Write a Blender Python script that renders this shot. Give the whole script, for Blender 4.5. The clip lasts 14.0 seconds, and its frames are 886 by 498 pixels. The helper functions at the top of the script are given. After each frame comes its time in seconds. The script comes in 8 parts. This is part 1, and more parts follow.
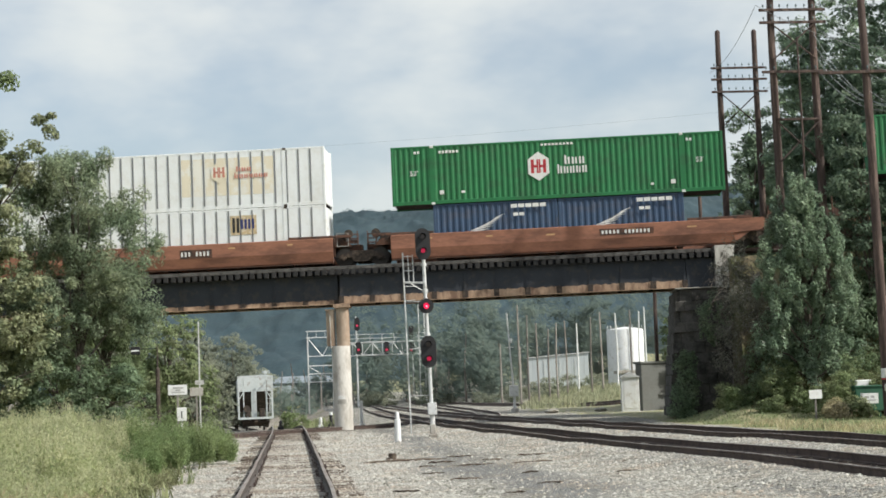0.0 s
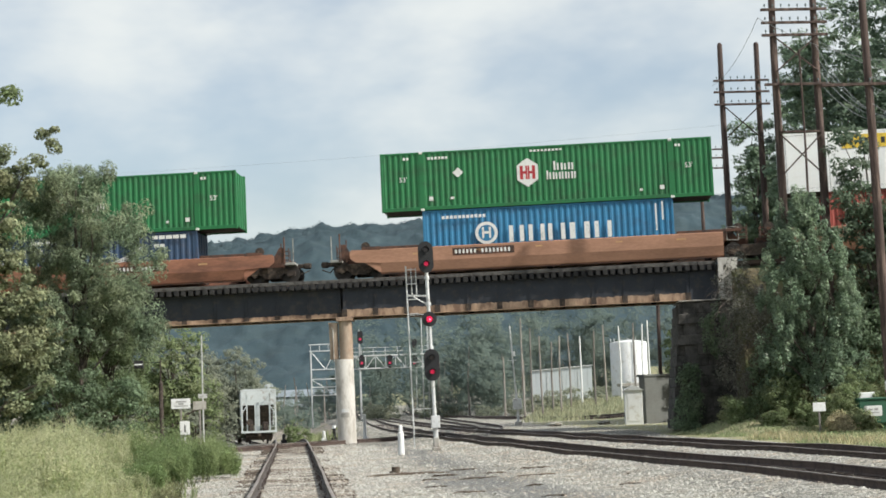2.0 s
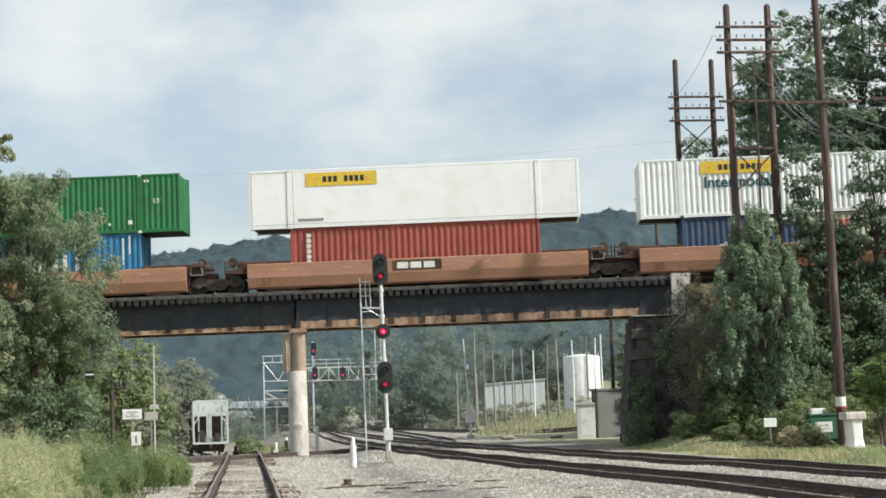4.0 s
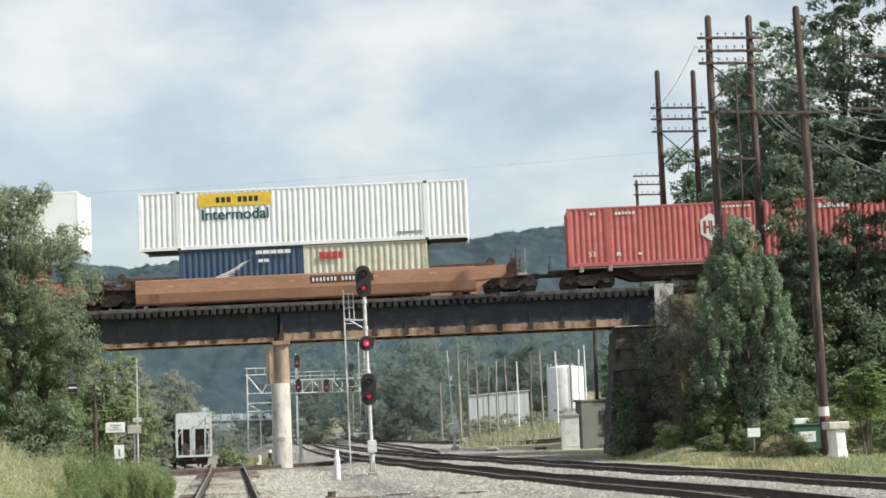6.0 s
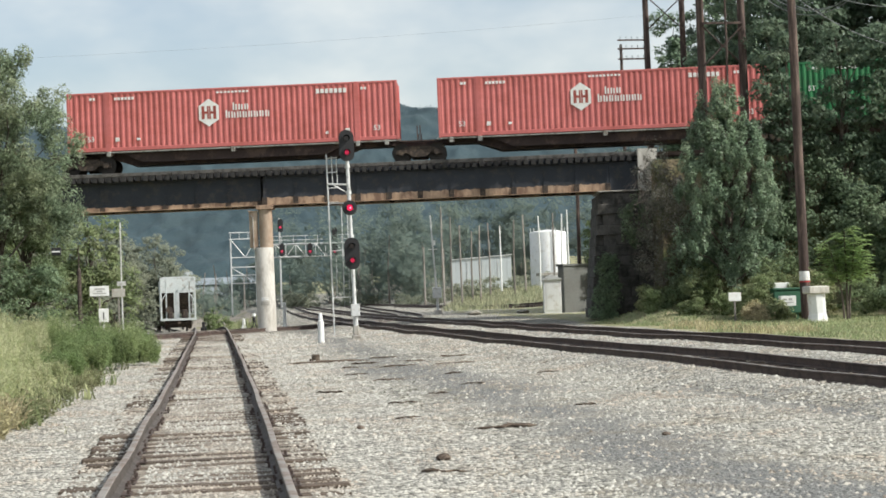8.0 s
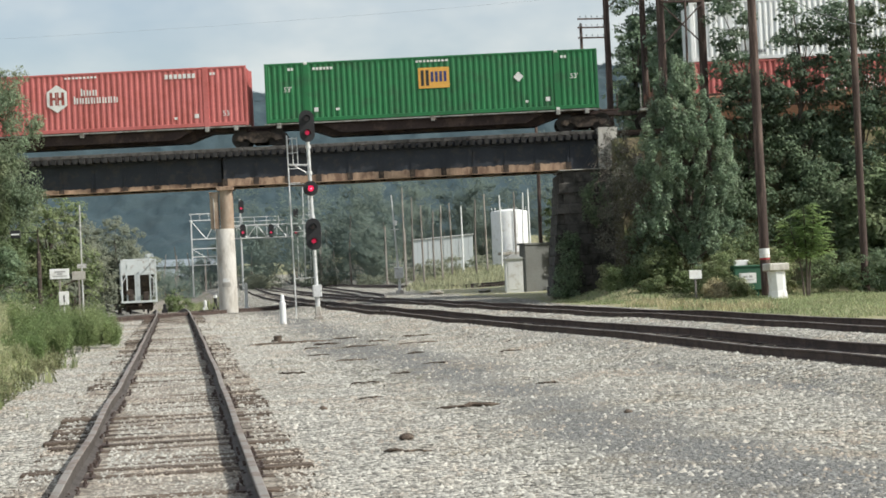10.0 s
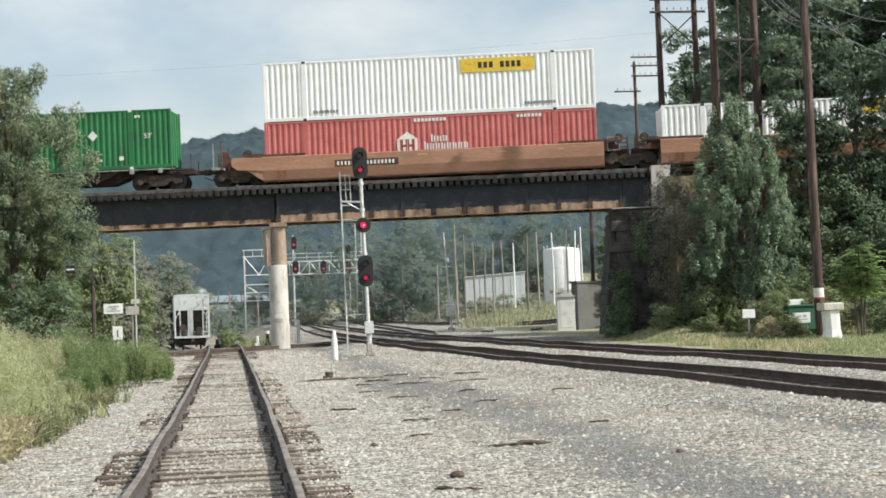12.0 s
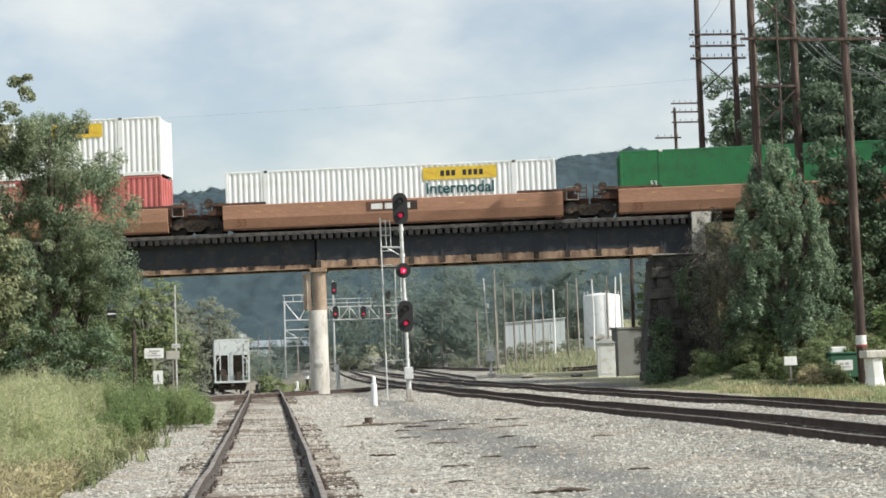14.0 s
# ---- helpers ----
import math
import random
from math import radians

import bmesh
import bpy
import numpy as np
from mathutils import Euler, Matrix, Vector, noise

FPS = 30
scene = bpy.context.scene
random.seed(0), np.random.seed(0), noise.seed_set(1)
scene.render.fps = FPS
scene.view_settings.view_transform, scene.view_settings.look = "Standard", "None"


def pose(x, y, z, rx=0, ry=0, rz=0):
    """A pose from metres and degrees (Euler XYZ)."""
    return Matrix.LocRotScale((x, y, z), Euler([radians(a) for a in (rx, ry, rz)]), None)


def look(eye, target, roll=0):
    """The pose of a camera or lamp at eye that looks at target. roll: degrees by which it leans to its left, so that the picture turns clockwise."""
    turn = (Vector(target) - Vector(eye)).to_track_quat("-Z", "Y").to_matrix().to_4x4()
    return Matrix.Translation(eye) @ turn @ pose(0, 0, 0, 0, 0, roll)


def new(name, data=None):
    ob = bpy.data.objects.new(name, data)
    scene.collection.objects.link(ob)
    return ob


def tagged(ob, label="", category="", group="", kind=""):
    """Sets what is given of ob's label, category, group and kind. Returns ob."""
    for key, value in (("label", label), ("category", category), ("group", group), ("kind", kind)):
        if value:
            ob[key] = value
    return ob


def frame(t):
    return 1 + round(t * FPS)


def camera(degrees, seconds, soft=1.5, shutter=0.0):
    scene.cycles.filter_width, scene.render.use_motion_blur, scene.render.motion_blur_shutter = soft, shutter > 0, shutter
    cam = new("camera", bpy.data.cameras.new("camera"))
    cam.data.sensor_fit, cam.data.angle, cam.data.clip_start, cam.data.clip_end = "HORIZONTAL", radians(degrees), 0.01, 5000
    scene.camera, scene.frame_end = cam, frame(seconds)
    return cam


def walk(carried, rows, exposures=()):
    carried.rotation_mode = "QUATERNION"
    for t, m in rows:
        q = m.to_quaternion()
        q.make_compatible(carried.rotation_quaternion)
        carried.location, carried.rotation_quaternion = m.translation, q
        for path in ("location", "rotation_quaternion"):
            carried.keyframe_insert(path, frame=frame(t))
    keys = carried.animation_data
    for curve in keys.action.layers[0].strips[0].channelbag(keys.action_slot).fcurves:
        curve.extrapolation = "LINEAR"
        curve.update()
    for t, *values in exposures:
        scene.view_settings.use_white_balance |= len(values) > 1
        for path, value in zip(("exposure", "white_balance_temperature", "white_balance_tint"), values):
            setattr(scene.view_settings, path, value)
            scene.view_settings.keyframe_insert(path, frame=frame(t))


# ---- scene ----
# ---------------------------------------------------------------- camera
cam = camera(2 * math.degrees(math.atan(784 / 3000)), 14.0, soft=1.7)
EYE = Vector((0.0, 0.0, 1.75))


def aim(yaw, pitch, roll):
    """Hand-held pose at the fixed stand between the rails: yaw to the right, pitch up, lean."""
    y, p = radians(yaw), radians(pitch)
    d = Vector((math.sin(y) * math.cos(p), math.cos(y) * math.cos(p), math.sin(p)))
    return look(EYE, EYE + d * 50, roll)


AIMS = [(0, 5.298, 4.774, -2.100),
        (0.5, 5.760, 4.413, -2.547),
        (1, 5.686, 5.660, -2.453),
        (1.5, 4.237, 5.960, -2.399),
        (2, 5.213, 5.221, -2.209),
        (2.5, 7.234, 4.966, -1.857),
        (3, 6.402, 4.748, -1.446),
        (3.2, 6.771, 5.291, -1.732),
        (5.3, 6.665, 5.917, -1.743),
        (5.5, 6.450, 6.147, -1.937),
        (6, 7.352, 5.968, -2.023),
        (6.5, 7.803, 3.915, -1.335),
        (7, 6.716, 3.237, -1.254),
        (7.2, 7.195, 1.669, -1.198),
        (9.3, 7.776, 1.270, -2.433),
        (9.5, 7.907, 1.962, -2.521),
        (10, 9.034, 0.646, -2.419),
        (10.5, 9.351, 4.137, -2.224),
        (11, 9.296, 4.266, -2.247),
        (11.5, 7.961, 3.712, -1.858),
        (12, 7.326, 1.973, -2.041),
        (12.5, 6.968, 2.967, -1.991),
        (13, 6.205, 2.701, -1.884),
        (13.5, 6.966, 3.769, -2.054),
        (14, 6.025, 3.562, -1.800)]
walk(cam, [(t, aim(a, b, c)) for t, a, b, c in AIMS],
     [(t, e, 6500, 7) for t, e in ((0, 0.52), (0.5, 0.53), (1.5, 0.6), (3, 0.59), (5.5, 0.66), (7, 0.64), (9.5, 0.54), (10, 0.5), (10.5, 0.56), (11.5, 0.63), (14, 0.61))])

# ---------------------------------------------------------------- light
SUN_DIR = Vector((1.0, -0.535, 1.0)).normalized()
sun = new("sun", bpy.data.lights.new("sun", "SUN"))
sun.data.energy, sun.data.angle, sun.data.color = 3.5, radians(0.6), (1.0, 0.955, 0.89)
sun.matrix_world = look(SUN_DIR * 300, (0, 0, 0))

world = bpy.data.worlds.new("sky")
scene.world = world
world.use_nodes = True
wt = world.node_tree
wt.nodes.clear()


def wnode(kind, **kw):
    n = wt.nodes.new(kind)
    for k, v in kw.items():
        setattr(n, k, v)
    return n


sky = wnode("ShaderNodeTexSky", sky_type="NISHITA", sun_disc=False)
sky.sun_elevation = math.asin(SUN_DIR.z)
sky.sun_rotation = math.atan2(SUN_DIR.x, SUN_DIR.y)
sky.air_density, sky.dust_density, sky.ozone_density = 1.0, 2.2, 1.2
coord = wnode("ShaderNodeTexCoord")
stretch = wnode("ShaderNodeMapping")
stretch.inputs["Scale"].default_value = (3.2, 3.2, 6.5)
stretch.inputs["Location"].default_value = (0.05, 0.1, 0.75)
cloud = wnode("ShaderNodeTexNoise")
cloud.inputs["Scale"].default_value = 1.5
cloud.inputs["Detail"].default_value = 5.0
cloud.inputs["Roughness"].default_value = 0.55
cover = wnode("ShaderNodeMapRange", interpolation_type="SMOOTHSTEP")
cover.inputs["From Min"].default_value = 0.36
cover.inputs["From Max"].default_value = 0.74
cover.inputs["To Min"].default_value = 0.24
cover.inputs["To Max"].default_value = 0.86
blend = wnode("ShaderNodeMixRGB")
blend.inputs["Color2"].default_value = (6.4, 6.48, 6.35, 1.0)
back = wnode("ShaderNodeBackground")
back.inputs["Strength"].default_value = 0.096
wout = wnode("ShaderNodeOutputWorld")
for a, b in ((coord.outputs["Generated"], stretch.inputs["Vector"]), (stretch.outputs["Vector"], cloud.inputs["Vector"]),
             (cloud.outputs["Fac"], cover.inputs["Value"]), (cover.outputs["Result"], blend.inputs["Fac"]),
             (sky.outputs["Color"], blend.inputs["Color1"]), (blend.outputs["Color"], back.inputs["Color"]),
             (back.outputs["Background"], wout.inputs["Surface"])):
    wt.links.new(a, b)


# ---------------------------------------------------------------- materials
def surf(name, base, rough=0.75, metal=0.0, var=0.18, scale=1.2, fine=14.0, bump=0.25, second=None, amount=0.0, spread=0.12,
         streak=(1, 1, 1), island=0.0, each=0.0, spec=0.4, patch_scale=None, cells=0.0):
    """A worn surface: base colour varied by a broad and a fine noise, a second colour in stains, and a fine relief."""
    m = bpy.data.materials.new(name)
    m.use_nodes = True
    nt = m.node_tree
    p = nt.nodes["Principled BSDF"]
    L = nt.links.new

    def node(kind, **kw):
        n = nt.nodes.new(kind)
        for k, v in kw.items():
            setattr(n, k, v)
        return n

    tc = node("ShaderNodeTexCoord")
    mp = node("ShaderNodeMapping")
    mp.inputs["Scale"].default_value = streak
    L(tc.outputs["Object"], mp.inputs["Vector"])
    broad = node("ShaderNodeTexNoise")
    broad.inputs["Scale"].default_value = scale
    broad.inputs["Detail"].default_value = 4.0
    L(mp.outputs["Vector"], broad.inputs["Vector"])
    grain = node("ShaderNodeTexNoise")
    grain.inputs["Scale"].default_value = fine
    grain.inputs["Detail"].default_value = 3.0
    L(mp.outputs["Vector"], grain.inputs["Vector"])
    add = node("ShaderNodeMath", operation="ADD")
    L(broad.outputs["Fac"], add.inputs[0])
    L(grain.outputs["Fac"], add.inputs[1])
    value = node("ShaderNodeMapRange")
    value.inputs["From Min"].default_value = 0.6
    value.inputs["From Max"].default_value = 1.4
    value.inputs["To Min"].default_value = 1 - var
    value.inputs["To Max"].default_value = 1 + var
    L(add.outputs[0], value.inputs["Value"])
    fac = value.outputs["Result"]
    extra = []
    if cells:
        vor = node("ShaderNodeTexVoronoi")
        vor.inputs["Scale"].default_value = cells
        L(mp.outputs["Vector"], vor.inputs["Vector"])
        sep = node("ShaderNodeSeparateColor")
        L(vor.outputs["Color"], sep.inputs["Color"])
        extra.append((sep.outputs["Red"], 0.5))
    if island:
        extra.append((node("ShaderNodeNewGeometry").outputs["Random Per Island"], island))
    if each:
        extra.append((node("ShaderNodeObjectInfo").outputs["Random"], each))
    for out, depth in extra:
        r = node("ShaderNodeMapRange")
        r.inputs["To Min"].default_value = 1 - depth
        r.inputs["To Max"].default_value = 1 + depth
        L(out, r.inputs["Value"])
        mul = node("ShaderNodeMath", operation="MULTIPLY")
        L(fac, mul.inputs[0])
        L(r.outputs["Result"], mul.inputs[1])
        fac = mul.outputs[0]
    colour = node("ShaderNodeRGB")
    colour.outputs[0].default_value = (*base, 1)
    out = colour.outputs[0]
    if second:
        mask = node("ShaderNodeMapRange", interpolation_type="SMOOTHSTEP")
        centre = 0.68 - 0.36 * amount
        mask.inputs["From Min"].default_value = centre - spread / 2
        mask.inputs["From Max"].default_value = centre + spread / 2
        patch = node("ShaderNodeTexNoise")
        patch.inputs["Scale"].default_value = patch_scale or scale * 1.7
        patch.inputs["Detail"].default_value = 6.0
        patch.inputs["Roughness"].default_value = 0.65
        L(mp.outputs["Vector"], patch.inputs["Vector"])
        L(patch.outputs["Fac"], mask.inputs["Value"])
        mix = node("ShaderNodeMixRGB")
        mix.inputs["Color2"].default_value = (*second, 1)
        L(mask.outputs["Result"], mix.inputs["Fac"])
        L(out, mix.inputs["Color1"])
        out = mix.outputs["Color"]
    scaled = node("ShaderNodeVectorMath", operation="SCALE")
    L(out, scaled.inputs[0])
    L(fac, scaled.inputs["Scale"])
    L(scaled.outputs["Vector"], p.inputs["Base Color"])
    p.inputs["Roughness"].default_value = rough
    p.inputs["Metallic"].default_value = metal
    p.inputs["Specular IOR Level"].default_value = spec
    if bump:
        b = node("ShaderNodeBump")
        b.inputs["Strength"].default_value = bump
        b.inputs["Distance"].default_value = 0.02
        L(grain.outputs["Fac"], b.inputs["Height"])
        L(b.outputs["Normal"], p.inputs["Normal"])
    return m


def leafy(name, base, dry=None, amount=0.2, island=0.45, through_light=0.4, scale=0.35, gloss=0.6):
    """Foliage: colour varied leaf by leaf and branch by branch, with some light passing through."""
    m = surf(name, base, rough=gloss, var=0.3, scale=scale, fine=2.0, bump=0.0, second=dry, amount=amount if dry else 0, spread=0.25,
             island=island, spec=0.25)
    nt = m.node_tree
    p = nt.nodes["Principled BSDF"]
    tr = nt.nodes.new("ShaderNodeBsdfTranslucent")
    mix = nt.nodes.new("ShaderNodeMixShader")
    mix.inputs["Fac"].default_value = through_light
    nt.links.new(p.inputs["Base Color"].links[0].from_socket, tr.inputs["Color"])
    nt.links.new(p.outputs["BSDF"], mix.inputs[1])
    nt.links.new(tr.outputs["BSDF"], mix.inputs[2])
    nt.links.new(mix.outputs["Shader"], nt.nodes["Material Output"].inputs["Surface"])
    return m


def glow(name, colour, strength):
    m = bpy.data.materials.new(name)
    m.use_nodes = True
    p = m.node_tree.nodes["Principled BSDF"]
    p.inputs["Base Color"].default_value = (*colour, 1)
    p.inputs["Emission Color"].default_value = (*colour, 1)
    p.inputs["Emission Strength"].default_value = strength
    p.inputs["Roughness"].default_value = 0.3
    return m


def stony(name, pale, dark, cell, patch=0.3):
    """Packed gravel: stones of two sizes as cells of their own tone, with dark joints and a rough relief. The attribute
    "fine" leads from pale coarse stone to darker fine stone."""
    m = bpy.data.materials.new(name)
    m.use_nodes = True
    nt = m.node_tree
    p = nt.nodes["Principled BSDF"]
    L = nt.links.new

    def node(kind, **kw):
        n = nt.nodes.new(kind)
        for k, v in kw.items():
            setattr(n, k, v)
        return n

    def mapped(out, a, b, c, d):
        n = node("ShaderNodeMapRange")
        for k, v in zip(("From Min", "From Max", "To Min", "To Max"), (a, b, c, d)):
            n.inputs[k].default_value = v
        L(out, n.inputs["Value"])
        return n.outputs["Result"]

    def maths(op, a, b):
        n = node("ShaderNodeMath", operation=op)
        for q, v in zip(n.inputs, (a, b)):
            if isinstance(v, float):
                q.default_value = v
            else:
                L(v, q)
        return n.outputs[0]

    tc = node("ShaderNodeTexCoord")
    tones, heights = [], []
    for k, depth in ((cell, 0.72), (cell * 2.3, 0.5)):
        v = node("ShaderNodeTexVoronoi")
        v.inputs["Scale"].default_value = k
        L(tc.outputs["Object"], v.inputs["Vector"])
        sep = node("ShaderNodeSeparateColor")
        L(v.outputs["Color"], sep.inputs["Color"])
        tone = maths("MULTIPLY", mapped(sep.outputs["Red"], 0, 1, 1 - depth, 1 + depth), mapped(v.outputs["Distance"], 0.25, 0.75, 1.08, 0.6))
        tones.append(tone)
        heights.append(mapped(v.outputs["Distance"], 0, 0.8, 1, 0))
    fine = node("ShaderNodeAttribute", attribute_name="fine").outputs["Fac"]
    broad = node("ShaderNodeTexNoise")
    broad.inputs["Scale"].default_value = patch
    broad.inputs["Detail"].default_value = 7.0
    broad.inputs["Roughness"].default_value = 0.62
    L(tc.outputs["Object"], broad.inputs["Vector"])
    mask = maths("ADD", fine, mapped(broad.outputs["Fac"], 0.3, 0.7, -0.45, 0.45))
    soft = node("ShaderNodeMapRange", interpolation_type="SMOOTHSTEP")
    soft.inputs["From Min"].default_value, soft.inputs["From Max"].default_value = 0.1, 0.9
    L(mask, soft.inputs["Value"])
    mix = node("ShaderNodeMixRGB")
    mix.inputs["Color1"].default_value, mix.inputs["Color2"].default_value = (*pale, 1), (*dark, 1)
    L(soft.outputs["Result"], mix.inputs["Fac"])
    rust = node("ShaderNodeTexNoise")
    rust.inputs["Scale"].default_value = 0.9
    rust.inputs["Detail"].default_value = 5.0
    L(tc.outputs["Object"], rust.inputs["Vector"])
    warm = node("ShaderNodeMixRGB")
    warm.inputs["Color2"].default_value = (pale[0] * 0.86, pale[1] * 0.76, pale[2] * 0.64, 1)
    L(mapped(rust.outputs["Fac"], 0.5, 0.72, 0, 0.6), warm.inputs["Fac"])
    L(mix.outputs["Color"], warm.inputs["Color1"])
    both = node("ShaderNodeMix", data_type="FLOAT")
    L(soft.outputs["Result"], both.inputs[0])
    L(tones[0], both.inputs[2])
    L(tones[1], both.inputs[3])
    scaled = node("ShaderNodeVectorMath", operation="SCALE")
    L(warm.outputs["Color"], scaled.inputs[0])
    L(both.outputs[0], scaled.inputs["Scale"])
    L(scaled.outputs["Vector"], p.inputs["Base Color"])
    p.inputs["Roughness"].default_value = 0.95
    p.inputs["Specular IOR Level"].default_value = 0.25
    bump = node("ShaderNodeBump")
    bump.inputs["Strength"].default_value, bump.inputs["Distance"].default_value = 0.9, 0.03
    L(maths("ADD", heights[0], maths("MULTIPLY", heights[1], 0.5)), bump.inputs["Height"])
    L(bump.outputs["Normal"], p.inputs["Normal"])
    return m


gravel = stony("gravel", (0.34, 0.33, 0.29), (0.205, 0.207, 0.198), 17)
gravel_white = stony("pale_gravel", (0.40, 0.387, 0.345), (0.27, 0.263, 0.24), 17)
stone = surf("ballast_stone", (0.375, 0.366, 0.33), 0.9, var=0.15, scale=0.4, fine=30, bump=0.3, island=0.48, second=(0.32, 0.275, 0.225), amount=0.4, spread=0.2, patch_scale=0.5)
stone_fine = surf("fine_grey_stone", (0.235, 0.232, 0.22), 0.9, var=0.15, scale=0.4, fine=30, bump=0.3, island=0.5, second=(0.17, 0.17, 0.168), amount=0.4, spread=0.2, patch_scale=0.3)
bed_dirt = surf("dirty_ballast", (0.27, 0.247, 0.212), 0.95, var=0.4, scale=1.6, fine=26.0, bump=1.0, second=(0.18, 0.15, 0.12), amount=0.4, spread=0.3, cells=22)
meadow = surf("meadow_ground", (0.13, 0.15, 0.045), 0.95, var=0.35, scale=0.25, fine=9.0, bump=0.8, second=(0.24, 0.20, 0.10), amount=0.35, spread=0.25)
lawn = surf("mown_grass", (0.23, 0.255, 0.135), 0.95, var=0.3, scale=0.6, fine=18.0, bump=0.8, second=(0.27, 0.235, 0.14), amount=0.5, spread=0.3)
earth = surf("embankment_earth", (0.09, 0.10, 0.04), 0.95, var=0.4, scale=0.5, fine=8.0, bump=0.8, second=(0.16, 0.13, 0.08), amount=0.4, spread=0.3)
rail_steel = surf("rusty_rail", (0.098, 0.07, 0.06), 0.7, metal=0.15, var=0.3, scale=2.0, fine=30, bump=0.25, second=(0.06, 0.045, 0.04), amount=0.4)
rail_worn = surf("weathered_grey_rail", (0.092, 0.08, 0.073), 0.7, metal=0.15, var=0.3, scale=2.0, fine=30, bump=0.25, second=(0.06, 0.05, 0.045), amount=0.4)
rail_head = surf("worn_rail_head", (0.30, 0.275, 0.25), 0.5, metal=0.35, var=0.2, scale=2.0, fine=40, bump=0.05, second=(0.20, 0.155, 0.125), amount=0.45)
tie_wood = surf("weathered_tie", (0.076, 0.056, 0.043), 0.95, var=0.5, scale=2.5, fine=26, bump=0.9, second=(0.16, 0.128, 0.1), amount=0.38, spread=0.3, streak=(1, 5, 5), each=0.35)
dark_tie = surf("creosote_tie", (0.055, 0.042, 0.036), 0.9, var=0.35, scale=2.0, fine=20, bump=0.6, second=(0.11, 0.09, 0.075), amount=0.3, streak=(1, 5, 5), each=0.3)
dusty_steel = surf("dusty_tan_steel", (0.44, 0.355, 0.275), 0.85, var=0.25, scale=0.9, fine=12, bump=0.3, second=(0.27, 0.18, 0.125), amount=0.35, spread=0.3, streak=(1, 1, 0.3))
girder_steel = surf("rusted_girder_steel", (0.40, 0.285, 0.20), 0.85, var=0.35, scale=0.9, fine=12, bump=0.35, second=(0.16, 0.10, 0.07), amount=0.38, spread=0.25, streak=(1, 1, 0.35))
black_paint = surf("old_black_paint", (0.028, 0.033, 0.043), 0.65, var=0.25, scale=1.5, fine=16, bump=0.2, second=(0.05, 0.047, 0.048), amount=0.3)
bridge_timber = surf("bridge_timber", (0.0288, 0.0281, 0.0281), 0.95, var=0.4, scale=2, fine=22, bump=0.6, second=(0.055, 0.052, 0.05), amount=0.3, each=0.25)
concrete = surf("weathered_concrete", (0.40, 0.385, 0.35), 0.92, var=0.2, scale=1.0, fine=16, bump=0.4, second=(0.24, 0.21, 0.18), amount=0.35, spread=0.25, streak=(1, 1, 0.4))
pale_concrete = surf("limewashed_concrete", (0.56, 0.54, 0.50), 0.9, var=0.16, scale=1.4, fine=18, bump=0.35, second=(0.36, 0.33, 0.29), amount=0.33, spread=0.25, streak=(1, 1, 0.3))
dark_masonry = surf("dark_masonry", (0.105, 0.098, 0.09), 0.95, var=0.35, scale=1.2, fine=10, bump=0.6, second=(0.035, 0.034, 0.03), amount=0.45, spread=0.3)
silver = surf("aluminium_paint", (0.62, 0.63, 0.63), 0.5, metal=0.25, var=0.12, scale=3, fine=24, bump=0.1, second=(0.42, 0.42, 0.41), amount=0.25)
hood_black = surf("matt_black_signal", (0.018, 0.018, 0.02), 0.55, var=0.25, scale=3, fine=20, bump=0.1)
lens_dark = surf("unlit_lens", (0.03, 0.012, 0.012), 0.15, var=0.1, bump=0.0, spec=0.6)
lamp_red = glow("red_signal_lamp", (0.80, 0.01, 0.08), 0.8)
lamp_dim = glow("dim_red_signal_lamp", (0.62, 0.01, 0.07), 0.38)
lamp_far = glow("faint_red_signal_lamp", (0.5, 0.03, 0.08), 0.2)
lamp_core = glow("bright_lamp_core", (1.0, 0.3, 0.4), 1.4)
pole_wood = surf("creosoted_pole", (0.066, 0.046, 0.041), 0.9, var=0.35, scale=1.0, fine=14, bump=0.5, second=(0.14, 0.10, 0.085), amount=0.35, streak=(3, 3, 0.3))
grey_wood = surf("grey_weathered_wood", (0.27, 0.25, 0.23), 0.9, var=0.3, scale=1.0, fine=14, bump=0.4, second=(0.15, 0.12, 0.10), amount=0.35, streak=(3, 3, 0.3), each=0.3)
white_paint = surf("white_paint", (0.74, 0.75, 0.75), 0.55, var=0.07, scale=1.2, fine=10, bump=0.08, second=(0.55, 0.53, 0.49), amount=0.2, spread=0.2)
black_ink = surf("black_lettering", (0.03, 0.03, 0.03), 0.6, var=0.15, bump=0.0)
bark = surf("bark", (0.12, 0.10, 0.085), 0.95, var=0.35, scale=2, fine=18, bump=0.8, second=(0.06, 0.05, 0.04), amount=0.4, streak=(3, 3, 0.5))
wire_black = surf("weathered_cable", (0.24, 0.25, 0.26), 0.6, var=0.15, bump=0.0)


# ---------------------------------------------------------------- mesh helpers
def box(bm, x0, x1, y0, y1, z0, z1, bevel=0.0):
    """Adds a box to bm, with its edges bevelled if asked."""
    v = [bm.verts.new((x, y, z)) for z in (z0, z1) for y in (y0, y1) for x in (x0, x1)]
    f = [bm.faces.new([v[i] for i in q]) for q in ((0, 2, 3, 1), (4, 5, 7, 6), (0, 1, 5, 4), (2, 6, 7, 3), (0, 4, 6, 2), (1, 3, 7, 5))]
    if bevel:
        es = list({e for q in f for e in q.edges})
        bmesh.ops.bevel(bm, geom=es, offset=bevel, segments=1, affect="EDGES")


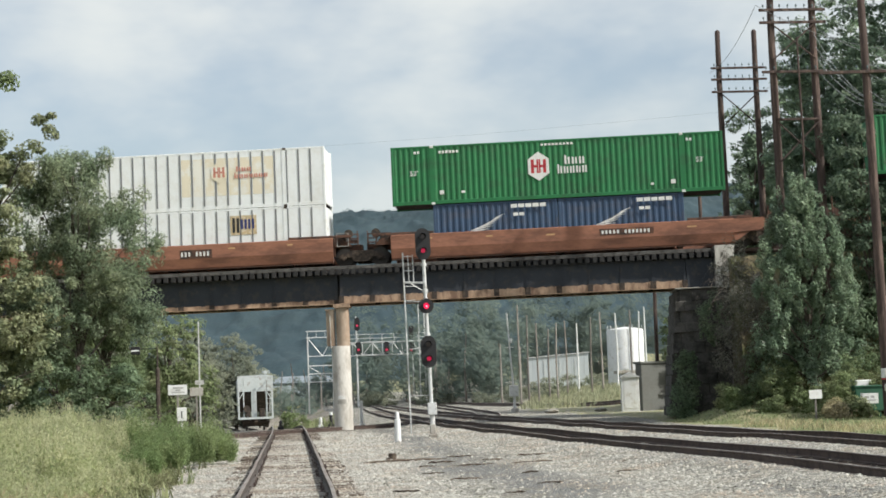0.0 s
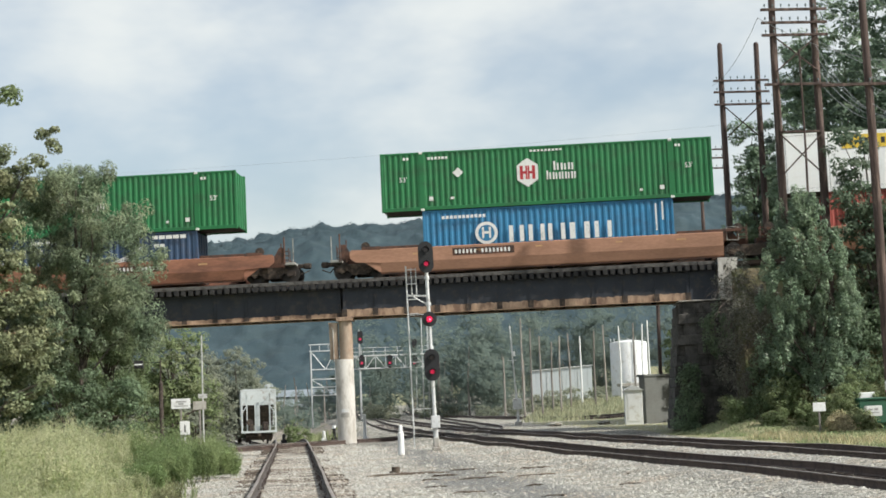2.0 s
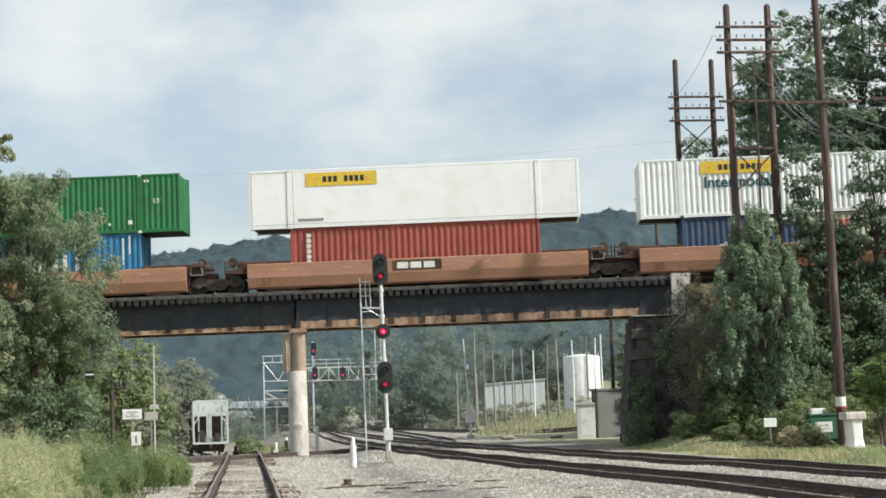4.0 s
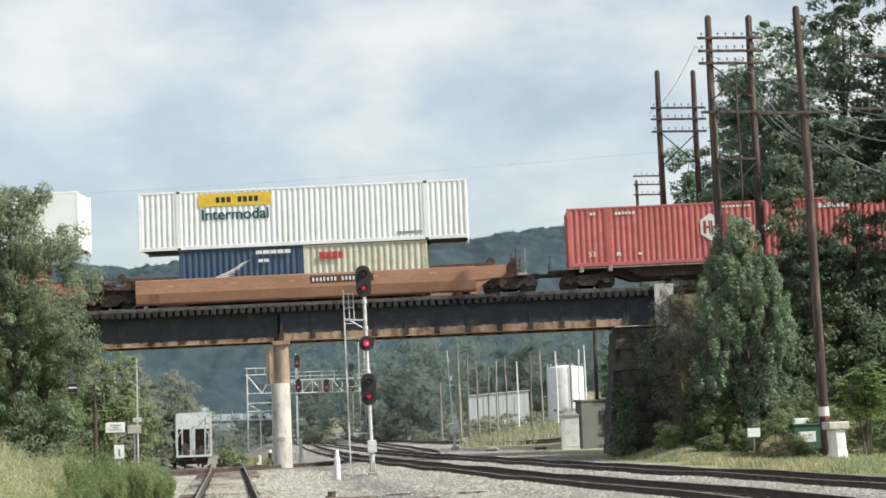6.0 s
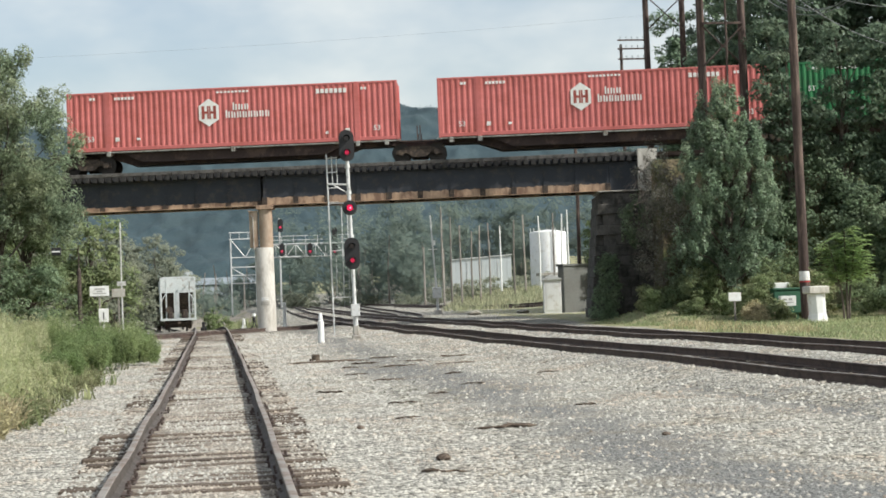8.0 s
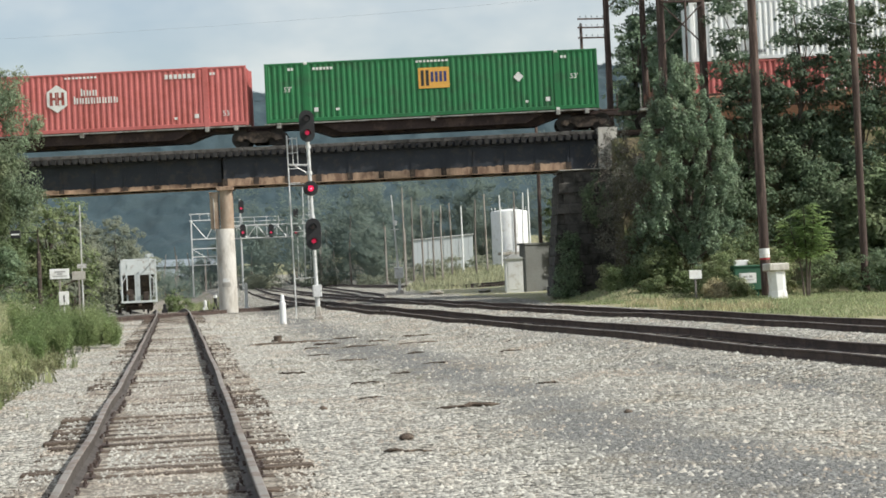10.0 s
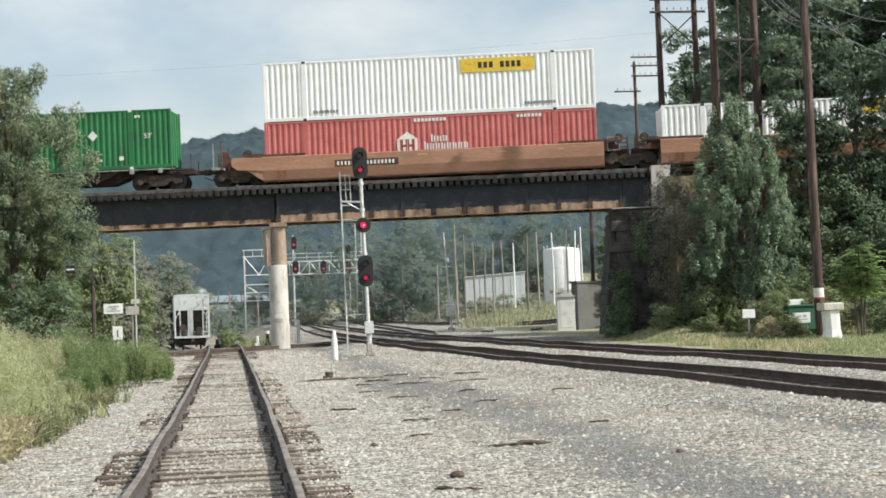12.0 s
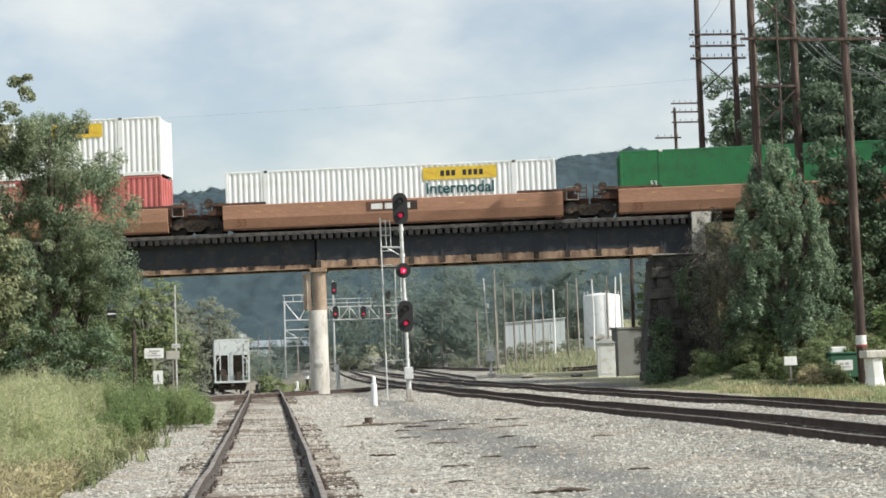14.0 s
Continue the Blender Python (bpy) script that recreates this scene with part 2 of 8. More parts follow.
def prism(bm, ring, axis, a, b):
    """Extrudes a ring of 2D points along an axis from a to b. The ring lies in the other two axes, in their order."""
    def at(p, t):
        q = list(p)
        q.insert("xyz".index(axis), t)
        return bm.verts.new(q)
    lo, hi = [at(p, a) for p in ring], [at(p, b) for p in ring]
    n = len(ring)
    for i in range(n):
        bm.faces.new((lo[i], lo[(i + 1) % n], hi[(i + 1) % n], hi[i]))
    bm.faces.new(lo[::-1])
    bm.faces.new(hi)


def tube(bm, pts, radii, sides=8, caps=True):
    """A tapered tube through the points."""
    pts = [Vector(p) for p in pts]
    rings = []
    for i, (p, r) in enumerate(zip(pts, radii)):
        d = (pts[min(i + 1, len(pts) - 1)] - pts[max(i - 1, 0)]).normalized()
        a = d.cross(Vector((0.31, 0.87, 0.38))).normalized()
        b = d.cross(a)
        rings.append([bm.verts.new(p + a * (r * math.cos(2 * math.pi * k / sides)) + b * (r * math.sin(2 * math.pi * k / sides))) for k in range(sides)])
    for lo, hi in zip(rings, rings[1:]):
        for k in range(sides):
            bm.faces.new((lo[k], lo[(k + 1) % sides], hi[(k + 1) % sides], hi[k]))
    if caps:
        bm.faces.new(rings[0][::-1])
        bm.faces.new(rings[-1])


def disc(bm, c, axis, r, depth, sides=16):
    """A short cylinder along an axis, starting at c."""
    e = Vector([depth if k == axis else 0 for k in "xyz"])
    tube(bm, [c, Vector(c) + e], [r, r], sides)


def finish(bm, name, material, smooth=False):
    bmesh.ops.recalc_face_normals(bm, faces=bm.faces[:])
    me = bpy.data.meshes.new(name)
    bm.to_mesh(me)
    bm.free()
    if smooth:
        me.shade_smooth()
        me.set_sharp_from_angle(angle=radians(40))
    for m in material if isinstance(material, (list, tuple)) else [material]:
        me.materials.append(m)
    return me


def part(name, bm, material, parent, label="", smooth=False, at=None):
    """Links a bmesh, or a mesh, as one object under a thing or a part."""
    me = finish(bm, name, material, smooth) if isinstance(bm, bmesh.types.BMesh) else bm
    ob = new(name, me)
    ob.parent = parent
    if at is not None:
        ob.matrix_basis = at
    return tagged(ob, label)


def thing(name, m, label, category, group="", kind=""):
    ob = new(name)
    ob.empty_display_size = 0.3
    ob.matrix_basis = m
    return tagged(ob, label, category, group, kind)


def solid(name, bm, material, label, category="", kind="", group="", smooth=False, at=None):
    ob = new(name, finish(bm, name, material, smooth))
    if at is not None:
        ob.matrix_basis = at
    return tagged(ob, label, category, group, kind)


def cloud_mesh(name, verts, faces_of, material):
    """A mesh from arrays: verts (n, k, 3) of n loose polygons with k corners each."""
    n, k = verts.shape[:2]
    me = bpy.data.meshes.new(name)
    me.vertices.add(n * k)
    me.vertices.foreach_set("co", np.ascontiguousarray(verts, dtype=np.float32).ravel())
    me.loops.add(n * k)
    me.loops.foreach_set("vertex_index", np.arange(n * k, dtype=np.int32))
    me.polygons.add(n)
    me.polygons.foreach_set("loop_start", np.arange(0, n * k, k, dtype=np.int32))
    me.update(calc_edges=True)
    me.validate()
    me.materials.append(material)
    return me


def writing(name, text, size, material, parent, m, label="", weight=0.006):
    """Built-in font, turned into a mesh; m puts its baseline centre, facing local -y after the turn in m."""
    cu = bpy.data.curves.new(name, "FONT")
    cu.body, cu.size, cu.align_x, cu.extrude, cu.offset = text, size, "CENTER", 0.004, size * weight
    tmp = bpy.data.objects.new(name, cu)
    scene.collection.objects.link(tmp)
    me = bpy.data.meshes.new_from_object(tmp.evaluated_get(bpy.context.evaluated_depsgraph_get()))
    bpy.data.objects.remove(tmp)
    me.materials.clear()
    me.materials.append(material)
    return part(name, me, material, parent, label, at=m)


UP = pose(0, 0, 0, 90, 0, 0)

# ---------------------------------------------------------------- ground
def smooth01(a, b, v):
    t = min(1.0, max(0.0, (v - a) / (b - a)))
    return t * t * (3 - 2 * t)


TILT = math.atan(0.155)                       # the overline crosses the view at this angle
GRADE = 0.007                                # and climbs a little along U
U = Vector((math.cos(TILT), -math.sin(TILT), 0))
BACK = Vector((math.sin(TILT), math.cos(TILT), 0))
O = Vector((4.3, 82.4, 0))                   # a point on the near side plane of the train


def over(s, b, z):
    """A place by the overline: s along it, b behind the near side plane of the train, z up."""
    return O + U * s + BACK * b + Vector((0, 0, z + GRADE * s))


def over_pose(s, b, z):
    return Matrix.Translation(over(s, b, z)) @ pose(0, 0, 0, 0, -math.degrees(math.atan(GRADE)), -math.degrees(TILT))


def height(x, y):
    """The ground: level yard, a dip past the crossing on the side lead, and a bank rising to the rear right."""
    z = -1.25 * smooth01(88, 130, y) * (1 - smooth01(1.5, 6, x))
    z += 2.6 * smooth01(24, 60, x - 0.03 * y) * smooth01(110, 190, y)
    z += 1.2 * smooth01(23, 34, x) * smooth01(66, 80, y)
    z += 0.35 * smooth01(-3.2, -6, x) * (1 - smooth01(60, 110, y))
    z += 0.6 * smooth01(67, 73.5, y) * smooth01(17.6, 19.6, x) * (1 - smooth01(75, 79, y))
    if y > 260:
        z += 9.0 * smooth01(260, 520, y)
    z += 0.05 * noise.noise(Vector((x * 0.25, y * 0.25, 0.3)))
    return z


def steps(spans):
    out = []
    for a, b, n in spans:
        out += [a + (b - a) * i / n for i in range(n)]
    return out + [spans[-1][1]]


def fineness(x, y):
    """How far the gravel is dark and fine (1) or pale and coarse (0): a grey strip down the middle of the yard and one under the main track's shoulder."""
    w = x + 0.9 * noise.noise(Vector((x * 0.2, y * 0.11, 14.0))) + 0.35 * noise.noise(Vector((x * 0.9, y * 0.5, 3.0)))
    return min(1.0, 0.95 * math.exp(-((w - 4.4) / 1.15) ** 2) + 0.75 * math.exp(-((w - 8.5) / 0.6) ** 2) + (0.45 * smooth01(9.0, 9.6, x) * (1 - smooth01(70, 95, y))))


def build_ground():
    xs = steps([(-900, -120, 8), (-120, -24, 12), (-24, 36, 120), (36, 140, 20), (140, 900, 8)])
    ys = steps([(-400, 4, 8), (4, 100, 192), (100, 260, 64), (260, 560, 24), (560, 1500, 8)])
    bm = bmesh.new()
    grid = [[bm.verts.new((x, y, height(x, y))) for x in xs] for y in ys]
    for j in range(len(ys) - 1):
        for i in range(len(xs) - 1):
            f = bm.faces.new((grid[j][i], grid[j][i + 1], grid[j + 1][i + 1], grid[j + 1][i]))
            f.smooth = True
            x, y = (xs[i] + xs[i + 1]) / 2, (ys[j] + ys[j + 1]) / 2
            w = 0.7 * noise.noise(Vector((x * 0.35, y * 0.18, 2.0)))
            left = -2.9 - 0.012 * (y - 25) if y < 90 else -3.4 - 0.05 * (y - 90)
            right = 15.9 + (y - 40) * -0.02 if y < 110 else 15 + (y - 110) * 0.16
            right = max(right, 16.6 + 1.2 * smooth01(70, 90, y))
            if y > 93:
                lead = -0.3 if y < 105 else -0.3 - (y - 105) * 0.075
                if x < 4.5 and abs(x - lead) > 2.0 + w:
                    left = 99 if y > 420 or noise.noise(Vector((x * 0.3, y * 0.12, 7))) > 0.3 else left
                    if left < 99:
                        f.material_index = 4
                        continue
            if x + w * 0.5 < left:
                f.material_index = 2
            elif x + w > right or y > 330:
                f.material_index = 3 if x > 8 or y > 420 else 4
            elif x - w * 0.5 < 3.1 and y < 120:
                f.material_index = 1
    me = bpy.data.meshes.new("ground")
    bm.to_mesh(me)
    bm.free()
    for m in (gravel, gravel_white, meadow, lawn, bed_dirt):
        me.materials.append(m)
    me.attributes.new("fine", "FLOAT", "POINT").data.foreach_set("value", [fineness(x, y) for y in ys for x in xs])
    return tagged(new("ground", me), "grey railway gravel with weedy green margins", "ground", kind="structure")


build_ground()


def path_at(pts, d):
    """Place and heading at the distance d along a smooth path through the points."""
    for a, b in zip(pts, pts[1:]):
        n = (b - a).length
        if d <= n or b is pts[-1]:
            t = d / n
            return a.lerp(b, t), (b - a).normalized()
        d -= n


def rounded(pts, times=3):
    pts = [Vector(p) for p in pts]
    for _ in range(times):
        q = [pts[0]]
        for a, b in zip(pts, pts[1:]):
            q += [a.lerp(b, 0.25), a.lerp(b, 0.75)]
        pts = q + [pts[-1]]
    return pts


RAIL = [(-0.068, 0), (0.068, 0), (0.068, 0.012), (0.012, 0.032), (0.012, 0.125), (0.036, 0.138), (0.036, 0.165), (0.028, 0.172),
        (-0.028, 0.172), (-0.036, 0.165), (-0.036, 0.138), (-0.012, 0.125), (-0.012, 0.032), (-0.068, 0.012)]


def rail_mesh(pts, off, z0, wobble=0.0):
    """A rail of the usual section along a path, off to one side of it, its foot at z0 above the ground."""
    bm = bmesh.new()
    rings = []
    total = sum((b - a).length for a, b in zip(pts, pts[1:]))
    n = max(2, int(total / 1.0))
    for i in range(n + 1):
        p, d = path_at(pts, total * i / n)
        side = Vector((d.y, -d.x, 0))
        o = off + wobble * noise.noise(Vector((p.y * 0.22, off * 3, 1.7)))
        base = p + side * o
        z = height(p.x, p.y) + z0 + wobble * 0.6 * noise.noise(Vector((p.y * 0.3, off, 8.2)))
        rings.append([bm.verts.new((base.x + side.x * u, base.y + side.y * u, z + v)) for u, v in RAIL])
    k = len(RAIL)
    for lo, hi in zip(rings, rings[1:]):
        for j in range(k):
            f = bm.faces.new((lo[j], lo[(j + 1) % k], hi[(j + 1) % k], hi[j]))
            if j in (6, 7, 8):
                f.material_index = 1
    bm.faces.new(rings[0][::-1])
    bm.faces.new(rings[-1])
    return finish(bm, "rail", [rail_worn if wobble else rail_steel, rail_head])


def tie_mesh(length, width, depth, bevel=0.012):
    bm = bmesh.new()
    box(bm, -length / 2, length / 2, -width / 2, width / 2, -depth, 0, bevel)
    return finish(bm, "tie", tie_wood)


def track(label, pts, spacing, z_tie, tie_me, first=0.0, last=1e9, wobble=0.0, plates=False, rot=1.5):
    """One track: two rails and its ties, ties flush with the ballast or a little proud."""
    t = thing("railroad_track", Matrix.Identity(4), label, "railway track", "tracks in the yard")
    pts = [Vector((*p, 0)) for p in pts]
    pts = rounded(pts) if len(pts) > 2 else pts
    for off in (-0.7525, 0.7525):
        part("rail", rail_mesh(pts, off, z_tie + 0.012, wobble), None, t)
    total = sum((b - a).length for a, b in zip(pts, pts[1:]))
    bm = bmesh.new()
    box(bm, -0.1, 0.1, -0.16, 0.16, 0, 0.013)
    for sx in (-0.075, 0.075):
        for sy in (-0.09, 0.09):
            box(bm, sx - 0.012, sx + 0.012, sy - 0.012, sy + 0.012, 0.013, 0.05)
    plate = finish(bm, "tie_plate", rail_steel)
    rnd = random.Random(len(label))
    d = max(first, spacing)
    while d < min(last, total - spacing):
        p, h = path_at(pts, d)
        z = height(p.x, p.y) + z_tie + rnd.uniform(-0.016, 0.008)
        m = Matrix.Translation((p.x, p.y, z)) @ pose(0, 0, 0, 0, rnd.uniform(-0.6, 0.6), math.degrees(math.atan2(-h.x, h.y)) + rnd.uniform(-rot, rot))
        tie = part("tie", tie_me, None, t, at=m @ pose(rnd.uniform(-0.06, 0.06), 0, 0))
        if plates:
            for off in (-0.7525, 0.7525):
                part("tie_plate", plate, None, tie, at=pose(off, 0, 0.0, 0, 0, rnd.uniform(-3, 3)))
        d += spacing * rnd.uniform(0.94, 1.06)
    return t


def strip(name, pts, profile, material, label, ragged=0.0, last=1e9):
    """A long strip of ballast along a track, with a cross profile of (offset, height over the ground)."""
    pts = [Vector((*p, 0)) for p in pts]
    pts = rounded(pts) if len(pts) > 2 else pts
    total = min(last, sum((b - a).length for a, b in zip(pts, pts[1:])))
    n = int(total / 0.5)
    bm = bmesh.new()
    rows = []
    for i in range(n + 1):
        p, d = path_at(pts, total * i / n)
        side = Vector((d.y, -d.x, 0))
        row = []
        for k, (o, z) in enumerate(profile):
            o2 = o * (1 + ragged * (noise.noise(Vector((p.y * 0.8, o, 3))) + 0.6 * noise.noise(Vector((p.y * 2.9, o, 5)))) if k in (0, len(profile) - 1) else 1)
            q = p + side * o2
            row.append(bm.verts.new((q.x, q.y, height(q.x, q.y) + z + 0.02 * noise.noise(Vector((q.x * 2.2, q.y * 2.2, 0))))))
        rows.append(row)
    for a, c in zip(rows, rows[1:]):
        for k in range(len(profile) - 1):
            bm.faces.new((a[k], a[k + 1], c[k + 1], c[k]))
    return solid(name, bm, material, label, "ballast", kind="structure", smooth=True)


def build_tracks():
    worn = tie_mesh(2.6, 0.21, 0.18)
    dark = bpy.data.meshes.new_from_object(bpy.data.objects.new("tie", tie_mesh(2.6, 0.23, 0.18)))
    dark.materials.clear()
    dark.materials.append(dark_tie)
    side = [(-0.2, -9), (-0.2, 13), (-0.1, 27), (-0.1, 60), (-0.1, 84), (-0.5, 105), (-3.6, 150), (-12, 240)]
    strip("track_bed", side, ((-1.5, -0.03), (-1.2, 0.006), (-0.6, 0.02), (0.6, 0.02), (1.2, 0.006), (1.5, -0.03)), bed_dirt, "dirty brown ballast between worn ties", 0.16, 145)
    berm = ((-2.5, -0.03), (-1.6, 0.10), (-0.95, 0.135), (-0.82, 0.06), (0.0, 0.075), (0.82, 0.06), (0.95, 0.135), (1.6, 0.10), (2.5, -0.03))
    strip("track_bed", MAIN_NEAR, berm, gravel, "pale grey ballast bank under the main track", 0.1, 207)
    strip("track_bed", MAIN_FAR, berm, gravel, "pale grey ballast bank under the second track", 0.1, 207)
    track("worn side track with rusty rails and split grey ties", side, 0.52, 0.026, worn, 0.5, 97, 0.018, True, 1.8)
    track("main track with dark rusty rails on grey ballast", MAIN_NEAR, 0.5, 0.085, dark, 2, 167)
    track("second main track with dark rusty rails", MAIN_FAR, 0.5, 0.085, dark, 20, 167)
    track("dark connecting track crossing the side track", [(-16, 62), (-6, 73), (3, 84.2), (9, 91.5), (13.2, 108), (14.5, 150), (19, 260)], 0.5, 0.0, dark, 12, 75)
    track("yard track curving away by the weeds", [(34, 108), (27, 128), (22.5, 155), (20, 200), (20, 300)], 0.55, 0.05, dark, 2, 80)


MAIN_NEAR = [(11.4, -9), (10.9, 8), (10.15, 28), (9.05, 48), (7.75, 70), (6.9, 96), (6.9, 130), (8.8, 200), (12.5, 320)]
MAIN_FAR = [(16.3, -9), (15.6, 8), (14.6, 28), (13.35, 48), (11.95, 68), (10.7, 90), (9.9, 125), (10.8, 200), (15, 320)]


# ---------------------------------------------------------------- bridge
WELL_DARK = surf("grimy_brown_steel", (0.11, 0.055, 0.038), 0.85, var=0.3, scale=1.5, fine=14, bump=0.3, second=(0.05, 0.035, 0.03), amount=0.4)
grey_timber = surf("grey_guard_timber", (0.10, 0.095, 0.09), 0.95, var=0.35, scale=2, fine=22, bump=0.5, second=(0.05, 0.046, 0.043), amount=0.4)
RAIL_TOP = 7.98
CENTRE = 1.30                                 # the overline's centre, behind the near side plane


def peeled(s0, s1, b0, b1, z0, z1):
    """A long plate whose upper edge runs unevenly, as paint flakes off above it."""
    bm = bmesh.new()
    rnd = random.Random(int(s0 * 10 + b0 * 100))
    last, s = None, s0
    while True:
        top = z1 + rnd.uniform(-0.035, 0.035)
        ring = [bm.verts.new((s, b, z)) for b, z in ((b0, z0), (b1, z0), (b1, top), (b0, top))]
        if last:
            for k in range(4):
                bm.faces.new((last[k], last[(k + 1) % 4], ring[(k + 1) % 4], ring[k]))
        else:
            bm.faces.new(ring)
        if s >= s1:
            bm.faces.new(ring[::-1])
            return bm
        last, s = ring, min(s1, s + rnd.uniform(0.05, 0.16))


def build_girder(br, s0, s1, b, bottom, top, rust):
    """A riveted plate girder: black web, flanges and angles, a rusty lower plate, stiffeners every metre and a half."""
    bm = bmesh.new()
    box(bm, s0, s1, b - 0.008, b + 0.008, bottom + 0.03, top - 0.03)
    g = part("girder", bm, black_paint, br, "plate girder web in old black paint")
    for z0, z1 in ((bottom, bottom + 0.03), (top - 0.03, top)):
        bm = bmesh.new()
        box(bm, s0, s1, b - 0.2, b + 0.2, z0, z1)
        part("flange", bm, girder_steel if z0 < 7 else black_paint, g)
    for k in (-1, 1):
        lo, hi = sorted((b + k * 0.009, b + k * 0.026))
        part("lower_plate", peeled(s0, s1, lo, hi, bottom + 0.03, bottom + rust), girder_steel, g, "rusty brown lower side plate under peeled paint")
        bm = bmesh.new()
        box(bm, s0, s1, lo, hi, top - 0.17, top - 0.03)
        part("top_angle", bm, black_paint, g)
    n = max(1, round((s1 - s0) / 1.52))
    for i in range(n + 1):
        s = s0 + 0.06 + (s1 - s0 - 0.12) * i / n
        for k in (-1, 1):
            bm = bmesh.new()
            box(bm, s - 0.06, s + 0.06, *sorted((b + k * 0.027, b + k * 0.045)), bottom + 0.032, top - 0.032)
            box(bm, s - 0.06, s - 0.042, *sorted((b + k * 0.045, b + k * 0.058)), bottom + 0.032, top - 0.032)
            part("stiffener", bm, black_paint, g)
            bm = bmesh.new()
            box(bm, s - 0.13, s + 0.13, *sorted((b + k * 0.059, b + k * 0.08)), bottom + 0.035, bottom + rust + 0.02, 0.01)
            part("gusset", bm, TRUCK, g)


def build_bridge():
    br = thing("railway_bridge", over_pose(0, 0, 0), "rusty plate girder railway bridge with a timber deck", "bridge")
    for s0, s1, near, first in ((-1.72, 15.05, 0.02, 0.35), (-22.0, -1.86, 0.2, -3.1)):
        for b in (near, CENTRE * 2 - near):
            build_girder(br, s0, s1, b, 6.14, 7.56, 0.22 if s0 < -5 else 0.37)
    # end block of the near girder over the seat
    bm = bmesh.new()
    box(bm, 15.06, 16.4, -0.02, 2.62, 6.14, 7.56, 0.02)
    part("end_girder", bm, black_paint, br, "blackened girder end on the seat")
    # cross frames
    for s in (-20, -14, -8, -2.6, 1.5, 6, 10.5, 14.5):
        bm = bmesh.new()
        a, c = (0.35, 2.25) if s < -1.8 else (0.08, 2.52)
        box(bm, s - 0.05, s + 0.05, a, c, 6.3, 6.42)
        box(bm, s - 0.05, s + 0.05, a, c, 7.3, 7.42)
        part("cross_frame", bm, girder_steel, br)
    # deck: ties, guard timbers, walk planks
    bm = bmesh.new()
    box(bm, -0.11, 0.11, -0.34, 2.94, -0.25, 0, 0.012)
    tie = finish(bm, "bridge_tie", bridge_timber)
    rnd = random.Random(5)
    s = -22.3
    while s < 16.4:
        part("bridge_tie", tie, None, br, at=pose(s + rnd.uniform(-0.015, 0.015), rnd.uniform(-0.05, 0.05), 7.81 + rnd.uniform(-0.008, 0.008)))
        s += 0.355
    # black strips added behind the tie ends to block light through the gaps
    for b in (0.32, 2.28):
        bm = bmesh.new()
        box(bm, -22.3, 16.4, b - 0.12, b + 0.12, 7.565, 7.8, 0.01)
        part("stringer", bm, black_paint, br)
    for b in (-0.2, 2.8):
        s = -22.3
        while s < 16.3:
            bm = bmesh.new()
            e = min(s + 5.4, 16.4)
            box(bm, s, e - 0.015, b - 0.1, b + 0.1, 7.815, 7.99 + rnd.uniform(-0.012, 0.012), 0.015)
            part("guard_timber", bm, grey_timber, br, "weathered guard timber along the deck edge")
            s = e
    for b in (CENTRE - 0.7525, CENTRE + 0.7525):
        bm = bmesh.new()
        prism(bm, [(b + u, 7.812 + v) for u, v in RAIL], "x", -140, 140)
        part("rail", bm, rail_steel, br)
    # pier
    pier = thing("bridge_pier", over_pose(-1.78, 0.03, 0), "round concrete pier with a rusty steel upper column", "bridge pier")
    bm = bmesh.new()
    tube(bm, [(0, 0, -0.6), (0, 0, 0.05), (0, 0, 4.05), (0, 0, 4.1)], [0.47, 0.455, 0.445, 0.42], 28)
    part("concrete_jacket", bm, pale_concrete, pier, "stained pale concrete jacket", True)
    bm = bmesh.new()
    tube(bm, [(0.12, 0, 4.1), (0.12, 0, 5.95)], [0.33, 0.33], 24)
    part("steel_column", bm, dusty_steel, pier, "dusty rust-brown steel column", True)
    bm = bmesh.new()
    box(bm, -0.28, 0.52, -0.42, 0.6, 5.95, 6.136, 0.015)
    part("cap_plate", bm, girder_steel, pier)
    bm = bmesh.new()
    box(bm, -0.66, -0.27, -0.2, 0.2, 4.12, 5.84, 0.02)
    box(bm, -0.69, -0.24, -0.235, 0.235, 5.84, 5.9, 0.01)
    part("side_column", bm, dusty_steel, pier, "boxed steel side column")
    bm = bmesh.new()
    tube(bm, [(-0.47, -0.25, 4.02), (-0.47, -0.25, 5.55), (-0.6, -0.25, 5.72)], [0.035] * 3, 8)
    part("drain_pipe", bm, concrete, pier)
    for z, c, w, h in ((1.62, white_paint, 0.34, 0.16), (1.40, concrete, 0.44, 0.18)):
        bm = bmesh.new()
        ring = []
        for k in range(7):
            a = -math.pi / 2 + (k / 6 - 0.5) * w / 0.455
            ring.append((0.462 * math.cos(a), 0.462 * math.sin(a)))
        ring += [(x * 0.96, y * 0.96) for x, y in ring[::-1]]
        prism(bm, ring, "z", z - h / 2, z + h / 2)
        part("notice_plate", bm, c, pier, "small faded notice plate")
    # abutments
    for s0, s1, name in ((14.55, 18.6, "bridge_abutment"), (-26.0, -22.0, "bridge_abutment")):
        ab = thing(name, over_pose(s0, 0, 0), "dark stone bridge abutment overgrown with vines", "abutment")
        rnd = random.Random(int(s0))
        bm = bmesh.new()
        box(bm, 0.12 if s0 > 0 else 0, s1 - s0, -0.3, 4.3, -0.6, 6.08)
        part("core", bm, dark_masonry, ab)
        z = 0.0
        row = 0
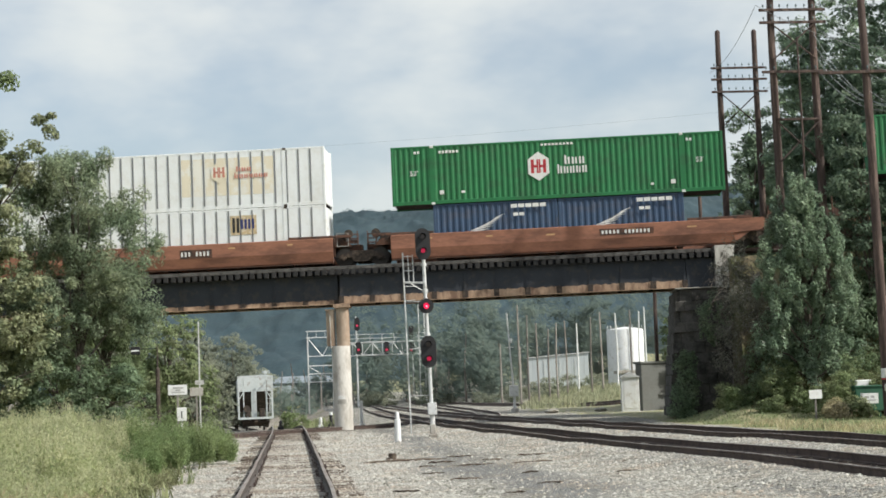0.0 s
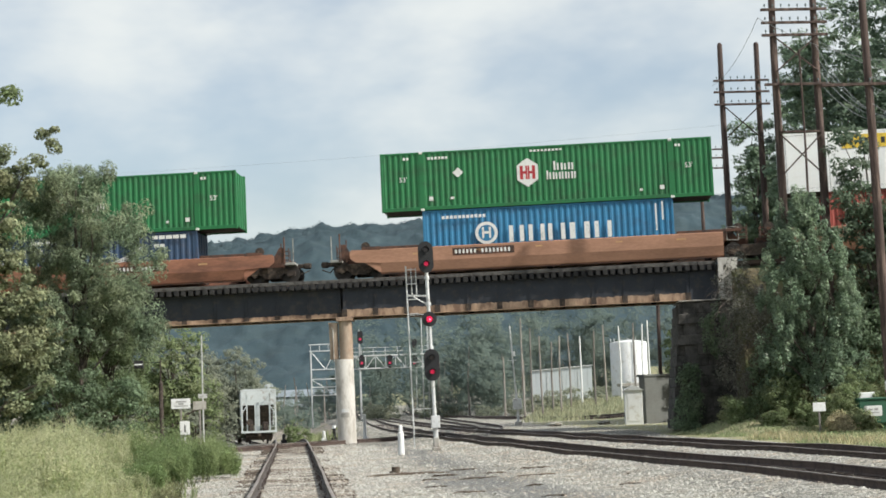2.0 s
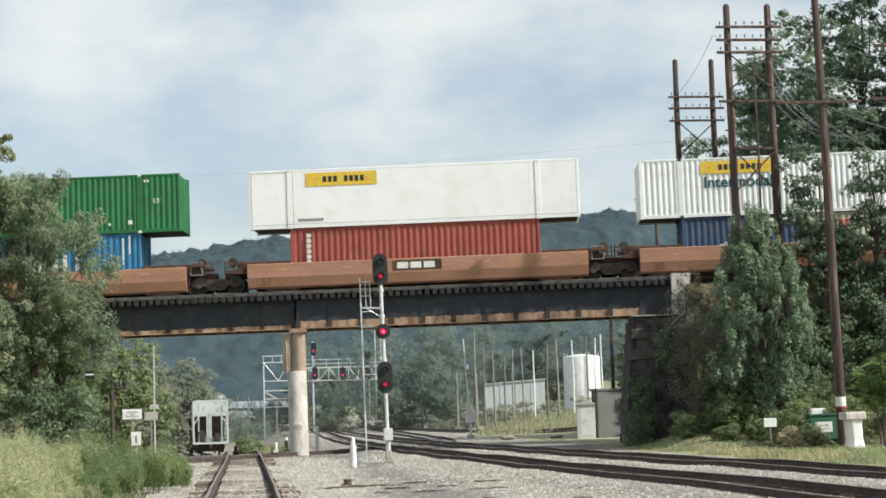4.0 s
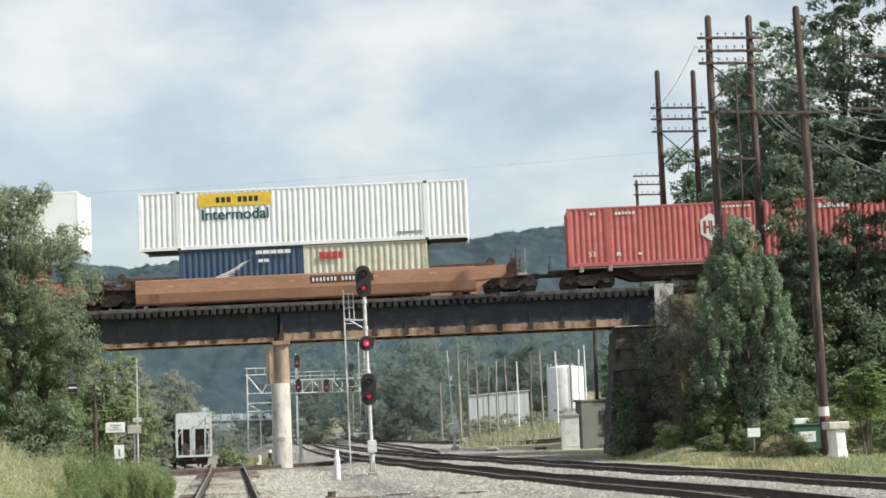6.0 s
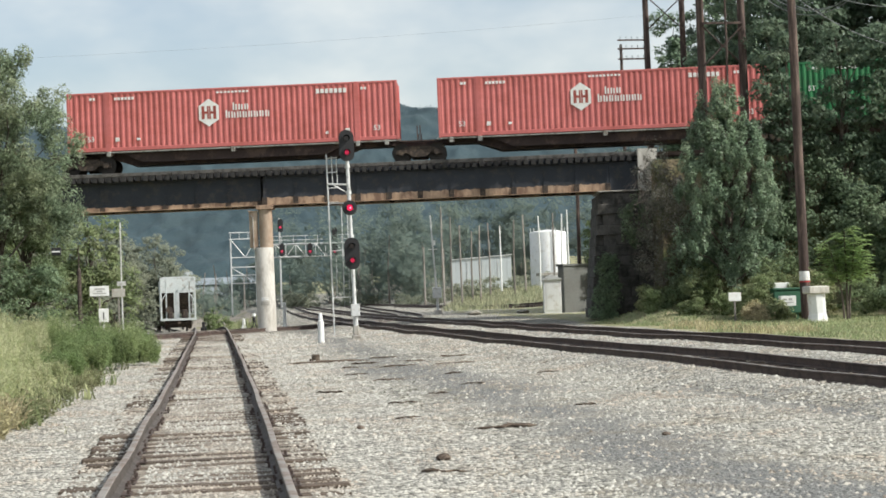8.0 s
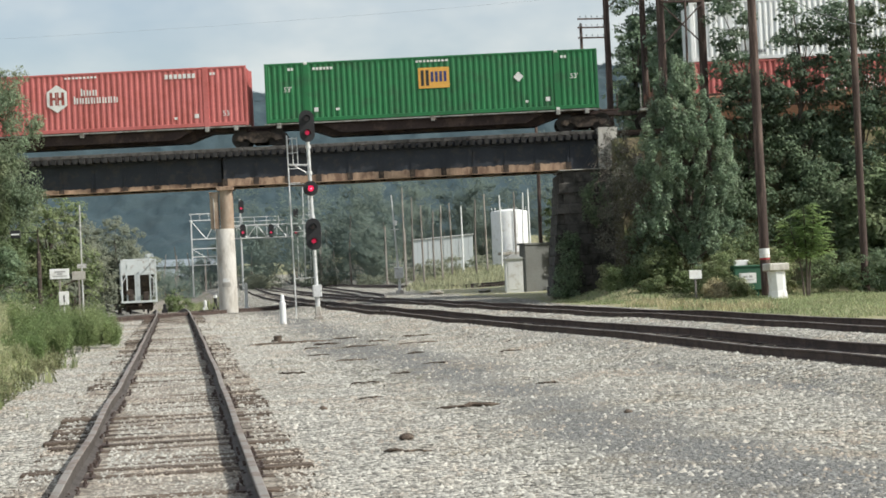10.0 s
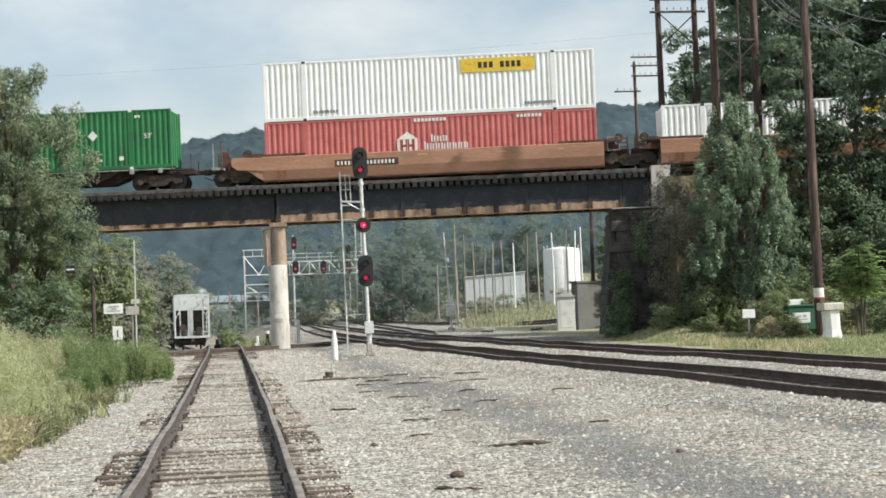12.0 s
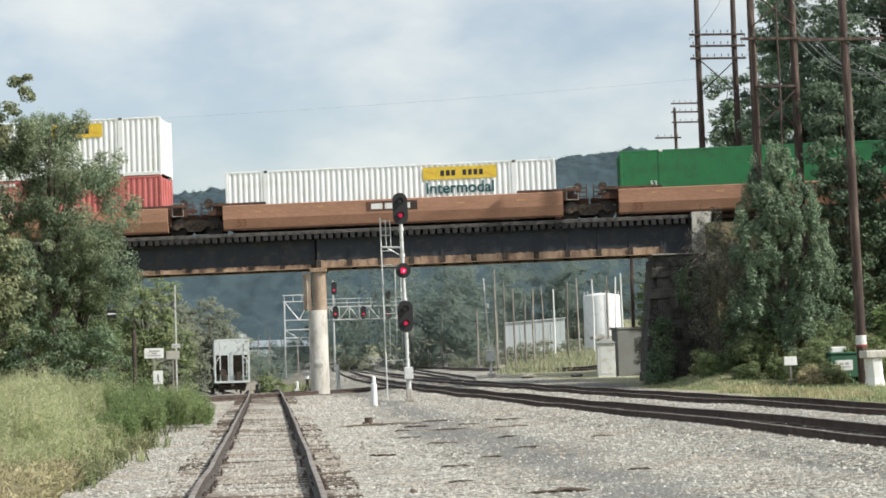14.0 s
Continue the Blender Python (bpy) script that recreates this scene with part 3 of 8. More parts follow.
        while z < 6.0:
            y = -0.4 + (0.45 if row % 2 else 0)
            while y < 4.3:
                w = rnd.uniform(0.75, 1.05)
                bm = bmesh.new()
                box(bm, -rnd.uniform(0.0, 0.03) - (6 - z) * 0.1 * (s0 > 0), 0.3, y, min(y + w, 4.4) - 0.02, z + 0.01, min(z + 0.49, 6.08), 0.02)
                part("stone_block", bm, dark_masonry, ab)
                y += w
            x = 0.3 + (0.4 if row % 2 else 0)
            while x < s1 - s0:
                w = rnd.uniform(0.75, 1.1)
                bm = bmesh.new()
                box(bm, x, min(x + w, s1 - s0) - 0.02, -0.42 - rnd.uniform(0, 0.03), -0.2, z + 0.01, min(z + 0.49, 6.08), 0.02)
                part("stone_block", bm, dark_masonry, ab)
                x += w
            z += 0.5
            row += 1
        bm = bmesh.new()
        prism(bm, [(1.9, 6.08), (2.6, 6.08), (2.85, 8.1), (1.9, 8.1)] if s0 > 0 else [(0.5, 6.08), (2, 6.08), (2, 8.1), (0.6, 8.1)], "y", -0.45, 3.3)
        part("backwall", bm, pale_concrete, ab, "pale concrete backwall")
        bm = bmesh.new()
        box(bm, -0.08, s1 - s0, -0.5, 3.4, 6.08, 6.135, 0.012)
        part("bridge_seat", bm, concrete, ab)
    # banks that carry the line on
    for s0, s1, taper in ((17.0, 150, 1), (-150, -24.0, -1)):
        bm = bmesh.new()
        n = 60
        rows = []
        for i in range(n + 1):
            s = s0 + (s1 - s0) * i / n
            row = []
            for b, z in ((-8.6, -0.3), (-5.2, 3.4), (-1.9, 7.55), (4.5, 7.55), (9, 3.4), (15, -0.3)):
                p = over(s, b, z)
                k = 0.5 * noise.noise(Vector((p.x * 0.3, p.y * 0.3, z)))
                e = smooth01(0, 5, abs(s - (s0 if taper > 0 else s1)))
                zz = z if z < 0 or z > 7 else z * (0.55 + 0.45 * e) + k
                row.append(bm.verts.new((p.x, p.y, zz)))
            rows.append(row)
        for a, c in zip(rows, rows[1:]):
            for j in range(5):
                bm.faces.new((a[j], a[j + 1], c[j + 1], c[j]))
        bm.faces.new(rows[0])
        bm.faces.new(rows[-1][::-1])
        solid("embankment", bm, earth, "overgrown earth railway embankment", "embankment", kind="structure", smooth=True)


# ---------------------------------------------------------------- train
def s_at(s0, t):
    """The train runs to the left of the view at twelve metres a second."""
    return s0 - 12.008 * t + 0.0149 * t * t


MOVERS = []                                   # (thing, s at the start, base height)


def corrugated(length, z0, z1, pitch, depth, y, face, posts=()):
    """A corrugated steel side sheet from x = 0 to length; face -1 looks to local -y."""
    bm = bmesh.new()
    xs = []
    x = 0.0
    flat, slope = pitch * 0.30, pitch * 0.20
    while x < length - pitch * 0.5:
        for dx, d in ((0, 0), (flat, 0), (flat + slope, 1), (2 * flat + slope, 1), (2 * flat + 2 * slope, 0)):
            if x + dx <= length:
                xs.append((x + dx, d))
        x += pitch
    xs.append((length, 0))
    pts = [xs[0]]
    for q in xs[1:]:
        if q[0] > pts[-1][0] + 1e-4:
            pts.append(q)
    lo = [bm.verts.new((x, y - face * depth * d, z0)) for x, d in pts]
    hi = [bm.verts.new((x, y - face * depth * d, z1)) for x, d in pts]
    for i in range(len(pts) - 1):
        bm.faces.new((lo[i], lo[i + 1], hi[i + 1], hi[i]))
    return bm


def sheet(length, z0, z1, y, face):
    """A smooth side sheet; its posts are parts of their own."""
    bm = bmesh.new()
    box(bm, 0, length, min(y, y - face * 0.02), max(y, y - face * 0.02), z0, z1)
    return bm


# Post grey, darkened to carry the shadow line beside each rib.
POST_GREY = surf("post_grey_with_shadow", (0.216, 0.222, 0.228), 0.5, metal=0.3, var=0.12, bump=0.05)
CAST = surf("casting_grey", (0.42, 0.42, 0.42), 0.6, metal=0.4, var=0.2, bump=0.1)
WHITE_MARK = surf("white_marking", (0.72, 0.72, 0.70), 0.6, var=0.12, scale=2, bump=0.0, second=(0.5, 0.5, 0.47), amount=0.2)
RED_MARK = surf("red_marking", (0.45, 0.04, 0.05), 0.6, var=0.12, bump=0.0)
YELLOW_MARK = surf("yellow_marking", (0.74, 0.52, 0.06), 0.6, var=0.12, scale=3, bump=0.0, second=(0.6, 0.4, 0.05), amount=0.3)
TEAL_MARK = surf("teal_marking", (0.012, 0.085, 0.095), 0.6, var=0.12, bump=0.0)
NAVY_MARK = surf("navy_marking", (0.04, 0.05, 0.16), 0.6, var=0.12, bump=0.0)
TAN_PATCH = surf("faded_tan_patch", (0.77, 0.70, 0.55), 0.6, var=0.06, scale=0.5, bump=0.0, second=(0.80, 0.78, 0.71), amount=0.4)
FADED_RED = surf("faded_red_marking", (0.60, 0.26, 0.20), 0.7, var=0.2, scale=3, bump=0.0)
ORANGE_MARK = surf("orange_marking", (0.70, 0.38, 0.08), 0.6, var=0.15, scale=3, bump=0.0)


ORANGE_FADED = surf("faded_reflector", (0.50, 0.30, 0.15), 0.6, var=0.2, bump=0.0)


def mark(ob, shapes, material, y=-0.006, name="marking", label=""):
    """Flat painted shapes on the near side: boxes (x0, x1, z0, z1) or rings of (x, z) points."""
    if name in ("name_bar", "emblem_stroke", "reflector") and len(shapes) > 1:
        return [mark(ob, [q], material, y, name, label) for q in shapes]
    bm = bmesh.new()
    for q in shapes:
        if len(q) == 4 and not isinstance(q[0], tuple):
            box(bm, q[0], q[1], y - 0.004, y, q[2], q[3])
        else:
            prism(bm, [(a, b) for a, b in q], "y", y - 0.004, y)
    return tagged(part(name, bm, material, ob, label), label, kind="stuff" if name == "stencil" and len(shapes) > 1 else "")


def hexagon(x, z, r):
    return [(x + 0.9 * r * math.sin(k * math.pi / 3), z + 1.08 * r * math.cos(k * math.pi / 3)) for k in range(6)]


def bars(x, z, widths, h, gap):
    """A row of plain bars in place of lettering."""
    out = []
    for w in widths:
        out.append((x, x + w, z, z + h))
        x += w + gap
    return out


def container(length, tall, paint, label, pitch=0.28, style="corrugated", posts=True, cast=True):
    """A freight container, near side on local y = 0, left end at x = 0, floor at z = 0."""
    c = thing("freight_container", Matrix.Identity(4), label, "container", "containers on the train")
    W = 2.59 if length > 13 else 2.44
    off = (2.59 - W) / 2
    n, f = off, off + W
    ends = [(0.0, 0.12), (length - 0.12, length)]
    inner = [2.0, length - 2.0] if length > 13 and posts else []
    for x0, x1 in ends:
        for y0, y1 in ((n, n + 0.12), (f - 0.12, f)):
            bm = bmesh.new()
            box(bm, x0, x1, y0, y1, 0.0, tall, 0.012)
            part("corner_post", bm, paint, c)
    for x in inner:
        for y0 in (n - 0.004, f - 0.09):
            bm = bmesh.new()
            box(bm, x - 0.13, x + 0.13, y0, y0 + 0.094, 0.0, tall + 0.004, 0.008)
            part("lifting_post", bm, paint, c)
    for y0, y1 in ((n, n + 0.08), (f - 0.08, f)):
        bm = bmesh.new()
        box(bm, 0.12, length - 0.12, y0 + 0.004, y1, tall - 0.1, tall - 0.004, 0.01)
        part("top_rail", bm, paint, c)
        bm = bmesh.new()
        box(bm, 0.12, length - 0.12, y0 + 0.004, y1, 0.02, 0.20, 0.012)
        part("bottom_rail", bm, paint, c)
    for y, face in ((n + 0.012, -1), (f - 0.012, 1)):
        if style == "corrugated":
            bm = corrugated(length - 0.24, 0.2, tall - 0.1, pitch, 0.034, y, face)
        else:
            bm = sheet(length - 0.24, 0.2, tall - 0.1, y, face)
        side = part("side_sheet", bm, paint, c, at=pose(0.12, 0, 0))
        if style != "corrugated":
            rib = bmesh.new()
            out = 0.022 if style == "ribbed" else 0.006
            w = 0.034 if style == "ribbed" else 0.02
            box(rib, -w, w, min(y, y + face * out), max(y, y + face * out), 0.2, tall - 0.1)
            # ribbed sides: the posts' dark grey includes their shadow
            rib = finish(rib, "side_post", POST_GREY if style == "ribbed" else paint)
            k = round((length - 0.24) / pitch)
            for i in range(1, k):
                part("side_post", rib, None, side, at=pose((length - 0.24) * i / k, 0, 0))
    bm = bmesh.new()
    box(bm, 0.12, length - 0.12, n + 0.08, f - 0.08, tall - 0.05, tall - 0.02)
    part("roof", bm, paint, c)
    bm = bmesh.new()
    box(bm, 0.1, length - 0.1, n + 0.08, f - 0.08, 0.08, 0.16)
    part("floor_frame", bm, dark_tie, c)
    bm = bmesh.new()
    box(bm, 0.02, 0.06, n + 0.12, f - 0.12, 0.1, tall - 0.06)
    front = part("front_wall", bm, paint, c)
    bm = bmesh.new()
    box(bm, 0.0, 0.02, -0.04, 0.04, 0.12, tall - 0.1)
    rib = finish(bm, "wall_rib", paint)
    for k in range(6):
        part("wall_rib", rib, None, front, at=pose(0, n + 0.3 + k * (W - 0.6) / 5, 0))
    for y0, y1 in ((n + 0.125, (n + f) / 2 - 0.01), ((n + f) / 2 + 0.01, f - 0.125)):
        bm = bmesh.new()
        box(bm, length - 0.07, length - 0.02, y0, y1, 0.1, tall - 0.08, 0.01)
        d = part("door", bm, paint, c)
        for y in (y0 + 0.3, y1 - 0.3):
            bm = bmesh.new()
            tube(bm, [(length - 0.0, y, 0.12), (length - 0.0, y, tall - 0.12)], [0.018, 0.018], 6)
            part("lock_rod", bm, paint, d)
    if cast:
        for x in inner or [0.09, length - 0.09]:
            for z0 in (0.0, tall - 0.11):
                for y0 in (n - 0.012, f - 0.15):
                    bm = bmesh.new()
                    box(bm, x - 0.09, x + 0.09, y0, y0 + 0.162, z0, z0 + 0.118, 0.01)
                    part("corner_casting", bm, paint if not inner else TRUCK if paint is WHITE else WHITE_MARK, c)
    return c


def truck_mesh_parts():
    """Shared meshes for a freight truck: side frame, wheel set, bolster."""
    bm = bmesh.new()
    ring = [(-1.15, 0.36), (-1.15, 0.56), (-0.75, 0.66), (-0.45, 0.78), (0.45, 0.78), (0.75, 0.66), (1.15, 0.56), (1.15, 0.36), (0.95, 0.36),
            (0.85, 0.46), (0.55, 0.44), (0.35, 0.24), (-0.35, 0.24), (-0.55, 0.44), (-0.85, 0.46), (-0.95, 0.36)]
    prism(bm, ring, "y", -0.07, 0.07)
    for x in (-0.875, 0.875):
        disc(bm, (x, -0.13, 0.46), "y", 0.15, 0.26, 10)
    frame_me = finish(bm, "side_frame", TRUCK)
    bm = bmesh.new()
    for x in (-0.14, 0, 0.14):
        tube(bm, [(x, 0, 0.28), (x, 0, 0.56)], [0.062, 0.062], 8)
    spring_me = finish(bm, "spring_nest", TRUCK)
    bm = bmesh.new()
    tube(bm, [(0, -0.95, 0), (0, 0.95, 0)], [0.08, 0.08], 10)
    for y in (-0.79, 0.72):
        disc(bm, (0, y, 0), "y", 0.46, 0.10, 26)
        disc(bm, (0, y - 0.03 if y < 0 else y, 0), "y", 0.20, 0.13, 16)
        for k in range(5):
            a = 2 * math.pi * k / 5
            box(bm, 0.30 * math.cos(a) - 0.04, 0.30 * math.cos(a) + 0.04, y - 0.012 if y < 0 else y, y + (0.0 if y < 0 else 0.112),
                0.30 * math.sin(a) - 0.04, 0.30 * math.sin(a) + 0.04)
    wheel_me = finish(bm, "wheel_set", WHEEL)
    bm = bmesh.new()
    box(bm, -0.2, 0.2, -0.95, 0.95, 0.56, 0.76, 0.02)
    bolster_me = finish(bm, "bolster", TRUCK)
    return frame_me, wheel_me, bolster_me, spring_me


TRUCK = surf("grimy_truck_iron", (0.045, 0.035, 0.03), 0.85, var=0.35, scale=3, fine=20, bump=0.3, second=(0.10, 0.075, 0.055), amount=0.35)
WHEEL = surf("wheel_steel", (0.05, 0.045, 0.042), 0.6, metal=0.4, var=0.3, scale=3, fine=20, bump=0.15)
WELL_ORANGE = surf("faded_well_orange", (0.395, 0.215, 0.142), 0.8, var=0.2, scale=0.7, fine=9, bump=0.25, second=(0.34, 0.185, 0.12), amount=0.4, spread=0.35, streak=(0.5, 1, 1.6))
WELL_BROWN = surf("faded_well_brown", (0.31, 0.14, 0.09), 0.8, var=0.22, scale=0.7, fine=9, bump=0.25, second=(0.18, 0.085, 0.058), amount=0.38, spread=0.3, streak=(0.5, 1, 1.6))
SPINE_DARK = surf("grimy_spine_steel", (0.05, 0.034, 0.032), 0.85, var=0.3, scale=1.2, fine=12, bump=0.3, second=(0.09, 0.06, 0.05), amount=0.35)
SPINE_EDGE = surf("dusty_grey_edge", (0.30, 0.30, 0.28), 0.8, var=0.25, scale=1.5, fine=12, bump=0.2, second=(0.16, 0.14, 0.12), amount=0.35)
TRUCK_PARTS = truck_mesh_parts()
WHEELS = []


def add_truck(car, x):
    fm, wm, bo, sp = TRUCK_PARTS
    t = part("truck", finish(_bolster_blank(), "truck", TRUCK), None, car, "grimy two-axle truck", at=pose(x, CENTRE, 0))
    part("bolster", bo, None, t)
    for y in (-0.98, 0.98):
        part("side_frame", fm, None, t, at=pose(0, y, 0))
        part("spring_nest", sp, None, t, at=pose(0, y, 0))
    for dx in (-0.875, 0.875):
        w = part("wheel_set", wm, None, t, at=pose(dx, 0, 0.46))
        WHEELS.append((w, dx))
    return t


def _bolster_blank():
    bm = bmesh.new()
    tube(bm, [(0, 0, 0.7), (0, 0, 0.84)], [0.2, 0.2], 14)
    return bm


def end_gear(car, x, side, paint, own):
    """The end of a car past its well: platform, posts, ladder, brake gear and, on an outer end, the coupler."""
    reach = 2.3 if own else 1.3
    xe = x + side * reach
    lo, hi = sorted((x, xe))
    if own:
        ring = [(x, 0.72), (x, 1.37), (x + side * 1.42, 1.40), (x + side * 1.5, 1.30), (x + side * 1.5, 1.0), (x + side * 1.25, 0.80)]
        low = [(x, 0.24), (x, 0.72), (x + side * 0.75, 0.75)]
        for y in (-0.27, 2.78):
            bm = bmesh.new()
            prism(bm, ring, "y", y, y + 0.08)
            part("end_side_plate", bm, paint, car, "end plate over the truck")
            bm = bmesh.new()
            prism(bm, low, "y", y + 0.05, y + 0.13)
            part("end_gusset", bm, paint, car)
        bm = bmesh.new()
        prism(bm, [(x + side * 1.5, 1.0), (x + side * 1.5, 1.3), (x + side * 1.75, 1.72), (x + side * 1.95, 1.72), (x + side * 1.95, 0.95)], "y", -0.1, -0.04)
        part("end_bracket", bm, WELL_DARK, car, "rusty brown end bracket")
        bm = bmesh.new()
        tube(bm, [(x + side * 2.0, -0.12, 0.9), (x + side * 2.0, -0.12, 2.25)], [0.04, 0.035], 7)
        tube(bm, [(x + side * 1.75, 0.5, 0.9), (x + side * 1.75, 0.5, 2.0)], [0.03, 0.03], 7)
        part("stanchion", bm, WELL_DARK, car, "rusty upright stanchion")
        bm = bmesh.new()
        tube(bm, [(x + side * 2.42, -0.05, 0.95), (x + side * 2.42, -0.05, 2.15)], [0.026, 0.026], 7)
        part("grab_iron", bm, SPINE_EDGE, car, "pale upright grab iron")
        bm = bmesh.new()
        lo2, hi2 = sorted((x + side * 1.95, x + side * 2.5))
        box(bm, lo2, hi2, -0.12, 0.9, 0.86, 0.98, 0.01)
        part("end_step", bm, SPINE_EDGE, car, "dusty pale end step")
    else:
        for y in (0.2, 2.32):
            bm = bmesh.new()
            prism(bm, [(x, 0.98), (x, 1.40), (x + side * 0.5, 1.30), (x + side * 0.9, 1.0)], "y", y, y + 0.08)
            part("end_side_plate", bm, WELL_DARK, car, "dark tapered end plate")
    bm = bmesh.new()
    box(bm, lo, hi, 0.9, 1.7, 0.82, 1.12, 0.02)
    part("stub_sill", bm, WELL_DARK, car)
    bm = bmesh.new()
    box(bm, x - 0.05, x + 0.05, 0.1, 2.5, 0.5, 1.4)
    part("end_bulkhead", bm, WELL_DARK, car)
    for k, y in enumerate((0.12, 0.55)):
        bm = bmesh.new()
        xx = x + side * (reach - 0.12)
        tube(bm, [(xx, y, 1.0), (xx, y, 1.72 - 0.1 * k)], [0.022, 0.022], 6)
        tube(bm, [(xx - side * 0.42, y, 1.0), (xx - side * 0.42, y, 1.72 - 0.1 * k)], [0.022, 0.022], 6)
        for z in (1.15, 1.36, 1.57):
            tube(bm, [(xx, y, z), (xx - side * 0.42, y, z)], [0.016, 0.016], 6)
        part("ladder", bm, WELL_DARK, car)
    bm = bmesh.new()
    disc(bm, (x + side * 0.75, 0.08, 1.58), "y", 0.22, 0.05, 16)
    box(bm, x + side * 0.75 - 0.1, x + side * 0.75 + 0.1, 0.14, 0.34, 1.35, 1.72, 0.02)
    part("hand_brake", bm, TRUCK, car)
    bm = bmesh.new()
    box(bm, x + side * 0.3 - 0.28, x + side * 0.3 + 0.28, 0.3, 0.9, 1.05, 1.6, 0.03)
    part("brake_valve", bm, TRUCK, car)
    if side > 0 and not own:
        bm = bmesh.new()
        q = [(x + 0.2, -0.05, 0.98), (x + 0.2, -0.05, 1.62), (x + 0.75, -0.05, 1.62), (x + 0.75, -0.05, 0.98), (x + 0.2, -0.05, 0.98)]
        tube(bm, q, [0.022] * 5, 6)
        part("grab_rail", bm, SPINE_EDGE, car, "pale square grab rail")
    if own:
        bm = bmesh.new()
        a, b = sorted((xe - side * 0.1, xe + side * 0.62))
        box(bm, a, b, 1.2, 1.4, 0.78, 0.98, 0.02)
        a, b = sorted((xe + side * 0.45, xe + side * 0.8))
        box(bm, a, b, 1.13, 1.47, 0.74, 1.02, 0.04)
        part("coupler", bm, TRUCK, car)
        bm = bmesh.new()
        tube(bm, [(xe, 1.0, 0.85), (xe + side * 0.35, 0.95, 0.45), (xe + side * 0.75, 1.05, 0.62)], [0.03, 0.03, 0.03], 6)
        part("air_hose", bm, TRUCK, car)


def well_car(s0, length, paint, label, trucks, own, mark_bars=(), tone="53"):
    """One well unit; local x = 0 at the left end of its containers, z = 0 at the rail head."""
    c = thing("well_car", Matrix.Identity(4), label, "well car", "cars of the train")
    a, b = -0.12, length + 0.3
    for y, k in ((-0.27, 1), (2.86, -1)):
        bm = bmesh.new()
        ring = [(y, 0.72), (y, 1.36), (y + k * 0.04, 1.39), (y + k * 0.12, 1.39), (y + k * 0.12, 0.74), (y + k * 0.25, 0.26), (y + k * 0.24, 0.2), (y + k * 0.12, 0.26)]
        prism(bm, ring, "x", a, b)
        part("side_sill", bm, paint, c, "faded steel well side")
        bm = bmesh.new()
        box(bm, a, b, min(y + k * 0.1, y + k * 0.3), max(y + k * 0.1, y + k * 0.3), 0.165, 0.205, 0.008)
        part("bottom_flange", bm, WELL_DARK, c)
        for x0, x1 in ((a - 0.9, a + 2.1), (b - 2.2, b + 0.9)):
            bm = bmesh.new()
            box(bm, x0, x1, min(y + k * 0.1, y + k * 0.22), max(y + k * 0.1, y + k * 0.22), 1.39, 1.52, 0.01)
            part("top_guide", bm, WELL_DARK, c, "dark brown container guide rail")
    bm = bmesh.new()
    box(bm, 0, 0.3, 0.1, 2.5, 0.26, 0.34)
    beam = finish(bm, "floor_beam", WELL_DARK)
    for x in (0.1, 2.0, length / 2 - 0.15, length - 2.3, length - 0.4):
        part("floor_beam", beam, None, c, at=pose(x, 0, 0))
    for side, own_end in ((-1, own[0]), (1, own[1])):
        end_gear(c, a if side < 0 else b, side, paint, own_end)
    for x in trucks:
        add_truck(c, x)
    for x0, w, z0, h in mark_bars:
        mark(c, [(x0, x0 + w, z0, z0 + h)], WELL_DARK, -0.274, "stencil_panel", "dark panel with pale stencilled bars")
        if h > 0.45:
            # three broad marks instead of a row of small ones
            mark(c, [(x0 + w * (0.1 + 0.27 * i), x0 + w * (0.32 + 0.27 * i), z0 + h * 0.2, z0 + h * 0.8) for i in range(3)], WHITE_MARK, -0.28, "stencil")
            continue
        n = max(5, int(w / 0.19))
        q = w * 0.92 / n
        mark(c, [(x0 + w * 0.04 + i * q, x0 + w * 0.04 + i * q + q * 0.52, z0 + h * 0.24, z0 + h * 0.76) for i in range(n) if i != n // 2 - (n > 6)], WHITE_MARK, -0.28, "stencil")
    rnd = random.Random(int(s0 * 7))
    mark(c, [(x, x + rnd.uniform(0.25, 0.5), 1.05 + dz, 1.13 + dz) for x, dz in ((length * q, rnd.uniform(-0.05, 0.1)) for q in (0.09, 0.28, 0.46, 0.7, 0.88))], ORANGE_FADED, -0.274, "reflector", "faded pale patch")
    if tone:
        writing("marking", tone, 0.52, WELL_BROWN, c, pose(0.8, -0.18, 0.35, 14.6) @ UP, "dark brown stencilled number")
    MOVERS.append((c, s0, RAIL_TOP))
    return c


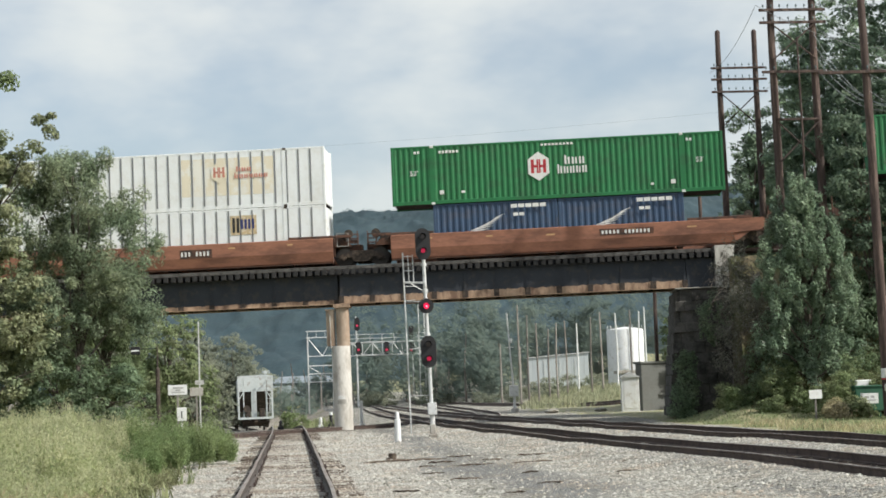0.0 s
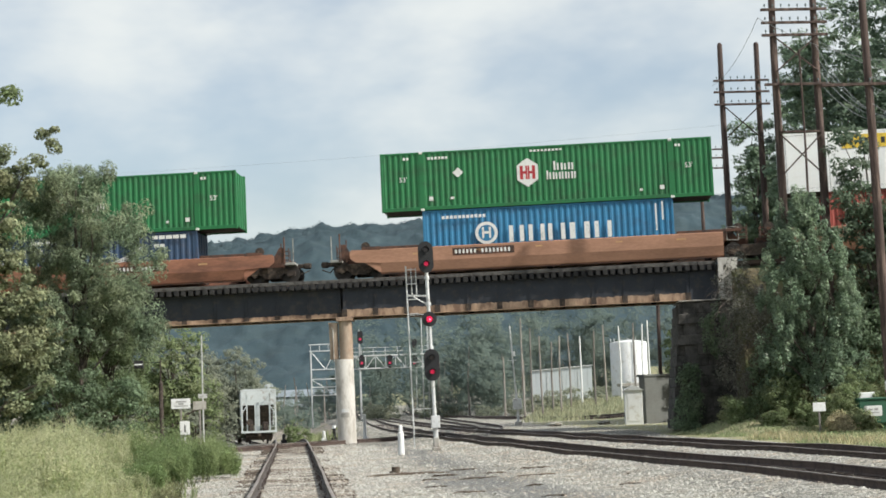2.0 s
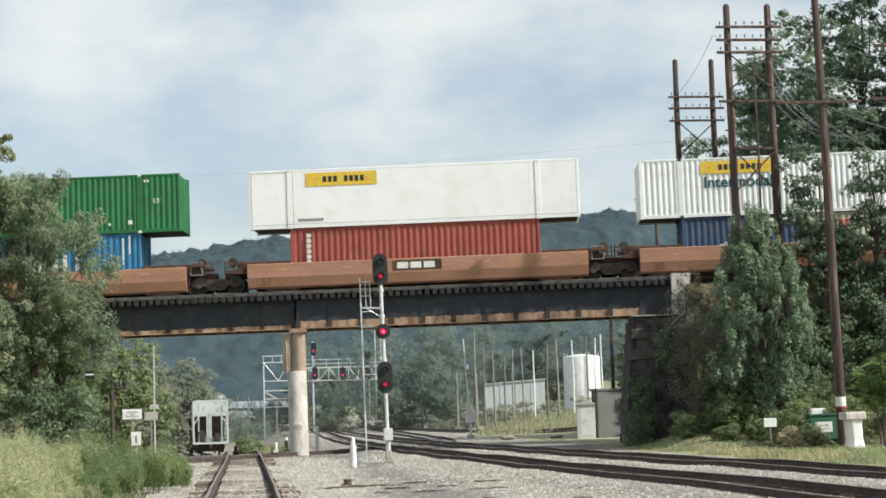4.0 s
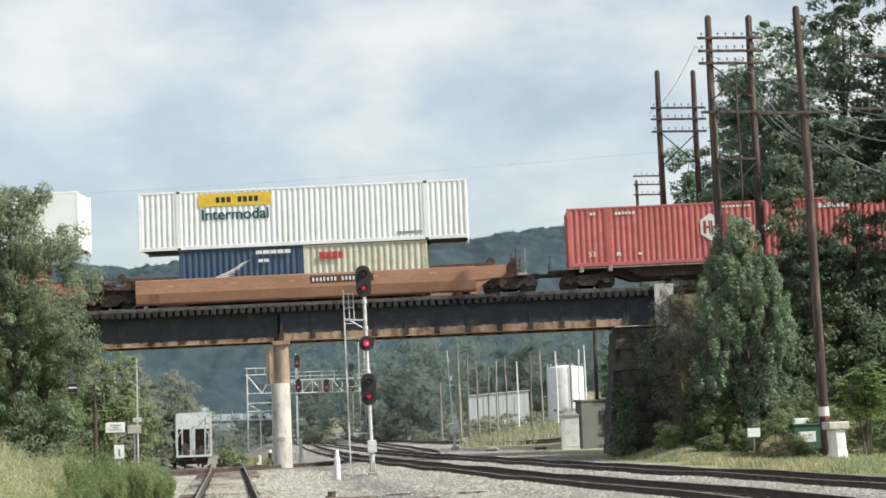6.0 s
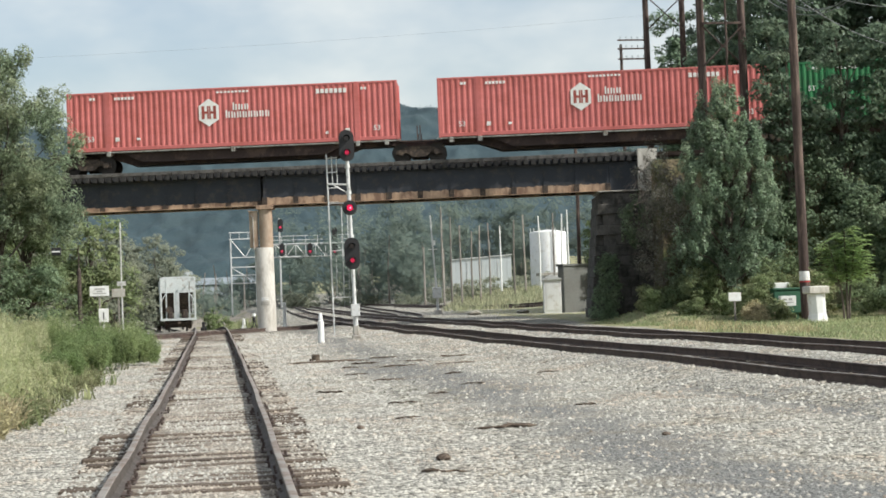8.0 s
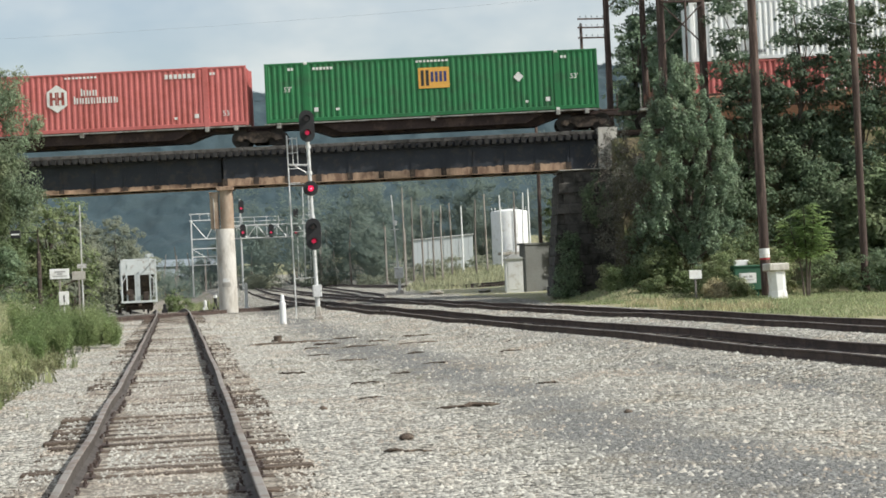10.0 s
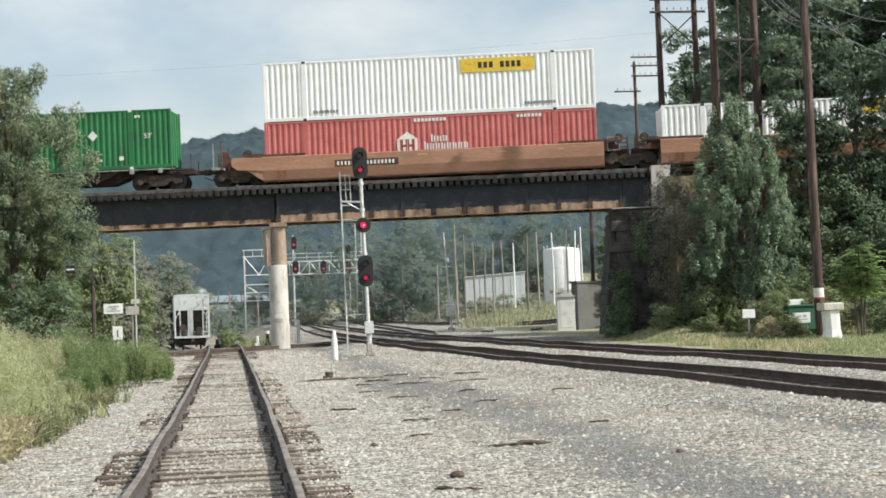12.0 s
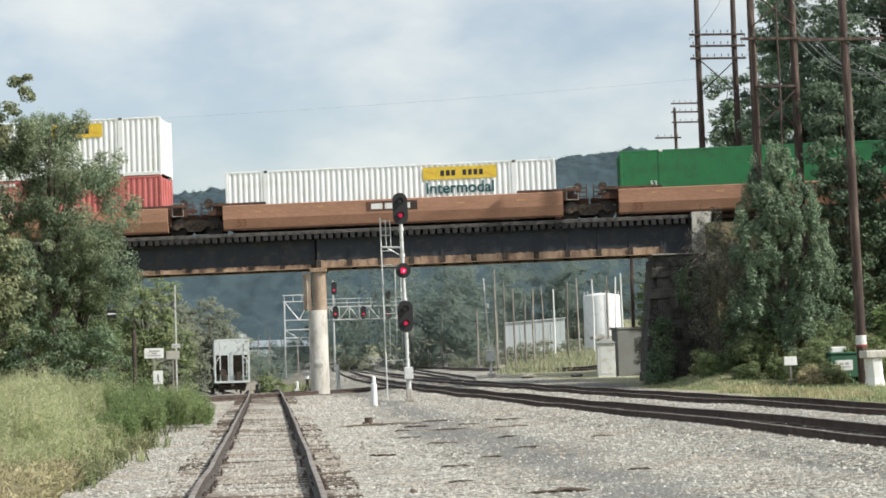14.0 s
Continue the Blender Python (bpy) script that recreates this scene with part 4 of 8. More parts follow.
def spine_car(s0, length, label, trucks, own):
    c = thing("spine_car", Matrix.Identity(4), label, "spine car", "cars of the train")
    bm = bmesh.new()
    ring = [(0.0, 0.86), (0.0, 1.06), (length, 1.06), (length, 0.86), (length - 1.9, 0.84), (length - 3.1, 0.42), (3.1, 0.42), (1.9, 0.84)]
    prism(bm, ring, "y", 0.75, 1.85)
    part("centre_sill", bm, SPINE_DARK, c, "dark fish-bellied centre sill")
    for y in (0.02, 2.45):
        bm = bmesh.new()
        box(bm, -0.1, length + 0.1, y, y + 0.12, 1.03, 1.10, 0.01)
        part("side_rail", bm, SPINE_EDGE, c, "dusty grey side rail")
        bm = bmesh.new()
        prism(bm, [(2.6, 1.03), (length - 2.6, 1.03), (length - 3.6, 0.55), (3.6, 0.55)], "y", y + 0.25, y + 0.32)
        part("side_skirt", bm, SPINE_DARK, c)
    for x in (0.6, 2.0, length / 2, length - 2.0, length - 0.6):
        bm = bmesh.new()
        box(bm, x - 0.15, x + 0.15, 0.03, 2.56, 0.9, 1.09, 0.02)
        part("cross_arm", bm, SPINE_DARK, c)
        bm = bmesh.new()
        box(bm, x - 0.1, x + 0.1, -0.02, 0.1, 0.86, 1.11, 0.02)
        part("twist_lock", bm, SPINE_EDGE, c)
    for side, own_end, x in ((-1, own[0], 0.0), (1, own[1], length)):
        bm = bmesh.new()
        reach = 1.0
        lo, hi = sorted((x, x + side * reach))
        box(bm, lo, hi, 0.95, 1.65, 0.8, 1.06, 0.02)
        box(bm, lo, hi, 0.1, 0.5, 0.98, 1.04)
        part("end_platform", bm, SPINE_DARK, c)
        for y, top in ((0.15, 1.75), (2.3, 1.55)):
            bm = bmesh.new()
            tube(bm, [(x + side * 0.9, y, 1.0), (x + side * 0.9, y, top)], [0.025, 0.025], 6)
            part("hand_hold", bm, SPINE_DARK, c)
        if own_end:
            bm = bmesh.new()
            a, b = sorted((x + side * 0.9, x + side * 1.75))
            box(bm, a, b, 1.2, 1.4, 0.78, 0.98, 0.02)
            part("coupler", bm, TRUCK, c)
    bm = bmesh.new()
    box(bm, length * 0.44, length * 0.44 + 0.9, 0.3, 0.7, 0.62, 0.82, 0.03)
    part("air_reservoir", bm, SPINE_EDGE, c)
    for x in trucks:
        add_truck(c, x)
    MOVERS.append((c, s0, RAIL_TOP))
    return c


GREEN = surf("container_green", (0.022, 0.165, 0.058), 0.55, var=0.12, scale=0.8, fine=9, bump=0.08, second=(0.03, 0.12, 0.05), amount=0.3, spread=0.3)
RED = surf("container_red", (0.51, 0.148, 0.14), 0.6, var=0.13, scale=0.6, fine=9, bump=0.1, second=(0.43, 0.115, 0.1), amount=0.35, spread=0.3)
OLD_RED = surf("container_oxide_red", (0.33, 0.075, 0.058), 0.65, var=0.16, scale=0.6, fine=9, bump=0.12, second=(0.25, 0.065, 0.05), amount=0.35, spread=0.3)
SKY_BLUE = surf("container_sky_blue", (0.035, 0.19, 0.36), 0.55, var=0.12, scale=0.8, fine=9, bump=0.1, second=(0.04, 0.14, 0.26), amount=0.3, spread=0.3)
NAVY = surf("container_navy", (0.04, 0.075, 0.14), 0.6, var=0.15, scale=0.8, fine=9, bump=0.1, second=(0.065, 0.08, 0.12), amount=0.3, spread=0.3)
CREAM = surf("container_cream", (0.56, 0.55, 0.44), 0.6, var=0.12, scale=0.8, fine=9, bump=0.1, second=(0.44, 0.42, 0.33), amount=0.3, spread=0.3)
WHITE_SMOOTH = surf("smooth_container_white", (0.88, 0.895, 0.89), 0.42, var=0.04, scale=0.5, fine=8, bump=0.04, second=(0.80, 0.795, 0.77), amount=0.2, spread=0.35)
WHITE = surf("container_white", (0.81, 0.83, 0.835), 0.5, var=0.05, scale=0.7, fine=8, bump=0.06, second=(0.72, 0.715, 0.68), amount=0.22, spread=0.35)


def small_marks(c, length, material=None):
    """Stencils that every box carries near its corners: too small to read."""
    m = material or WHITE_MARK
    mark(c, bars(length * 0.07, 2.52, (0.12, 0.1), 0.13, 0.05) + bars(length * 0.145, 2.5, (0.12,) * 6, 0.13, 0.05) + bars(length * 0.455, 2.62, (0.12,) * 9, 0.1, 0.06)
         + bars(length * 0.145, 0.48, (0.2,), 0.2, 0.05) + bars(length * 0.21, 0.5, (0.18,), 0.12, 0.05)
         + bars(length * 0.84, 0.45, (0.22,), 0.2, 0.05) + bars(length * 0.78, 0.42, (0.14,), 0.12, 0.05) + bars(length * 0.89, 2.5, (0.12, 0.1), 0.13, 0.05), m, name="stencil")


def hexmark(c, x, z, r, plate, stroke, y=-0.006):
    mark(c, [hexagon(x, z, r)], plate, y, "emblem", "six-sided emblem plate")
    q = r * 0.5
    mark(c, [(x - q - 0.06 * r, x - q + 0.16 * r, z - q, z + q), (x + q - 0.16 * r, x + q + 0.06 * r, z - q, z + q), (x - 0.14 * r, x - 0.02 * r, z - q, z + q),
             (x + 0.02 * r, x + 0.14 * r, z - q, z + q), (x - q, x - 0.1 * r, z - 0.09 * r, z + 0.09 * r), (x + 0.1 * r, x + q, z - 0.09 * r, z + 0.09 * r)], stroke, y - 0.006, "emblem_stroke")


def word_bars(c, x, z, w, h, n, material, y=-0.006):
    """A short row of thin upright bars, two to each illegible letter, the first a little taller."""
    q = w / n
    shapes = []
    for i in range(n):
        top = h * (1.28 if i == 0 else 1.0)
        shapes += [(x + q * i + q * 0.06, x + q * i + q * 0.34, z, z + top), (x + q * i + q * 0.52, x + q * i + q * 0.78, z, z + h * (0.92 if i % 2 else 1.0))]
    mark(c, shapes, material, y, "name_bar")


def yellow_sign(c, x, z, w, h):
    mark(c, [(x, x + w, z, z + h)], YELLOW_MARK, name="name_panel", label="yellow name panel with plain dark bars")
    q = w * 0.6 / 8
    mark(c, [(x + w * 0.24 + i * q, x + w * 0.24 + i * q + q * 0.68, z + h * 0.28, z + h * 0.72) for i in range(8) if i != 3], black_ink, -0.012, "name_bar")
    mark(c, [[(x + w * 0.02, z + h * 0.7), (x + w * 0.16, z + h * 0.45), (x + w * 0.16, z + h * 0.6)], [(x + w * 0.98, z + h * 0.15), (x + w * 0.84, z + h * 0.4), (x + w * 0.84, z + h * 0.55)]], ORANGE_MARK, -0.012, "name_flourish")


def square_emblem(c, x, z, w, h, ground=None):
    mark(c, [(x, x + w, z, z + h)], ground or ORANGE_MARK, name="emblem", label="square emblem with dark bars")
    mark(c, [(x + w * 0.08, x + w * 0.18, z + h * 0.12, z + h * 0.88), (x + w * 0.24, x + w * 0.34, z + h * 0.12, z + h * 0.88)], black_ink, -0.012, "emblem_stroke")
    mark(c, [(x + w * q, x + w * (q + 0.09), z + h * 0.3, z + h * 0.8) for q in (0.4, 0.54, 0.68, 0.82)], NAVY_MARK, -0.012, "emblem_stroke")


def wing(c, x, z, w, h):
    """A fan of feathers that rises to the right."""
    feathers = []
    for i in range(7):
        a = (x + w * 0.1 * i, z + h * (0.02 + 0.1 * i))
        m = (x + w * (0.36 + 0.08 * i), z + h * (0.06 + 0.17 * i))
        e = (x + w * (0.62 + 0.075 * i), z + h * (0.10 + 0.21 * i))
        feathers.append([(a[0], a[1] - 0.015), (m[0], m[1] - 0.03), e, (m[0], m[1] + 0.03), (a[0], a[1] + 0.015)])
    mark(c, feathers, WHITE_MARK, name="emblem_stroke", label="white feather of a wing emblem")


L53 = 16.15


def box_at(c, s0, z):
    MOVERS.append((c, s0, z))
    return c


def build_train():
    low = RAIL_TOP + 0.345                    # floor of a well
    up = 11.06                                # floor of an upper box
    up_low = 10.79                            # the same over short boxes
    on_spine = RAIL_TOP + 1.105
    # first car
    well_car(-18.47, L53, WELL_BROWN, "rust-brown well car carrying two white containers", (-1.7, 17.79), (False, False), ((13.4 - 4.5, 1.6, 0.72, 0.42),), "")
    c = box_at(container(L53, 2.74, WHITE, "white steel-ribbed container with a faded tan square emblem", 0.6, "ribbed"), -18.47, low)
    square_emblem(c, 11.4, 1.45, 1.3, 0.95, surf("faded_tan_emblem", (0.52, 0.40, 0.24), 0.7, var=0.25, scale=4, bump=0.0, second=(0.62, 0.54, 0.40), amount=0.4))
    c = box_at(container(L53, 2.9, WHITE, "white steel-ribbed container with a faded tan patch", 0.6, "ribbed"), -18.47, up)
    for i in range(15, 23):
        mark(c, [(0.185 + 0.5893 * i, 0.645 + 0.5893 * i, 0.7, 2.55)], TAN_PATCH, 0.008, "faded_patch", "faded tan patch on the side")
    hexmark(c, 10.9, 1.85, 0.5, TAN_PATCH, FADED_RED, -0.02)
    word_bars(c, 11.75, 1.85, 0.8, 0.2, 3, FADED_RED, -0.02)
    word_bars(c, 11.65, 1.52, 1.7, 0.2, 7, FADED_RED, -0.02)
    # second car
    well_car(0.95, L53, WELL_BROWN, "rust-brown well car carrying three containers", (L53 + 1.6,), (False, True), ((10.0, 2.6, 0.86, 0.32),), "")
    for k, s in enumerate((0.95 + 1.98, 0.95 + 1.98 + 6.1)):
        c = box_at(container(6.06, 2.46, NAVY, "short navy blue container with a white wing emblem", 0.30), s, low)
        wing(c, 1.4, 0.95, 2.0, 0.68)
        mark(c, bars(3.8, 2.12, (0.3,) * 5, 0.18, 0.05) + bars(3.9, 1.72, (0.24,) * 2, 0.16, 0.05), WHITE_MARK, name="stencil")
    c = box_at(container(L53, 2.9, GREEN, "green corrugated container with a white hexagon emblem"), 0.95, up_low)
    green_box(c, True, False)
    # third car
    well_car(24.25, L53, WELL_ORANGE, "faded orange well car carrying a blue and a green container", (-1.2, 17.85), (True, False), ((3.4, 3.0, 0.9, 0.36),), "")
    c = box_at(container(12.19, 2.74, SKY_BLUE, "sky blue corrugated container with white name bars", 0.30), 24.25 + 1.98, low + 0.1)
    ring = [(3.1 + 0.55 * math.cos(a * math.pi / 10), 1.5 + 0.55 * math.sin(a * math.pi / 10)) for a in range(20)]
    mark(c, [ring], WHITE_MARK, name="emblem", label="round white emblem")
    mark(c, [[(3.1 + (x - 3.1) * 0.72, 1.5 + (z - 1.5) * 0.72) for x, z in ring]], SKY_BLUE, -0.012, "emblem_ring")
    mark(c, [(2.88, 2.98, 1.24, 1.78), (3.22, 3.32, 1.24, 1.78), (2.95, 3.25, 1.46, 1.58)], WHITE_MARK, -0.018, "emblem_stroke")
    for i, x in enumerate((4.2, 5.15, 6.1, 7.15, 7.85, 8.35)):
        w = (0.72, 0.78, 0.82, 0.26, 0.26, 0.82)[i]
        shapes = [(x, x + 0.2, 1.0, 1.8), (x + w - 0.2, x + w, 1.0, 1.8)] if w > 0.5 else [(x, x + w, 1.0, 1.8)]
        mark(c, shapes, WHITE_MARK, name="name_bar")
    mark(c, bars(0.95, 2.28, (0.14,) * 11, 0.15, 0.06), WHITE_MARK, name="stencil")
    mark(c, [(11.3, 11.38, 1.2, 2.5), (11.62, 11.7, 1.7, 2.6)], WHITE_MARK, name="stencil")
    c = box_at(container(L53, 2.9, GREEN, "green corrugated container with a hexagon emblem and white diamond"), 24.25, up + 0.1)
    green_box(c, True, True)
    # fourth car
    well_car(43.82, L53, WELL_ORANGE, "faded orange well car carrying a red and a white container", (17.58,), (False, False), ((6.95, 2.4, 0.8, 0.5),))
    c = box_at(container(12.19, 2.74, OLD_RED, "oxide red corrugated container with upright white marks", 0.30), 43.82 + 1.98, low)
    mark(c, [(0.8, 1.02, 0.98 + 0.26 * i, 1.16 + 0.26 * i) for i in range(6)] + [(0.88, 0.94, 0.95, 2.4)], WHITE_MARK, name="stencil")
    c = box_at(container(L53, 2.9, WHITE_SMOOTH, "smooth white container with a yellow name panel", 2.4, "smooth"), 43.82, up)
    for q in ((1.83, 1.855, 0.05, 2.85), (2.145, 2.165, 0.05, 2.85), (0.1, 0.12, 0.05, 2.85), (14.0, 14.02, 0.05, 2.85), (0.12, 1.83, 2.79, 2.805), (0.12, 16.0, 0.205, 0.22)):
        mark(c, [q], POST_GREY, -0.008, name="frame_seam", label="thin dark seam of the end frame")
    yellow_sign(c, 2.8, 2.05, 3.5, 0.66)
    mark(c, bars(2.4, 0.34, (0.1,) * 9, 0.14, 0.04), POST_GREY, name="stencil")
    # fifth car
    well_car(62.89, L53, WELL_ORANGE, "faded orange well car carrying three containers", (L53 + 1.95,), (False, True), ((8.4, 3.1, 0.9, 0.36),))
    c = box_at(container(6.06, 2.46, NAVY, "short navy blue container with a white wing emblem", 0.30), 62.89 + 1.98, low)
    wing(c, 1.4, 0.95, 2.0, 0.68)
    mark(c, bars(3.8, 2.12, (0.3,) * 5, 0.18, 0.05) + bars(3.9, 1.72, (0.24,) * 2, 0.16, 0.05), WHITE_MARK, name="stencil")
    c = box_at(container(6.06, 2.46, CREAM, "short cream container with red name bars", 0.30), 62.89 + 8.08, low)
    mark(c, bars(0.8, 1.75, (0.26, 0.26, 0.26, 0.2), 0.34, 0.05), RED_MARK, name="name_bar")
    c = box_at(container(L53, 2.9, WHITE, "white corrugated container with yellow panel and teal lettering", 0.27), 62.89, up_low)
    trademark_box(c, 3.0, 2.1)
    # spine cars
    spine_car(83.88, L53, "dark spine car under a red container", (0.9, 17.1), (True, False))
    spine_car(101.97, L53, "dark spine car under a second red container", (16.6,), (False, False))
    spine_car(119.0, L53, "dark spine car under a green container", (L53 - 0.75,), (False, True))
    for s, red_label in ((83.88, "red corrugated container with a white hexagon emblem"), (101.97, "bright red corrugated container with white emblem and name bars")):
        c = box_at(container(L53, 2.9, RED, red_label, cast=False), s, on_spine)
        hexmark(c, 6.95, 1.7, 0.63, WHITE_MARK, OLD_RED)
        word_bars(c, 8.1, 1.78, 0.85, 0.28, 3, WHITE_MARK)
        word_bars(c, 7.75, 1.4, 2.2, 0.3, 8, WHITE_MARK)
        small_marks(c, L53)
        mark(c, bars(12.2, 2.4, (0.16,) * 7, 0.22, 0.06), WHITE_MARK, name="stencil")
        for x in (1.15, 15.1):
            writing("marking", "53", 0.36, WHITE_MARK, c, pose(x, -0.004, 0.5) @ UP)
    c = box_at(container(L53, 2.9, GREEN, "green corrugated container with an orange square emblem"), 119.0, on_spine)
    square_emblem(c, 7.45, 1.35, 1.5, 1.0)
    small_marks(c, L53)
    mark(c, [[(12.3, 1.95), (12.55, 1.7), (12.3, 1.45), (12.05, 1.7)]], WHITE_MARK, name="placard", label="white diamond placard")
    for x in (1.1, 15.0):
        writing("marking", "53'", 0.34, WHITE_MARK, c, pose(x, -0.004, 1.5) @ UP)
    # ninth car
    well_car(139.71, L53, WELL_ORANGE, "faded orange well car carrying a red and a white container", (-1.3, 17.7), (True, False), ((3.4, 3.1, 0.75, 0.34),))
    c = box_at(container(L53, 2.72, RED, "red corrugated container with white emblem below a white box", cast=False), 139.71, low)
    hexmark(c, 6.95, 1.3, 0.63, WHITE_MARK, OLD_RED)
    word_bars(c, 8.1, 1.45, 0.85, 0.28, 3, WHITE_MARK)
    word_bars(c, 7.75, 1.08, 2.2, 0.3, 8, WHITE_MARK)
    mark(c, bars(7.3, 2.45, (0.13,) * 9, 0.16, 0.05) + bars(12.3, 2.45, (0.13,) * 7, 0.16, 0.05), WHITE_MARK, name="stencil")
    c = box_at(container(L53, 2.9, WHITE, "white corrugated container with a yellow name panel", 0.27), 139.71, up)
    yellow_sign(c, 9.65, 2.0, 3.6, 0.68)
    mark(c, bars(2.4, 0.34, (0.1,) * 9, 0.14, 0.04) + bars(12.7, 0.34, (0.1,) * 11, 0.14, 0.04), POST_GREY, name="stencil")
    # tenth and eleventh
    well_car(159.01, L53, WELL_ORANGE, "faded orange well car carrying one white container", (17.7,), (False, False), ((6.9, 2.5, 0.82, 0.46),))
    c = box_at(container(L53, 2.9, WHITE, "white corrugated container with yellow panel and teal lettering", 0.27), 159.01, low - 0.2)
    trademark_box(c, 9.7, 2.1)
    well_car(178.28, L53, WELL_ORANGE, "faded orange well car carrying one green container", (17.8,), (False, False))
    c = box_at(container(L53, 2.9, GREEN, "smooth-sided green container with upright posts", 1.2, "smooth"), 178.28, low)
    writing("marking", "53", 0.36, WHITE_MARK, c, pose(1.6, -0.01, 1.15) @ UP)


def green_box(c, name, diamond):
    hexmark(c, 7.2, 1.62, 0.66, WHITE_MARK, RED_MARK)
    word_bars(c, 8.45, 1.66, 1.06, 0.34, 3, WHITE_MARK)
    word_bars(c, 8.1, 1.22, 1.5, 0.34, 5, WHITE_MARK)
    small_marks(c, L53)
    for x in (1.1, 15.0):
        writing("marking", "53'", 0.34, WHITE_MARK, c, pose(x, -0.004, 1.45) @ UP)
    if diamond:
        mark(c, [[(3.8, 2.05), (4.06, 1.8), (3.8, 1.55), (3.54, 1.8)]], WHITE_MARK, name="placard", label="white diamond placard")


def trademark_box(c, x, z):
    yellow_sign(c, x, z, 3.6, 0.62)
    writing("lettering", "Intermodal", 0.76, TEAL_MARK, c, pose(x + 1.8, -0.006, z - 0.66) @ UP, "teal lettering", 0.018)
    mark(c, bars(12.7, 0.34, (0.1,) * 9, 0.14, 0.04), POST_GREY, name="stencil")

# ---------------------------------------------------------------- plants
LIGHTWARD = np.array([1.0, -0.75, 1.7])  # leaves turn towards the light


def leaf_cards(rng, centres, radii, per, size, droop=0.0, flat=0.6, up=0.35, jit=0.55, slim=1.0, tri=False):
    """Small leaves scattered round each clump centre; they face outwards and to the light. tri: three-cornered, for the many that stand far off."""
    n = len(centres) * per
    c = np.repeat(centres, per, 0)
    r = np.repeat(radii, per, 0)
    d = rng.normal(size=(n, 3))
    d /= np.linalg.norm(d, axis=1, keepdims=True)
    p = c + d * (r * rng.uniform(0.25, 1.0, (n, 1)) ** 0.5) * np.array([1, 1, flat + droop])
    nrm = d + rng.normal(scale=jit, size=(n, 3)) + LIGHTWARD * up
    nrm /= np.linalg.norm(nrm, axis=1, keepdims=True)
    a = np.cross(nrm, rng.normal(size=(n, 3)) + np.array([0, 0, 1.5 * droop]))
    a /= np.linalg.norm(a, axis=1, keepdims=True)
    b = np.cross(nrm, a)
    s = size * rng.uniform(0.6, 1.35, (n, 1))
    w = s * slim * rng.uniform(0.42, 0.62, (n, 1))
    if tri:
        return np.stack([p - b * s * 0.5 + a * w * 0.6, p - b * s * 0.3 - a * w * 0.6, p + b * s * 0.6], 1)
    return np.stack([p - b * s * 0.5, p + a * w * 0.5 + nrm * s * 0.08, p + b * s * 0.5, p - a * w * 0.5 + nrm * s * 0.08], 1)


def crown_points(rng, lobes, count, shell=0.55):
    """Clump centres in a union of ellipsoid lobes, thicker near the outside, with ragged gaps."""
    vol = np.array([l[3] * l[4] * l[5] for l in lobes])
    pick = rng.choice(len(lobes), count, p=vol / vol.sum())
    lob = np.array(lobes)[pick]
    d = rng.normal(size=(count, 3))
    d /= np.linalg.norm(d, axis=1, keepdims=True)
    r = rng.uniform(shell ** 3, 1.0, (count, 1)) ** (1 / 3)
    r *= 1 + 0.16 * np.sin(d[:, :1] * 5.1 + lob[:, :1]) * np.cos(d[:, 2:] * 4.3 + lob[:, 1:2])
    return lob[:, :3] + d * r * lob[:, 3:]


def boughs(rng, lobes, sub):
    """Breaks each lobe of a crown up into smaller boughs round its outside, with gaps between them."""
    out = []
    for l in lobes:
        for k in range(sub):
            d = rng.normal(size=3)
            d /= np.linalg.norm(d)
            r = rng.uniform(0.30, 0.46)
            out.append(tuple(np.array(l[:3]) + d * np.array(l[3:]) * (1.02 - r)) + tuple(np.array(l[3:]) * r * np.array([1.15, 1.15, 0.85])))
    return out


